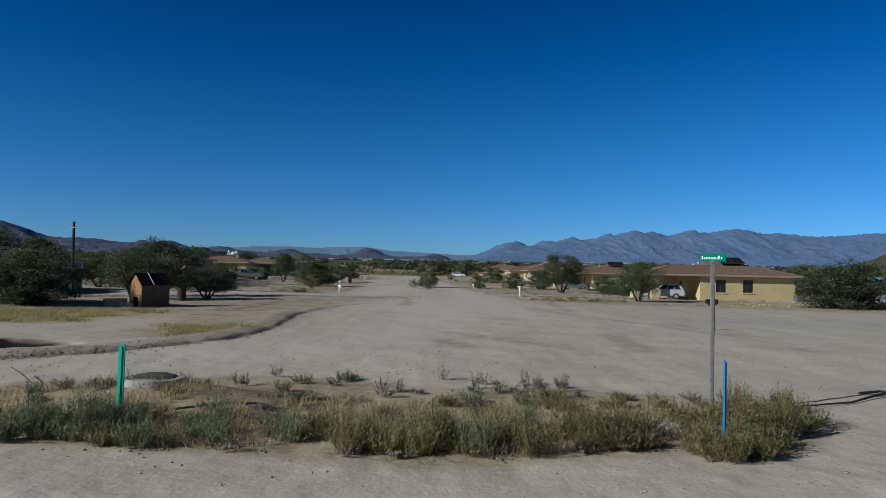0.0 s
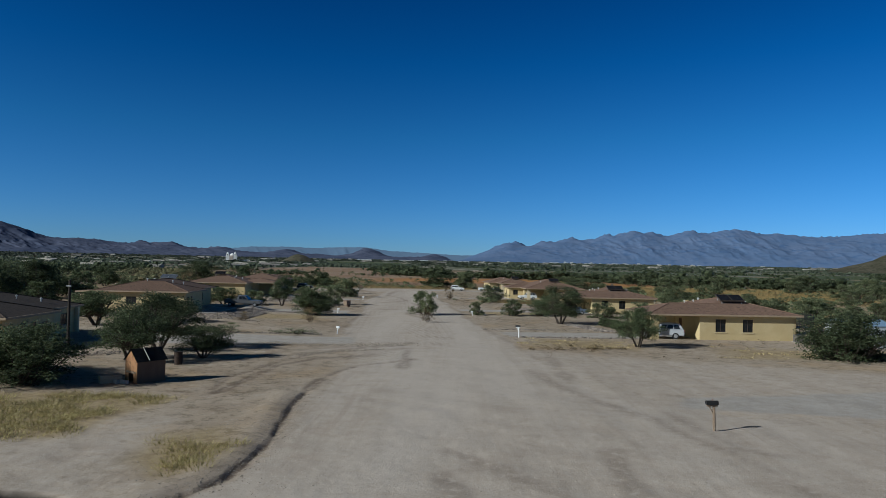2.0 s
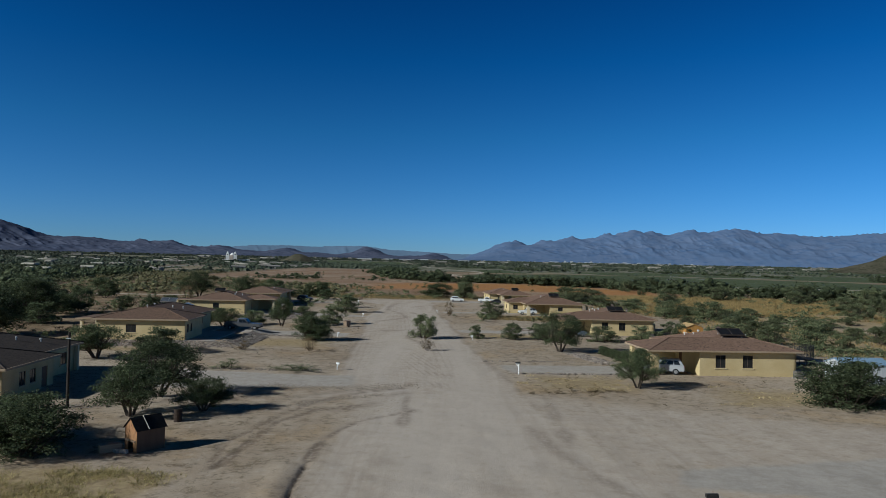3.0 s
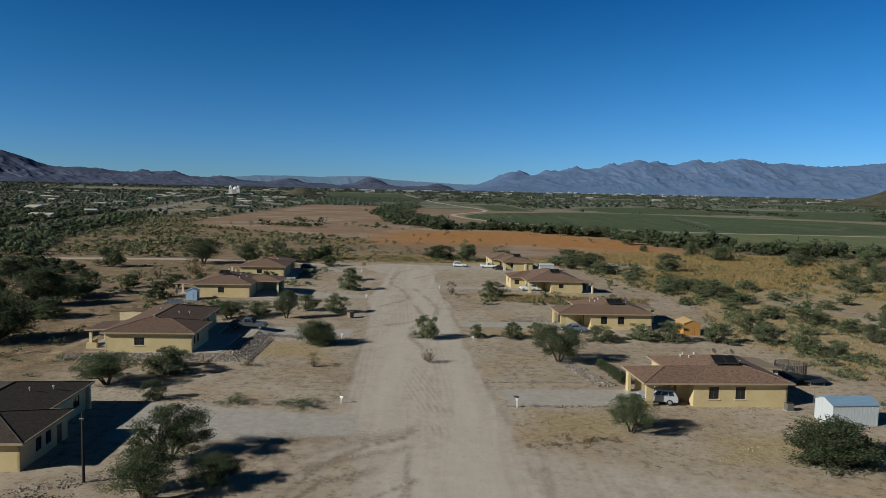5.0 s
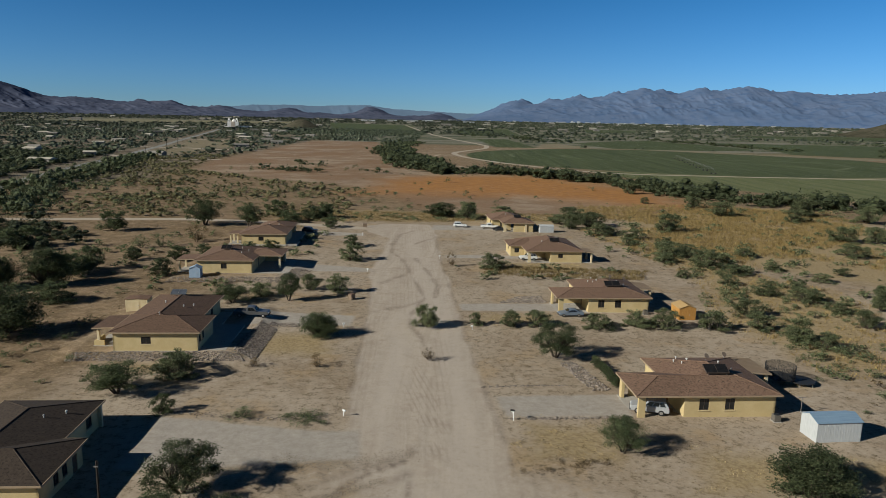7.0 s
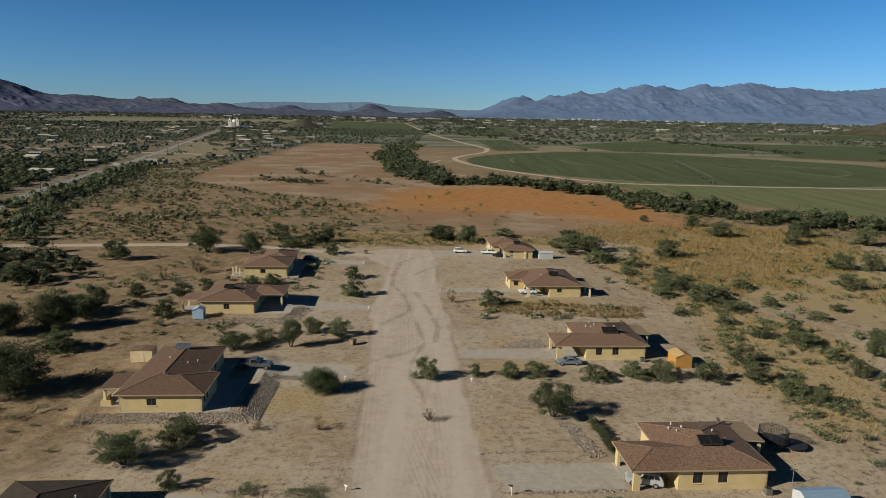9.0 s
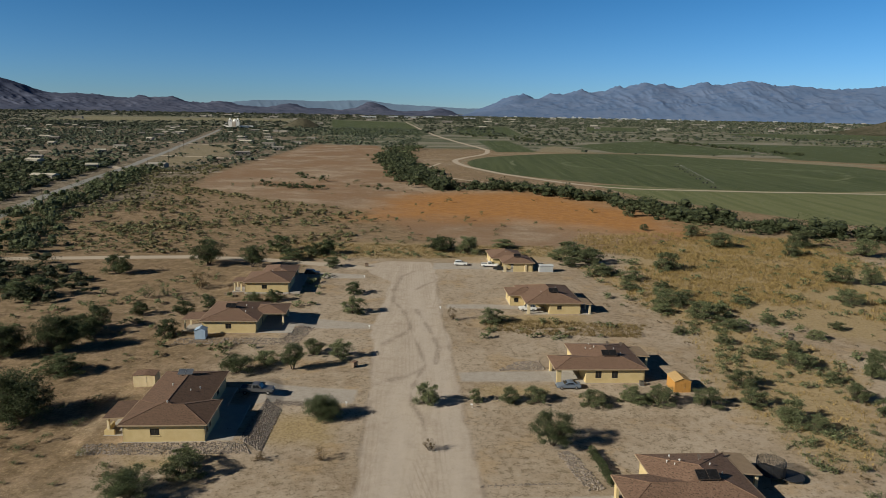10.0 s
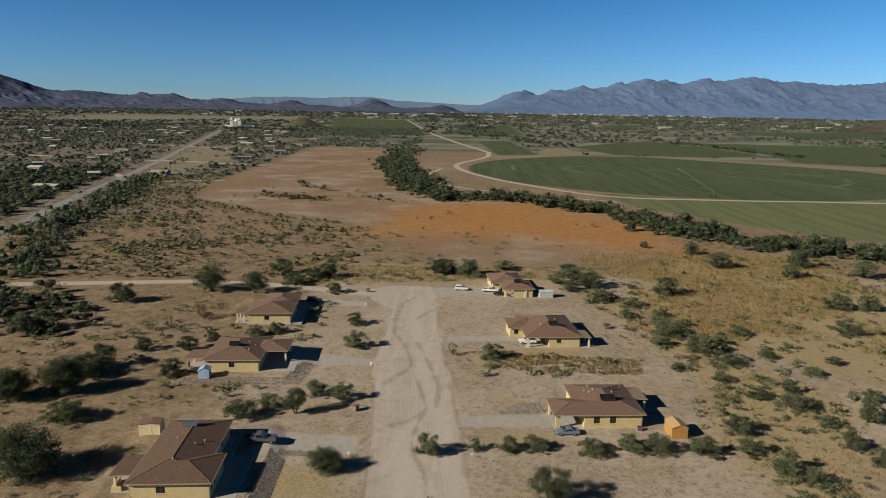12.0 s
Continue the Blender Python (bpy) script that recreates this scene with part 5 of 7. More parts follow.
def dog_shed(x, y, yaw):
    """The plywood hut with black tar paper on its roof."""
    t = thing("plywood_shed", x, y, gz(x, y), yaw, "orange plywood shed with a torn black tar paper roof", "shed")
    d, w, wall, rise = 1.75, 1.35, 1.35, 0.62
    # side walls in shade: the darkness is put into a browner plywood colour
    brown = mat("shade_browned_plywood", (0.115, 0.072, 0.048), (0.15, 0.095, 0.062), 2.2, 0.9, stretch=(1, 1, 0.25), bump=0.3, bump_scale=9)
    for y0 in (-w / 2, w / 2 - 0.03):
        part("side_wall", box(BM(), -d / 2, d / 2, y0, y0 + 0.03, -0.05, wall), brown, t, "plywood side with shade put into its brown colour")
    part("back_wall", lay(extrude(BM(), [(-w / 2, -0.05), (w / 2, -0.05), (w / 2, wall), (0, wall + rise), (-w / 2, wall)], -0.03, 0), d / 2 - 0.01, 0, 90), PLYWOOD, t)
    front = BM()
    extrude(front, [(-w / 2, 0.6), (w / 2, 0.6), (w / 2, wall), (0, wall + rise), (-w / 2, wall)], 0, 0.03)
    box(front, -w / 2, -w / 2 + 0.4, 0, 0.03, -0.05, 0.6)
    box(front, w / 2 - 0.4, w / 2, 0, 0.03, -0.05, 0.6)
    part("front_wall", lay(front, -d / 2 + 0.0, 0, 90), PLYWOOD, t, "orange plywood front with an opening")
    part("header_board", box(BM(), -d / 2 - 0.05, -d / 2 - 0.03, -w / 2 + 0.1, w / 2 - 0.1, 0.58, 0.70), WOOD, t)
    for s in (-1, 1):
        roof = BM()
        n = 8
        rows = []
        for k in range(n + 1):
            rows.append([roof.verts.new((-d / 2 - 0.12 + k * (d + 0.24) / n, s * (f * (w / 2 + 0.12)), wall + rise + 0.03 - f * (rise + 0.1) + random.uniform(-0.012, 0.012))) for f in (0, 0.33, 0.66, 1)])
        for a, c in zip(rows, rows[1:]):
            for k in range(3):
                roof.faces.new((a[k], a[k + 1], c[k + 1], c[k]))
        bmesh.ops.solidify(roof, geom=roof.faces, thickness=0.03)
        part("roof_sheet", roof, TARP, t, "black tar paper roof sheet")
    part("batten", tube(BM(), [(-d / 2 * 0.2, -w / 2 - 0.1, wall - 0.02), (-d / 2 * 0.2, 0, wall + rise + 0.06)], [0.02, 0.02], 4), PALE_STONE, t)
    board = mat("pale_weathered_board", (0.33, 0.27, 0.185), (0.41, 0.34, 0.24), 3, 0.9, stretch=(0.4, 4, 4))
    crate = thing("wooden_crate", x - 1.75, y - 0.75, gz(x - 1.75, y - 0.75), 38, "weathered wooden crate on its side by the shed", "crate")
    part("crate_side", box(BM(), -0.6, 0.6, -0.3, -0.27, 0, 0.42), board, crate)
    part("crate_side", box(BM(), -0.6, 0.6, 0.27, 0.3, 0, 0.42), board, crate)
    part("crate_end", box(BM(), -0.6, -0.57, -0.27, 0.27, 0, 0.42), board, crate)
    part("crate_end", box(BM(), 0.57, 0.6, -0.27, 0.27, 0, 0.42), board, crate)
    part("crate_lid", box(BM(), -0.62, 0.62, -0.32, 0.32, 0.42, 0.45), board, crate)
    for dx, dy in ((-0.95, -1.0), (-0.7, -1.15), (-1.25, -1.0)):
        b = thing("cinder_block", x + dx, y + dy, gz(x + dx, y + dy), 30 * dx, "pale concrete block in front of the shed", "block", "blocks by the shed")
        bb = BM()
        box(bb, -0.2, 0.2, -0.1, -0.07, 0, 0.2), box(bb, -0.2, 0.2, 0.07, 0.1, 0, 0.2)
        for e in (-0.2, -0.015, 0.17):
            box(bb, e, e + 0.03, -0.07, 0.07, 0, 0.2)
        part("block", bb, PALE_STONE, b)


dog_shed(-17.7, 41.6, 53)


def drum(x, y):
    t = thing("burn_barrel", x, y, gz(x, y), 10, "rusty dark steel burn barrel", "barrel")
    part("barrel", tube(BM(), [(0, 0, 0), (0, 0, 0.28), (0, 0, 0.3), (0, 0, 0.58), (0, 0, 0.6), (0, 0, 0.9)], [0.29, 0.29, 0.305, 0.305, 0.29, 0.29], 16), mat("rusty_steel", (0.028, 0.02, 0.015), (0.05, 0.032, 0.022), 5, 0.9), t)
    part("barrel_rim", tube(BM(), [(0, 0, 0.885), (0, 0, 0.915)], [0.305, 0.305], 16), POLE, t)


drum(-18.6, 49.0)


def utility_pole(x, y, height, lean=0.0, arm=False, far=False):
    t = thing("utility_pole", x, y, gz(x, y), 0, "dark creosoted wooden pole" if not far else "tall wooden utility pole beside the paved road", "pole", "" if not far else "poles along the paved road")
    part("shaft", tube(BM(), [(0, 0, -0.5), (lean * 0.5, 0, height * 0.5), (lean, 0, height)], [0.17, 0.15, 0.12] if far else [0.12, 0.105, 0.09], 10), POLE, t)
    if arm:
        part("crossarm", box(BM(), -1.2, 1.2, -0.06, 0.06, height - 0.7, height - 0.55), POLE, t)
        for k in (-1.05, -0.4, 0.4, 1.05):
            part("insulator", tube(BM(), [(k, 0, height - 0.55), (k, 0, height - 0.38)], [0.05, 0.035], 6), GLASS, t)
    else:
        part("bracket", box(BM(), -0.18, 0.18, -0.16, -0.1, height - 0.5, height - 0.42), METAL, t)
    return t


utility_pole(-28.6, 52.8, 5.75, 0.0)
for k in range(9):
    f = k / 8
    utility_pole(-204 - 110 * f - 150 * f * f, 340 + 820 * f, 9.5, 0.1, True, True)


def mailbox(x, y, yaw, white=False, tall=1.12, pale_post=False):
    t = thing("mailbox", x, y, gz(x, y), yaw, "white wooden mailbox post beside the street" if white else "black mailbox on a white post" if pale_post else "black mailbox on a braced wooden post", "mailbox", "mailboxes along the street")
    pm = WHITE_PAINT if white or pale_post else WOOD
    part("post", tube(BM(), [(0.02, 0, -0.3), (0, 0, tall * 0.5), (-0.02, 0, tall)], [0.062, 0.062, 0.062], 6), pm, t)
    part("arm", box(BM(), -0.34, 0.14, -0.05, 0.05, tall - 0.02, tall + 0.05), pm, t)
    part("brace", tube(BM(), [(0, 0, tall - 0.4), (-0.26, 0, tall)], [0.03, 0.03], 5), pm, t)
    b = BM()
    extrude(b, [(0.11 * math.cos(a) if 0 < k < 8 else (0.11 if k == 0 else -0.11), (tall + 0.14 + 0.1 * math.sin(a)) if 0 < k < 8 else tall + 0.05) for k, a in enumerate(math.pi * j / 8 for j in range(9))], -0.26, 0.26)
    bmesh.ops.rotate(b, verts=b.verts, cent=(0, 0, 0), matrix=Matrix.Rotation(radians(90), 3, "Z"))
    bmesh.ops.translate(b, verts=b.verts, vec=(-0.1, 0, 0))
    bx = part("box", b, WHITE_PAINT if white else BLACK_PAINT, t, "" if white else "black metal letter box")
    part("door", box(BM(), -0.385, -0.362, -0.1, 0.1, tall + 0.055, tall + 0.22, 0.01), WHITE_PAINT if white else BLACK_PAINT, bx)
    part("flag", box(BM(), -0.02, 0.0, 0.112, 0.118, tall + 0.12, tall + 0.3), TAIL, bx)
    if white:
        t.matrix_basis = t.matrix_basis @ Matrix.Scale(0.78, 4)
    return t


mailbox(12.5, 31.0, 6)
mailbox(8.3, 76.4, -20, pale_post=True)
mailbox(-11.7, 76.4, 150, True, 0.8)
mailbox(-17.5, 112.8, 160, True, 0.85)
mailbox(4.4, 113.4, 0, True, 0.75)
mailbox(-18.9, 157.0, 160, True, 0.85)
mailbox(-26.6, 207.5, 170, True, 0.9)
mailbox(-2.4, 175.0, 10, True, 0.75)


def stand_box(x, y, yaw, label, m):
    t = thing("utility_box", x, y, gz(x, y), yaw, label, "box")
    part("cabinet", box(BM(), -0.6, 0.6, -0.4, 0.4, 0.25, 1.1, 0.03), m, t)
    part("lid", box(BM(), -0.66, 0.66, -0.46, 0.46, 1.1, 1.18, 0.02), SHINGLE, t)
    for sx in (-0.5, 0.42):
        part("leg", box(BM(), sx, sx + 0.08, -0.3, 0.3, -0.05, 0.25), WOOD, t)


stand_box(-27.9, 223.8, 10, "small brown roofed wooden box at the street end", WOOD)
stand_box(-18.8, 131.8, 60, "low wooden bench box with dark lid", WOOD)


def air_unit(x, y, z, yaw):
    t = thing("air_conditioner", x, y, z, yaw, "grey outdoor air conditioner unit on a pad", "air conditioner", "air conditioners by the houses")
    part("pad", box(BM(), -0.5, 0.5, -0.5, 0.5, -0.1, 0.06), CONCRETE, t)
    part("case", box(BM(), -0.4, 0.4, -0.4, 0.4, 0.06, 0.86, 0.03), mat("grey_louvre", (0.10, 0.09, 0.08), (0.14, 0.13, 0.11), 8, 0.6, stretch=(1, 1, 20)), t)
    part("fan_grille", tube(BM(), [(0, 0, 0.86), (0, 0, 0.9)], [0.34, 0.3], 16), PLASTIC, t)


air_unit(39.8, 78.2, gz(39.8, 78.2), 5)
air_unit(37.0, 125.7, gz(37.0, 125.7), 5)


def trampoline(x, y):
    t = thing("trampoline", x, y, gz(x, y), 0, "round trampoline with a black safety net", "trampoline")
    ring = BM()
    pts = [(2.0 * math.cos(a), 2.0 * math.sin(a), 0.85) for a in (2 * math.pi * k / 24 for k in range(25))]
    tube(ring, pts, [0.05] * 25, 5)
    part("frame_ring", ring, PLASTIC, t)
    bed = BM()
    bmesh.ops.create_circle(bed, cap_ends=True, radius=1.95, segments=28, matrix=Matrix.Translation((0, 0, 0.84)))
    bmesh.ops.solidify(bed, geom=bed.faces, thickness=0.02)
    part("jumping_mat", bed, WATER, t, "black jumping mat")
    for k in range(6):
        a = 2 * math.pi * k / 6 + 0.2
        px, py = 2.03 * math.cos(a), 2.03 * math.sin(a)
        part("net_pole", tube(BM(), [(px, py, 0), (px, py, 2.6)], [0.03, 0.03], 5), PLASTIC, t)
    net = BM()
    for z in np.linspace(1.0, 2.55, 22):
        tube(net, [(1.97 * math.cos(a), 1.97 * math.sin(a), z) for a in (2 * math.pi * k / 24 for k in range(25))], [0.018] * 25, 3)
    for k in range(60):
        a = 2 * math.pi * k / 60
        tube(net, [(1.97 * math.cos(a), 1.97 * math.sin(a), 0.95), (1.97 * math.cos(a), 1.97 * math.sin(a), 2.55)], [0.01, 0.01], 3)
    part("net", net, PLASTIC, t, "black safety net")


trampoline(46.4, 91.8)
pool = thing("round_pool", 49.0, 91.2, gz(49.0, 91.2), 0, "low round dark trampoline bed on legs", "trampoline")
b = BM()
bmesh.ops.create_circle(b, cap_ends=True, radius=1.8, segments=28, matrix=Matrix.Translation((0, 0, 0.6)))
bmesh.ops.solidify(b, geom=b.faces, thickness=0.03)
part("mat", b, WATER, pool)
part("ring", tube(BM(), [(1.82 * math.cos(2 * math.pi * k / 24), 1.82 * math.sin(2 * math.pi * k / 24), 0.6) for k in range(25)], [0.06] * 25, 5), PLASTIC, pool)
for k in range(6):
    a = 2 * math.pi * k / 6
    part("leg", tube(BM(), [(1.8 * math.cos(a), 1.8 * math.sin(a), -0.05), (1.8 * math.cos(a), 1.8 * math.sin(a), 0.6)], [0.03, 0.03], 5), METAL, pool)

post = thing("clothes_post", 43.9, 80.6, gz(43.9, 80.6), 0, "slim pale clothesline post beside the house", "post")
part("shaft", tube(BM(), [(0, 0, -0.2), (0, 0, 2.2)], [0.04, 0.04], 6), STEEL_POST, post)
part("crossbar", box(BM(), -0.5, 0.5, -0.03, 0.03, 2.14, 2.2), STEEL_POST, post)


# ---- vehicles ----
def vehicle(kind, x, y, z, yaw, label, colour, group="parked vehicles"):
    """A parked car, its nose along -x: body, cabin glass, wheels, lamps."""
    t = thing(kind, x, y, z, yaw, label, {"suv": "car", "sedan": "car", "pickup_truck": "truck"}[kind], group)
    L, W = {"suv": (4.6, 1.85), "sedan": (4.6, 1.78), "pickup_truck": (5.9, 2.0)}[kind]
    h = L / 2
    if kind == "suv":
        low = [(-h, 0.35), (h, 0.38), (h + 0.03, 0.7), (h - 0.05, 1.08), (-0.75, 1.08), (-h + 0.15, 0.95), (-h - 0.02, 0.75)]
        top = [(-0.85, 1.06), (-0.25, 1.68), (0.2, 1.76), (h - 0.5, 1.74), (h - 0.08, 1.06)]
        lights = 0.78
    elif kind == "sedan":
        low = [(-h, 0.3), (h, 0.32), (h + 0.03, 0.62), (h - 0.08, 0.95), (-0.8, 0.92), (-h + 0.2, 0.76), (-h - 0.02, 0.6)]
        top = [(-0.95, 0.9), (-0.25, 1.36), (0.2, 1.43), (0.85, 1.4), (1.6, 0.93)]
        lights = 0.62
    else:
        low = [(-h, 0.45), (h, 0.5), (h + 0.03, 0.8), (h - 0.02, 1.12), (-0.95, 1.12), (-h + 0.12, 1.02), (-h - 0.02, 0.85)]
        top = [(-1.05, 1.1), (-0.5, 1.78), (-0.1, 1.86), (0.75, 1.84), (0.95, 1.1)]
        lights = 0.88
    bm = extrude(BM(), low, -W / 2, W / 2)
    bmesh.ops.bevel(bm, geom=[e for e in bm.edges], offset=0.07, segments=2, affect="EDGES", clamp_overlap=True)
    body = part("body", bm, colour, t)
    cab = BM()
    a = [cab.verts.new((px, -W / 2 + (0.06 if pz < 1.2 else 0.2), pz)) for px, pz in top]
    c = [cab.verts.new((px, W / 2 - (0.06 if pz < 1.2 else 0.2), pz)) for px, pz in top]
    n = len(top)
    cab.faces.new(a), cab.faces.new(c[::-1])
    for i in range(n):
        cab.faces.new((a[i], c[i], c[(i + 1) % n], a[(i + 1) % n]))
    bmesh.ops.bevel(cab, geom=[e for e in cab.edges], offset=0.05, segments=2, affect="EDGES", clamp_overlap=True)
    cabin = part("cabin", cab, colour, t)
    zt, zb = max(p[1] for p in top), min(p[1] for p in top)

    x_lo0, x_lo1 = top[0][0] + 0.28, top[-1][0] - 0.22
    x_hi0, x_hi1 = top[1][0] + 0.22, top[-2][0] - 0.08
    z0, z1 = zb + 0.1, zt - 0.16
    cuts = [0.0, 0.46, 0.92] if kind != "suv" else [0.0, 0.34, 0.68, 0.98]
    for s in (-1, 1):
        for u, v in zip(cuts, cuts[1:]):
            v -= 0.045
            lo = [x_lo0 + (x_lo1 - x_lo0) * u, x_lo0 + (x_lo1 - x_lo0) * v]
            hi = [x_hi0 + (x_hi1 - x_hi0) * u, x_hi0 + (x_hi1 - x_hi0) * v]
            f0, f1 = (z0 - zb) / (zt - zb), (z1 - zb) / (zt - zb)
            ya, yb = W / 2 - 0.06 - 0.14 * f0, W / 2 - 0.06 - 0.14 * f1
            pts = [(lo[0], s * (ya - 0.02), z0), (lo[1], s * (ya - 0.02), z0), (hi[1], s * (yb - 0.02), z1), (hi[0], s * (yb - 0.02), z1), (lo[0], s * (ya + 0.03), z0), (lo[1], s * (ya + 0.03), z0), (hi[1], s * (yb + 0.03), z1), (hi[0], s * (yb + 0.03), z1)]
            part("side_window", solid(BM(), pts, [(0, 1, 2, 3), (7, 6, 5, 4), (0, 4, 5, 1), (1, 5, 6, 2), (2, 6, 7, 3), (3, 7, 4, 0)]), GLASS, cabin)
    for (p0, p1), name in (((top[0], top[1]), "windscreen"), ((top[-1], top[-2]), "rear_window")):
        d = Vector((p1[0] - p0[0], 0, p1[1] - p0[1]))
        nrm = Vector((-d.z, 0, d.x)).normalized() * (0.02 if name == "windscreen" else -0.02)
        q0, q1 = Vector((p0[0], 0, p0[1])) + d * 0.14, Vector((p0[0], 0, p0[1])) + d * 0.9
        w0, w1 = W / 2 - 0.2, W / 2 - 0.3
        pts = []
        for k in (-1, 1):
            pts += [q0 + nrm * k + Vector((0, -w0, 0)), q0 + nrm * k + Vector((0, w0, 0)), q1 + nrm * k + Vector((0, w1, 0)), q1 + nrm * k + Vector((0, -w1, 0))]
        part(name, solid(BM(), pts, [(0, 1, 2, 3), (7, 6, 5, 4), (0, 4, 5, 1), (1, 5, 6, 2), (2, 6, 7, 3), (3, 7, 4, 0)]), GLASS, cabin)
    if kind == "pickup_truck":
        bed = BM()
        box(bed, 1.05, h - 0.12, -W / 2 + 0.12, W / 2 - 0.12, 1.125, 1.135)
        part("load_bed", bed, PLASTIC, body, "black pickup load bed")
        for s in (-1, 1):
            part("bed_rail", box(BM(), 1.0, h, s * (W / 2 - 0.09) - 0.05, s * (W / 2 - 0.09) + 0.05, 1.1, 1.2, 0.02), colour, body)
        part("tailgate", box(BM(), h - 0.08, h + 0.0, -W / 2 + 0.05, W / 2 - 0.05, 0.75, 1.2, 0.02), colour, body)
    r = 0.36 if kind != "sedan" else 0.32
    for px in (-h + 0.88, h - 0.95):
        for s in (-1, 1):
            wheel = part("wheel", tube(BM(), [(px, s * (W / 2 - 0.2), r), (px, s * (W / 2 - 0.18), r), (px, s * (W / 2 - 0.01), r), (px, s * (W / 2 + 0.015), r)], [r * 0.93, r, r, r * 0.93], 18), RUBBER, t, "black rubber tyre")
            part("rim", tube(BM(), [(px, s * (W / 2 + 0.0), r), (px, s * (W / 2 + 0.022), r)], [r * 0.62, r * 0.55], 12), RIM, wheel)
    for s in (-1, 1):
        part("headlight", box(BM(), -h - 0.025, -h + 0.12, s * (W / 2 - 0.3) - 0.17, s * (W / 2 - 0.3) + 0.17, lights - 0.09, lights + 0.08, 0.02), LAMP, body)
        part("tail_light", box(BM(), h - 0.1, h + 0.045, s * (W / 2 - 0.16) - 0.08, s * (W / 2 - 0.16) + 0.08, lights, lights + 0.25, 0.02), TAIL, body)
        part("mirror", box(BM(), top[0][0] + 0.2, top[0][0] + 0.32, s * (W / 2 + 0.08) - 0.08, s * (W / 2 + 0.08) + 0.08, zb + 0.06, zb + 0.2, 0.02), PLASTIC, cabin)
    part("bumper", box(BM(), -h - 0.06, -h + 0.1, -W / 2 + 0.06, W / 2 - 0.06, 0.36, 0.58, 0.03), PLASTIC, body)
    part("bumper", box(BM(), h - 0.1, h + 0.07, -W / 2 + 0.06, W / 2 - 0.06, 0.4, 0.6, 0.03), PLASTIC, body)
    return t


GREY_CAR = paint("dark_grey_truck_paint", (0.14, 0.14, 0.14))
SILVER, WHITE_CAR, BLUE_CAR, DARK_CAR = paint("silver_paint", (0.40, 0.41, 0.42), 0.1), paint("white_car_paint", (0.72, 0.72, 0.70), 0.0), paint("grey_blue_paint", (0.20, 0.25, 0.32)), paint("dark_car_paint", (0.03, 0.032, 0.036))
vehicle("suv", 25.2, 80.0, -1.2, -14, "silver estate car parked under the carport", SILVER)
vehicle("pickup_truck", -33.9, 116.2, gz(-33.9, 116.2), 182, "dark grey pickup truck parked on the gravel drive", GREY_CAR)
vehicle("sedan", 22.7, 123.6, gz(22.7, 123.6), 5, "grey blue saloon car parked before the carport", BLUE_CAR)
vehicle("suv", 20.3, 175.5, -1.6, 5, "white car parked half under the carport", WHITE_CAR)
vehicle("suv", 3.2, 229.0, gz(3.2, 229.0), 178, "white car parked at the street end", WHITE_CAR)
vehicle("pickup_truck", 13.0, 227.6, gz(13.0, 227.6), 175, "white pickup truck parked by the last house", WHITE_CAR)
vehicle("sedan", 16.2, 223.4, gz(16.2, 223.4), 175, "black saloon car parked by the last house", DARK_CAR)
vehicle("suv", -43.0, 209.6, gz(-43.0, 209.6), 180, "dark car standing in the house shade", DARK_CAR)

# ---- the street corner ----
def street_sign(x, y):
    t = thing("street_sign", x, y, gz(x, y), 0, "green street name sign on a grey steel post", "street sign")
    part("post", box(BM(), -0.035, 0.035, -0.03, 0.03, -0.4, 2.62, 0.012), STEEL_POST, t)
    for z, turn, length in ((2.69, -62, 0.56),):
        blade = BM()
        box(blade, -length / 2, length / 2, -0.004, 0.004, z - 0.068, z + 0.068, 0.003)
        part("blade", lay(blade, 0, 0, turn), SIGN_GREEN, t, "green sign blade with white lettering")
        # the lettering, as plain bars
        b, u = BM(), -length / 2 + 0.035
        for w in (0.058, 0.045, 0.05, 0.045, 0.04, 0.045, 0.05, 0.03, 0.062, 0.045):
            for s in (-0.0075, 0.0045):
                box(b, u, u + w * 0.48, s, s + 0.003, z - 0.028, z + (0.030 if w > 0.055 else 0.010))
            u += w
        part("lettering", lay(b, 0, 0, turn), WHITE_PAINT, t)
    part("bracket", box(BM(), -0.04, 0.04, -0.035, 0.035, 2.6, 2.64, 0.01), METAL, t)


street_sign(5.2, 11.75)


def marker(x, y, height, m, label, yaw=10, lean=0.0):
    t = thing("marker_post", x, y, gz(x, y), yaw, label, "post")
    part("stake", extrude(BM(), [(-0.05, -0.2), (0.05, -0.2), (0.05 + lean, height - 0.01), (0.03 + lean, height), (-0.03 + lean, height), (-0.05 + lean, height - 0.01)], -0.012, 0.012), m, t)
    part("rib", extrude(BM(), [(-0.015, -0.1), (0.015, -0.1), (0.015 + lean, height - 0.03), (-0.015 + lean, height - 0.03)], -0.03, -0.012), m, t)


marker(-4.4, 9.9, 1.10, MARK_GREEN, "green plastic utility marker post in the weeds", -10, 0.02)
marker(4.4, 9.15, 1.24, MARK_BLUE, "blue plastic utility marker post in the weeds", 66, 0.01)


def lump(name, label, x, y, sx, sy, sz, m, seed, category, sink=0.2):
    t = bmesh.new()
    bmesh.ops.create_icosphere(t, subdivisions=4, radius=1)
    for v in t.verts:
        k = 1 + 0.25 * noise.noise(v.co * 1.3 + Vector((seed, 0, 0))) + 0.09 * noise.noise(v.co * 4 + Vector((0, seed, 0)))
        v.co = Vector((v.co.x * sx, v.co.y * sy, v.co.z * sz)) * k
    for f in t.faces:
        f.smooth = True
    ob = part(name, t, m)
    ob.matrix_basis = pose(x, y, gz(x, y) + sz * (1 - sink * 2) * 0.5, 0, 0, seed * 40)
    return tagged(ob, label, category)




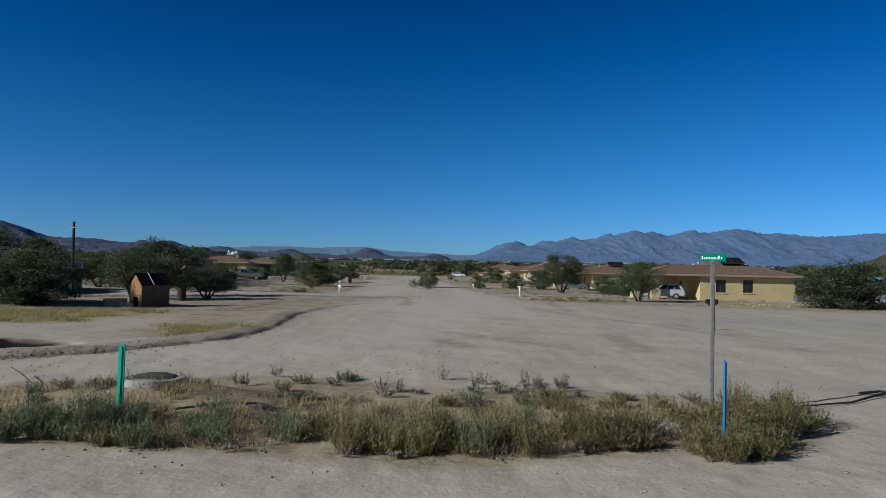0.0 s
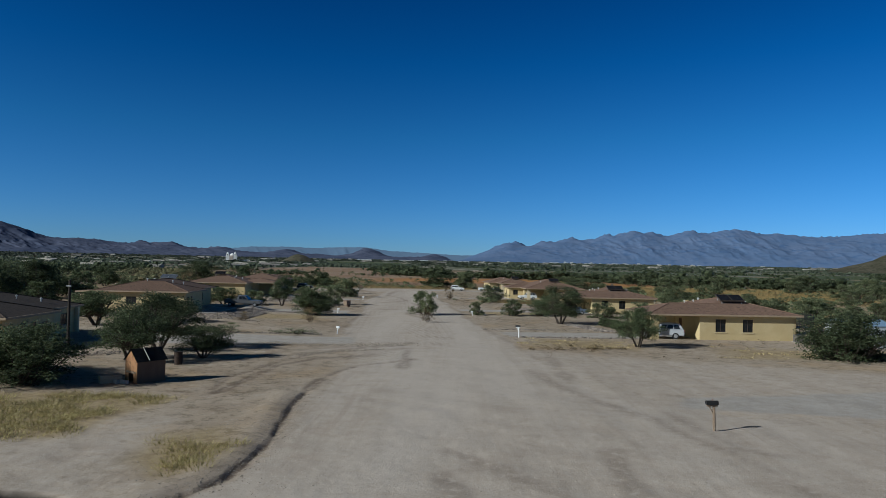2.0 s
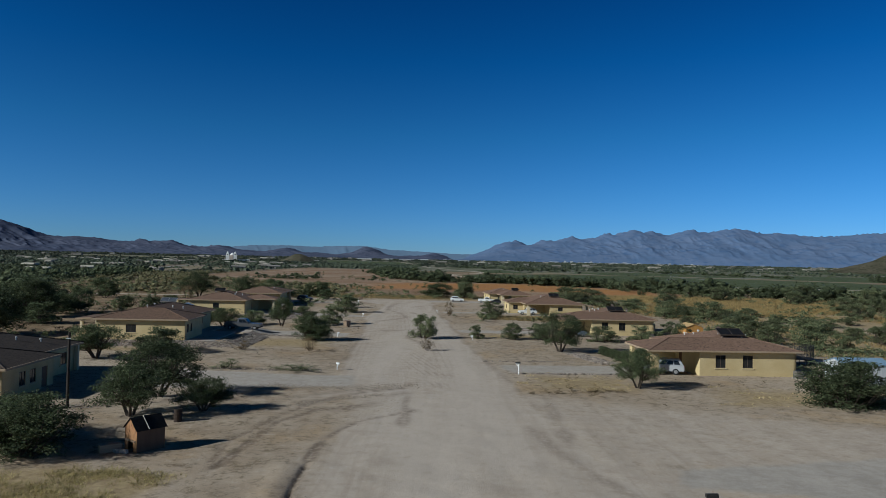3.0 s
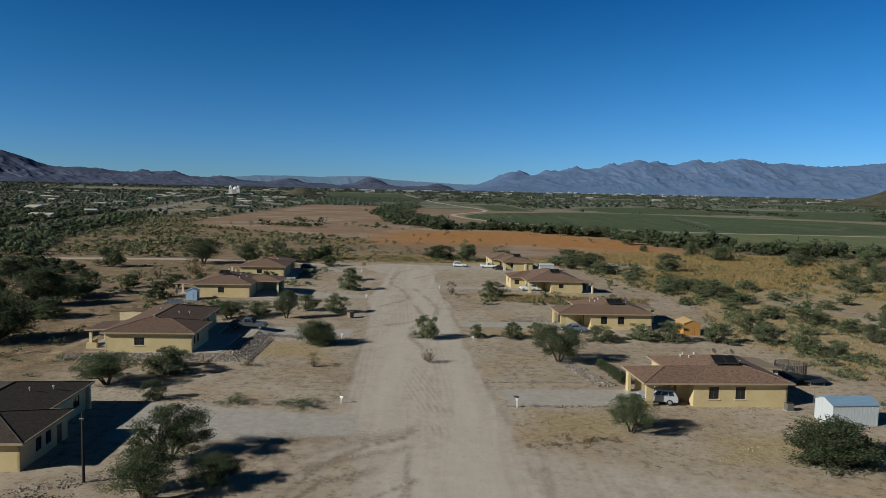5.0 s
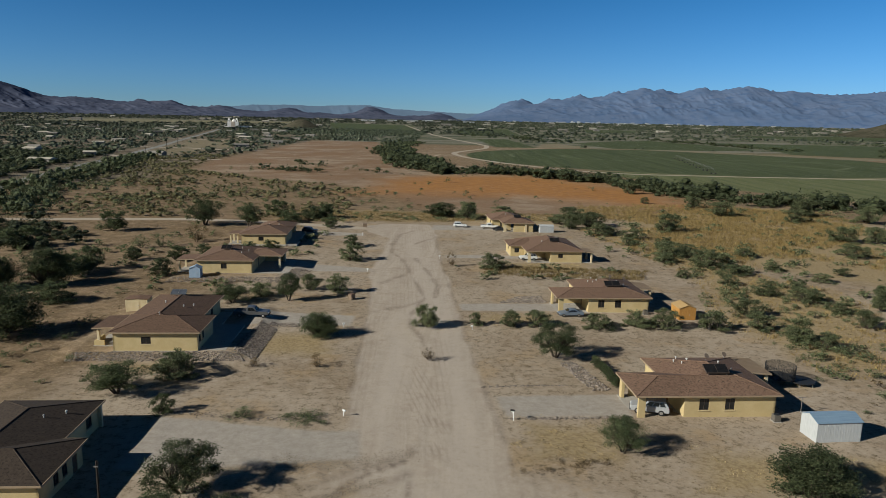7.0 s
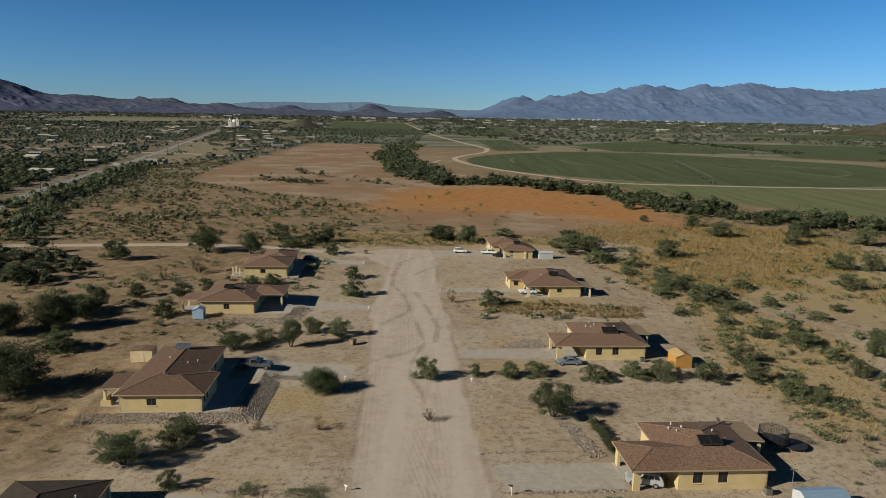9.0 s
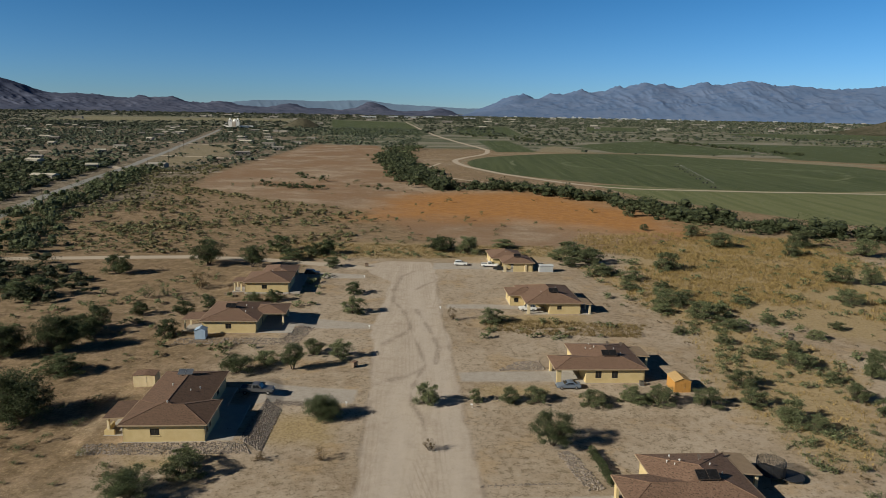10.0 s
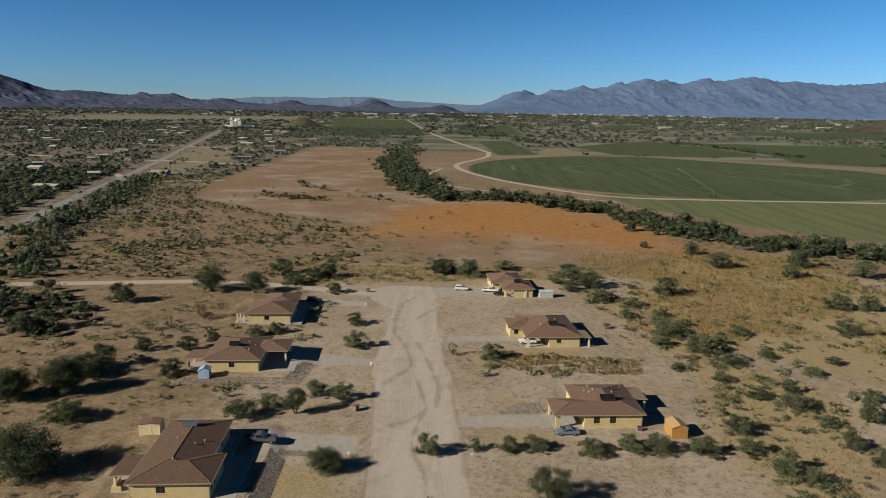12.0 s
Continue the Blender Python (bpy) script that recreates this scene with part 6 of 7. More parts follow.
def concrete_collar(x, y):
    """A low cast ring round a buried shaft, filled with dark gravel."""
    t = thing("concrete_collar", x, y, gz(x, y), 0, "low round concrete collar filled with dark gravel", "collar")
    ring = BM()
    steps = [(0.55, -0.25), (0.53, -0.02), (0.47, 0.07), (0.38, 0.08), (0.36, 0.0)]
    loops = [[ring.verts.new((r * (1 + 0.03 * math.sin(5 * a + r)) * math.cos(a), r * math.sin(a), h + 0.012 * math.sin(3 * a))) for a in (2 * math.pi * k / 36 for k in range(36))] for r, h in steps]
    for p, q in zip(loops, loops[1:]):
        for k in range(36):
            ring.faces.new((p[k], p[(k + 1) % 36], q[(k + 1) % 36], q[k]))
    part("ring", ring, mat("dusty_concrete", (0.25, 0.225, 0.195), (0.34, 0.31, 0.27), 4, 0.95, bump=0.4, bump_scale=16), t)
    fill = BM()
    bmesh.ops.create_icosphere(fill, subdivisions=3, radius=1)
    for v in fill.verts:
        k = 1 + 0.12 * noise.noise(v.co * 5)
        v.co = Vector((v.co.x * 0.40 * k, v.co.y * 0.40 * k, 0.03 + 0.11 * v.co.z * k))
    part("gravel_fill", fill, mat("dark_gravel", (0.055, 0.046, 0.038), (0.095, 0.08, 0.066), 12, 0.95, bump=0.8, bump_scale=40), t, "dark gravel filling")


concrete_collar(-4.45, 11.3)
lump("boulder", "pale boulder among the weeds", 4.05, 10.15, 0.27, 0.18, 0.13, mat("tan_boulder_stone", (0.30, 0.255, 0.20), (0.38, 0.33, 0.265), 5, 0.95, bump=0.5, bump_scale=14), 1.0, "rock")


def branch(name, label, points, r0, r1):
    b = part(name, tube(BM(), [(x, y, gz(x, y) + h) for x, y, h in points], list(np.linspace(r0, r1, len(points))), 6), POLE)
    return tagged(b, label, "branch")


branch("branch", "thin dead branch lying on the dirt", [(6.55, 11.9, 0.03), (7.4, 12.3, 0.035), (8.2, 12.7, 0.03), (8.9, 13.15, 0.06), (9.45, 13.5, 0.09)], 0.012, 0.028)
branch("branch", "thick dark dead limb lying on the dirt", [(8.7, 13.3, 0.10), (9.25, 13.55, 0.10), (10.1, 13.25, 0.05)], 0.03, 0.02)
branch("branch", "short dead branch beside the weeds", [(6.2, 10.6, 0.02), (6.5, 10.75, 0.05), (6.95, 11.15, 0.03)], 0.02, 0.01)
branch("branch", "leaning dead stick at the roadside", [(-8.4, 13.6, 0.2), (-7.75, 12.95, 0.16), (-7.05, 12.25, 0.02)], 0.007, 0.011)


# ---- the irrigation machine on the round field ----
def irrigation_boom(points):
    """A long wheeled boom: braced pipe spans between A-frame towers."""
    (x0, y0), (x1, y1) = points
    t = thing("irrigation_boom", x0, y0, gz(x0, y0), math.degrees(math.atan2(y1 - y0, x1 - x0)), "pale galvanised irrigation boom on wheeled towers across the green field", "irrigation boom")
    length, count = math.hypot(x1 - x0, y1 - y0), 6
    step = length / count
    for k in range(count):
        a, b = k * step, (k + 1) * step
        part("span_pipe", tube(BM(), [(a, 0, 3.7), ((a + b) / 2, 0, 4.3), (b, 0, 3.7)], [0.08, 0.08, 0.08], 6), STEEL_POST, t)
        truss = BM()
        for s in (-1, 1):
            tube(truss, [(a, 0, 3.6), (a + step * 0.3, s * 0.5, 3.2), (a + step * 0.7, s * 0.5, 3.2), (b, 0, 3.6)], [0.02] * 4, 4)
        for j in range(1, 8):
            u = a + step * j / 8
            tube(truss, [(u, -0.45, 3.25), (u, 0, 4.1), (u, 0.45, 3.25)], [0.015] * 3, 4)
        part("truss", truss, STEEL_POST, t)
    for k in range(count + 1):
        leg = BM()
        for s in (-1, 1):
            tube(leg, [(k * step, 0, 3.7), (k * step, s * 1.4, 0.6)], [0.03, 0.03], 5)
        tube(leg, [(k * step, -1.4, 0.6), (k * step, 1.4, 0.6)], [0.03, 0.03], 5)
        tower = part("tower", leg, STEEL_POST, t)
        for s in (-1, 1):
            part("wheel", tube(BM(), [(k * step - 0.15, s * 1.4, 0.55), (k * step + 0.15, s * 1.4, 0.55)], [0.65, 0.65], 12), RUBBER, tower, "black rubber wheel")


irrigation_boom(((225, 710), (187, 503)))

# ---- plants ----
def leaves(rng, centres, radii, count, size, flat=0.75, shell=0.45):
    """Small leaf cards scattered through clumps, thicker towards the outside of each."""
    k = rng.integers(0, len(centres), count)
    d = rng.normal(size=(count, 3))
    d /= np.linalg.norm(d, axis=1)[:, None]
    r = rng.random(count) ** shell
    p = centres[k] + d * (r * radii[k])[:, None] * np.array([1, 1, flat])
    a = rng.normal(size=(count, 3))
    a /= np.linalg.norm(a, axis=1)[:, None]
    b = np.cross(a, rng.normal(size=(count, 3)))
    b /= np.linalg.norm(b, axis=1)[:, None]
    s = size * rng.uniform(0.6, 1.3, count)[:, None]
    v = np.stack([p - a * s, p + b * s * 0.45, p + a * s, p - b * s * 0.45], 1).reshape(-1, 3)
    return v, np.arange(count * 4).reshape(-1, 4)


def tree_model(seed, clumps, count, size, spread=1.0, lift=0.30, bushy=False):
    """Limbs and crown of unit width and height; the crown is many small clumps along forking limbs."""
    rng = np.random.default_rng(seed)
    limbs, tips = BM(), []
    stems = rng.integers(3, 5) if not bushy else rng.integers(5, 8)
    for s in range(stems):
        a = 2 * math.pi * (s + rng.uniform(-0.3, 0.3)) / stems
        x0, y0 = 0.02 * math.cos(a), 0.02 * math.sin(a)
        fork = (0.13 * math.cos(a) * spread, 0.13 * math.sin(a) * spread, lift * rng.uniform(0.8, 1.2))
        tube(limbs, [(x0, y0, -0.03), (0.6 * fork[0], 0.6 * fork[1], fork[2] * 0.5), fork], [0.024, 0.019, 0.015] if not bushy else [0.012, 0.010, 0.008], 6)
        for j in range(clumps // stems):
            b = a + rng.uniform(-0.9, 0.9)
            rr = rng.uniform(0.06, 0.42) * spread
            h = lift + (0.93 - lift) * rng.uniform(0.0, 1.0) * math.sqrt(max(0.05, 1 - (rr / 0.52) ** 2))
            if bushy:
                h = 0.10 + 0.82 * rng.uniform(0.05, 1.0) * math.sqrt(max(0.08, 1 - (rr / 0.55) ** 2))
            tip = (rr * math.cos(b), rr * math.sin(b), h)
            m = tuple(0.5 * (f + t) + rng.uniform(-0.02, 0.02) for f, t in zip(fork, tip))
            tube(limbs, [fork, m, tip], [0.009, 0.006, 0.003], 4)
            tips.append(tip)
    tips = np.array(tips)
    v, f = leaves(rng, tips, rng.uniform(0.08, 0.17, len(tips)) if not bushy else rng.uniform(0.08, 0.17, len(tips)), count, size)
    v[:, 2] = np.maximum(v[:, 2], 0.0)
    wide = 2 * np.quantile(np.hypot(v[:, 0], v[:, 1]), 0.985)
    v = v / np.array([wide, wide, np.quantile(v[:, 2], 0.992)])
    me = bpy.data.meshes.new("limbs")
    bmesh.ops.recalc_face_normals(limbs, faces=limbs.faces)
    limbs.to_mesh(me)
    limbs.free()
    me.materials.append(BARK)
    return me, v, f


TREES = [tree_model(100 + k, 84, 15000, 0.0145, 1.0, 0.26) for k in range(4)]
BUSHES = [tree_model(200 + k, 46, 5600, 0.0245, 1.08, 0.10, True) for k in range(5)]
GREAT = [tree_model(400, 150, 22000, 0.0160, 1.0, 0.08, True)]
MID = [tree_model(450 + k, 64, 7000, 0.0240, 1.0, 0.10, True) for k in range(2)]
SPARSE = [tree_model(300 + k, 30, 1500, 0.022, 1.0, 0.15, True) for k in range(3)]
crown_cache = {}


def plant(models, k, leaf, name, label, category, x, y, w, h, group="", sink=0.06):
    k = k % len(models)
    limb_me, v, f = models[k]
    key = (id(models), k, leaf.name)
    if key not in crown_cache:
        crown_cache[key] = array_mesh("crown", v, f, leaf)
    t = thing(name, x, y, gz(x, y) - sink, 0, label, category, group)
    t.matrix_basis = pose(x, y, gz(x, y) - sink, 0, 0, (x * 37 + y * 91) % 360) @ Matrix.Diagonal((w, w, h, 1))
    trunk = new("trunk" if models is TREES else "stem", limb_me)
    trunk.parent = t
    crown = new("crown", crown_cache[key])
    crown.parent = t
    return t


# x, y, width, height
YARD_TREES = [(-41.1, 81.7, 7.4, 3.7), (-23.9, 58.2, 6.9, 4.3), (-22.7, 50.5, 5.7, 3.5), (-18.2, 52.9, 4.2, 2.3), (-30.7, 129.7, 4.4, 5.0), (16.6, 100.0, 6.9, 5.0), (19.4, 68.9, 4.9, 3.6), (-40.8, 127.0, 6.4, 3.1), (-64.8, 220, 8.7, 6.4), (-79.6, 222, 11.6, 7.4)]
for k, (x, y, w, h) in enumerate(YARD_TREES):
    plant(TREES, k, LEAF_TREE, "mesquite_tree", "spreading green mesquite tree on dry ground", "tree", x, y, w * 1.08, h * 1.08, "mesquite trees among the houses")
YARD_BUSHES = [(-35.8, 87.6, 6.3, 3.3), (-20.6, 107.8, 6.0, 3.7), (-3.5, 114.3, 4.4, 3.8), (-36.4, 132.4, 5.4, 2.7), (-28.2, 138.6, 5.0, 3.2), (-22.3, 136.8, 5.2, 3.8), (10.6, 163.9, 7.0, 3.7), (5.2, 116.4, 2.6, 2.3), (11.3, 116.0, 4.2, 2.7), (16.0, 116.7, 4.6, 2.7),
               (26.1, 116.0, 6.0, 2.6), (33.4, 118.0, 6.2, 2.6), (38.2, 117.0, 5.7, 3.4), (46.2, 116.6, 5.8, 3.3), (35.9, 61.8, 8.2, 4.3), (-33.0, 76.0, 3.0, 2.3), (-37.6, 90.9, 5.0, 2.6), (-52.4, 177, 5.5, 2.9), (-23.9, 39.6, 6.2, 3.3), (-27.0, 42.5, 6.4, 2.7), (-24.2, 169.5, 6.6, 4.2)]
for k, (x, y, w, h) in enumerate(YARD_BUSHES):
    plant(GREAT if k in (1, 14, 18, 19) else MID if k == 2 else BUSHES, k, LEAF_TREE if k in (1, 14, 15, 16, 18, 19) else LEAF_BUSH, "desert_bush", "dense grey green desert bush", "bush", x, y, w * 1.05, h * 1.05, "bushes among the houses", 0.6 if k == 14 else 0.2)
MORE_BUSHES = [(-112, 177, 12, 5.4), (-81.7, 137, 9.5, 7.5), (-82, 146.3, 8.7, 4.6), (-70, 104, 12, 8.0), (-90.9, 133, 9.8, 6.5), (-81, 151.7, 6.7, 5.5), (-73.9, 124.6, 10, 3.8), (-62.7, 147.6, 6.3, 4.0), (-76.3, 163.8, 5.4, 3.2), (-66, 164.5, 5.8, 3.5), (-62.2, 172.2, 4.4, 2.9),
               (-47.1, 179.5, 5.5, 3.1), (-26.9, 188.7, 5.7, 3.4), (-39.1, 222, 6.6, 3.4), (-102, 206, 8.7, 5.9), (-54.6, 232, 10, 3.9), (-48.5, 240.8, 8.2, 4.3), (-4.3, 253.8, 12.7, 5), (6.2, 250.2, 10.5, 6), (19.4, 260.8, 9.8, 3.3)]
FAR_BUSHES = [(43.5, 249, 12.7, 5), (47.5, 237, 12, 4.8), (47.8, 219, 9.4, 3.6), (72.3, 228, 9, 6), (52.5, 200.4, 7, 2.6), (59.7, 185, 11.6, 4.3), (64.4, 171.5, 9.4, 5), (68.6, 163.6, 9, 2.5), (80.5, 186.5, 7, 2.6), (122, 215, 9.3, 4.8), (111, 188.7, 8.3, 4.2), (75.8, 146.4, 5, 3.3),
              (86, 157, 5.4, 2.3), (56.4, 126, 7.3, 3.7), (72.7, 137.3, 8, 3.5), (54.8, 117, 5.8, 3.7), (58.2, 111, 6.8, 4.6), (61.2, 107.3, 5, 3.1), (85.2, 132.6, 6.8, 5.3), (74.8, 120, 5.6, 3.5), (76.3, 114, 4.8, 3.6), (75.6, 129.5, 5.2, 2.5), (54.7, 158.8, 4.3, 2), (86, 310, 4.5, 3), (103, 297, 7, 5), (105.5, 272, 11, 6), (90.6, 354, 8, 5.5), (127.5, 257, 7.5, 5), (131.5, 214, 7, 5), (156, 260, 10, 6.5), (140, 276, 11, 7), (-62.6, 247, 9, 5.5), (-44, 243, 8, 5), (40.5, 231, 7.5, 3.2), (36.8, 241, 7, 3.4), (56.8, 213, 8, 3.0), (63.5, 203, 6.6, 2.6), (67.0, 193, 6.2, 2.4), (55.6, 176, 6.4, 2.8), (71.5, 178, 6.8, 2.7), (62.4, 152, 5.6, 2.4), (66.8, 143, 6.0, 2.6), (80.4, 169, 5.6, 2.2), (92, 143, 5.2, 2.4), (95, 165, 4.6, 2.0)]
for k, (x, y, w, h) in enumerate(MORE_BUSHES + FAR_BUSHES):
    if 45 < x < 90 and y < 205:
        w, h = 0.92 * w, 0.92 * h
    big = h > 4.5
    plant(GREAT if h > 6.4 and x < 0 else MID if big else BUSHES, k, LEAF_TREE if x < 0 else LEAF_BUSH, "desert_bush", "large dark green desert bush on open scrubland" if big else "low grey green desert bush on open scrubland", "bush", x, y, w, h, "bushes on the open scrubland")
SMALL = [(-18.1, 93.2, 2.6, 2.0), (-2.4, 97.0, 2.5, 2.1), (-23.6, 75.3, 4.2, 1.1), (-71, 190.6, 6.5, 5.0), (-81.7, 179.4, 5, 3.6), (-77.5, 182.2, 5, 3.6), (0.6, 165.5, 2.6, 3.4), (-16, 75.2, 6.0, 0.7), (-27, 92.6, 2.6, 1.3)]
for k, (x, y, w, h) in enumerate(SMALL):
    plant(SPARSE, k, LEAF_DRY if k in (0, 1, 3, 6, 8) else LEAF_BUSH, "dry_shrub", "sparse dry brown shrub" if k in (0, 1, 3, 6, 8) else "sparse low desert shrub", "shrub", x, y, w, h, "dry shrubs")
for k in range(9):
    f = k / 8
    plant(BUSHES, k, LEAF_TREE, "hedge_bush", "clipped green hedge bush beside the drive", "bush", 22.1 + 1.2 * f, 97.5 - 9 * f, 1.7, 1.25, "hedge beside the drive")


def scatter(count, x0, x1, y0, y1, keep, seed):
    rng = np.random.default_rng(seed)
    x, y = rng.uniform(x0, x1, count), rng.uniform(y0, y1, count)
    ok = keep(x, y, rng.random(count))
    return x[ok], y[ok]


def in_strip(outline, count, seed):
    p = np.array(outline)
    return scatter(count, p[:, 0].min(), p[:, 0].max(), p[:, 1].min(), p[:, 1].max(), lambda x, y, r: poly_dist(x, y, outline) < 0, seed)


def not_built(x, y):
    """Open ground, away from streets, drives, houses and fields."""
    ok = poly_dist(x, y, STREET) > 2
    for p, _ in PADS:
        ok &= poly_dist(x, y, p) > 3
    ok &= ~((x > 4) & (x < 52) & (y > 52) & (y < 112)) & ~((x > 2) & (x < 50) & (y > 112) & (y < 150)) & ~((x > -2) & (x < 42) & (y > 165) & (y < 247))
    ok &= ~((x > -36) & (x < 0) & (y < 240)) & (line_dist(x, y, ASPHALT) > 8) & (poly_dist(x, y, BARE) > -4)
    for p in PALE_ROADS:
        ok &= line_dist(x, y, p) > 6
    return ok & (y > 45)


def merged(name, label, category, spots, leaf, seed, quads, wide, tall, size, core=0):
    """Many plants nobody could count, joined into one."""
    rng = np.random.default_rng(seed)
    vs, forms = [], []
    sides, levels = (4, (-0.5, 0.7)) if size > 0.2 else (6, (-0.9, 0.05, 0.95))
    turn = np.arange(sides) * 2 * math.pi / sides
    ball = np.concatenate([np.stack([math.cos(e) * np.cos(turn + 0.3 * j), math.cos(e) * np.sin(turn + 0.3 * j), np.full(sides, math.sin(e))], 1) for j, e in enumerate(levels)])
    top = len(ball) - sides
    quad = np.array([[r + j, r + (j + 1) % sides, r + sides + (j + 1) % sides, r + sides + j] for r in range(0, top, sides) for j in range(sides)] + [[top, top + j, top + j + 1, top + j + 2] for j in range(1, sides - 2, 2)])
    for k in range(8):
        c = rng.normal(size=(8, 3)) * [0.19, 0.19, 0.13] + [0, 0, 0.42]
        c[:, 2] = np.clip(c[:, 2], 0.15, 0.72)
        r = rng.uniform(0.18, 0.32, 8)
        if core == 1:
            c[:3], r[:3] = (0, 0, 0.40), 0.40
        form = leaves(rng, c, r * (1.12 if core else 1), quads, size, 0.9, 0.22 if core else 0.45)[0]
        # a lumpy inner mass, so that a far crown is not seen through
        inner = [(c[j] + ball * r[j] * rng.uniform(0.55, 0.86, (len(ball), 1)) * (1.2 if sides == 4 else 1) * [1, 1, 0.95])[quad].reshape(-1, 3) for j in range(core)]
        forms.append(np.concatenate([form] + inner))
    x, y = spots
    z = ground_z(x, y)
    for i in range(len(x)):
        a = rng.uniform(0, 6.28)
        w = rng.uniform(*wide) * (0.7 if rng.random() < 0.5 else 1.2)
        h = w * rng.uniform(*tall)
        f = forms[rng.integers(0, 8)]
        ca, sa = math.cos(a) * w, math.sin(a) * w
        vs.append(np.stack([f[:, 0] * ca - f[:, 1] * sa + x[i], f[:, 0] * sa + f[:, 1] * ca + y[i], np.maximum(f[:, 2] * h, -0.05) + z[i] - 0.03], 1))
    v = np.concatenate(vs)
    me = array_mesh(name, v, np.arange(len(v)).reshape(-1, 4), leaf)
    return tagged(new(name, me), label, category, kind="stuff")


near_scrub = scatter(7600, -280, 200, 60, 350, lambda x, y, r: not_built(x, y) & (fbm(x / 24, y / 24, 41, 3) > 0.20 + 0.44 * r) & (np.abs(x) < 0.72 * y + 20), 5)
close = near_scrub[1] < 135
merged("scrub", "grey green creosote scrub over the open desert", "scrub", (near_scrub[0][~close], near_scrub[1][~close]), LEAF_BUSH, 6, 52, (1.0, 3.3), (0.5, 0.75), 0.135)
merged("scrub", "low grey green creosote bushes beyond the yards", "scrub", (near_scrub[0][close], near_scrub[1][close]), LEAF_BUSH, 7, 170, (0.7, 2.2), (0.5, 0.8), 0.065)
dry_scrub = scatter(5200, -190, 150, 60, 330, lambda x, y, r: not_built(x, y) & (fbm(x / 15, y / 15, 47, 3) > 0.30 + 0.35 * r) & (np.abs(x) < 0.72 * y + 20), 8)
merged("dry_scrub", "low dry brown brush between the bushes", "scrub", dry_scrub, LEAF_DRY, 9, 36, (0.7, 1.9), (0.4, 0.7), 0.10)
strip_spots = in_strip(STRIP, 1900, 141)
strip_ok = ((strip_spots[1] > 140) | (np.arange(len(strip_spots[0])) % 5 < 2)) & (fbm(strip_spots[0] / 9, strip_spots[1] / 9, 143, 3) > 0.46)
merged("scrub", "grey green bushes crowded along the wash edge", "scrub", (strip_spots[0][strip_ok], strip_spots[1][strip_ok]), LEAF_BUSH, 142, 90, (0.9, 2.9), (0.5, 0.8), 0.09)
thick = in_strip([(-202, 252), (-225, 317), (-256, 420), (-304, 633), (-400, 633), (-310, 420), (-250, 300)], 3000, 15)
merged("scrubland", "dark mesquite thicket beyond the paved road", "scrub", thick, LEAF_BELT, 16, 44, (4.0, 9.0), (0.45, 0.65), 0.095, 1)
thick = in_strip([(-165, 165), (-96, 172), (-100, 190), (-122, 214), (-180, 224)], 230, 17)
merged("scrubland", "dark mesquite thicket beside the dirt track", "scrub", thick, LEAF_BELT, 18, 400, (3.5, 7.0), (0.5, 0.75), 0.036, 3)
left_mid = scatter(11500, -260, -40, 236, 620, lambda x, y, r: (poly_dist(x, y, BARE) > 4) & (line_dist(x, y, ASPHALT) > 12) & (line_dist(x, y, PALE_ROADS[2]) > 5) & (fbm(x / 40, y / 40, 51, 3) > 0.22 + 0.4 * r) & (x > np.interp(y, [250, 317, 420, 633], [-180, -200, -230, -275])), 115)
merged("scrubland", "olive creosote and mesquite scrubland before the paved road", "scrub", left_mid, LEAF_OLIVE, 116, 40, (1.2, 4.2), (0.45, 0.7), 0.10, 1)
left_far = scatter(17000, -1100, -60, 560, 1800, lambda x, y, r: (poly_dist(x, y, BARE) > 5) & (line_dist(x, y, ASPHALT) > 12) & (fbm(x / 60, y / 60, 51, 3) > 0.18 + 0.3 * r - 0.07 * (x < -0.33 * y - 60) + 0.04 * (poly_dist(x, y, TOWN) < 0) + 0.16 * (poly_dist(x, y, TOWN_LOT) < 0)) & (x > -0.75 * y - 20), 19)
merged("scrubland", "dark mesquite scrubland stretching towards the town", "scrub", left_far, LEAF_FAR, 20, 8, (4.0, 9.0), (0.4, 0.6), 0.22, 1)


def along(line, count, width, seed):
    rng = np.random.default_rng(seed)
    p = np.array(line, float)
    seg = np.hypot(*np.diff(p, axis=0).T)
    s = np.r_[0, np.cumsum(seg)]
    u = rng.uniform(0, s[-1], count)
    x, y = np.interp(u, s, p[:, 0]), np.interp(u, s, p[:, 1])
    return x + rng.normal(0, width, count), y + rng.normal(0, width, count)


belt = along([(-74, 790), (-50, 640), (-27, 522), (-1.5, 460), (37, 480), (71, 443), (97, 400), (115, 356), (133, 327), (151, 309), (174, 304), (230, 300), (330, 300)], 760, 7.5, 21)
merged("tree_belt", "dark green mesquite belt along the wash", "trees", belt, LEAF_BELT, 22, 170, (6.5, 12.5), (0.5, 0.7), 0.052, 3)
belt = along([(-150, 230), (-184, 300), (-207, 380), (-230, 470), (-252, 560)], 330, 6.5, 27)
merged("tree_belt", "dark green mesquite trees along the paved road", "trees", belt, LEAF_BELT, 28, 120, (4.0, 8.5), (0.6, 0.85), 0.06, 2)
belt = along([(-60, 1000), (-72, 820), (-50, 700), (-36, 600), (-30, 540)], 280, 10.0, 25)
merged("tree_belt", "wide dark green wood beside the fields", "trees", belt, LEAF_BELT, 26, 30, (5.0, 10.0), (0.5, 0.7), 0.12, 3)
field_trees = scatter(170, -150, 100, 270, 520, lambda x, y, r: (poly_dist(x, y, BARE) < -3) & (r > 0.35 + 0.3 * (poly_dist(x, y, RUST) < 0)), 31)
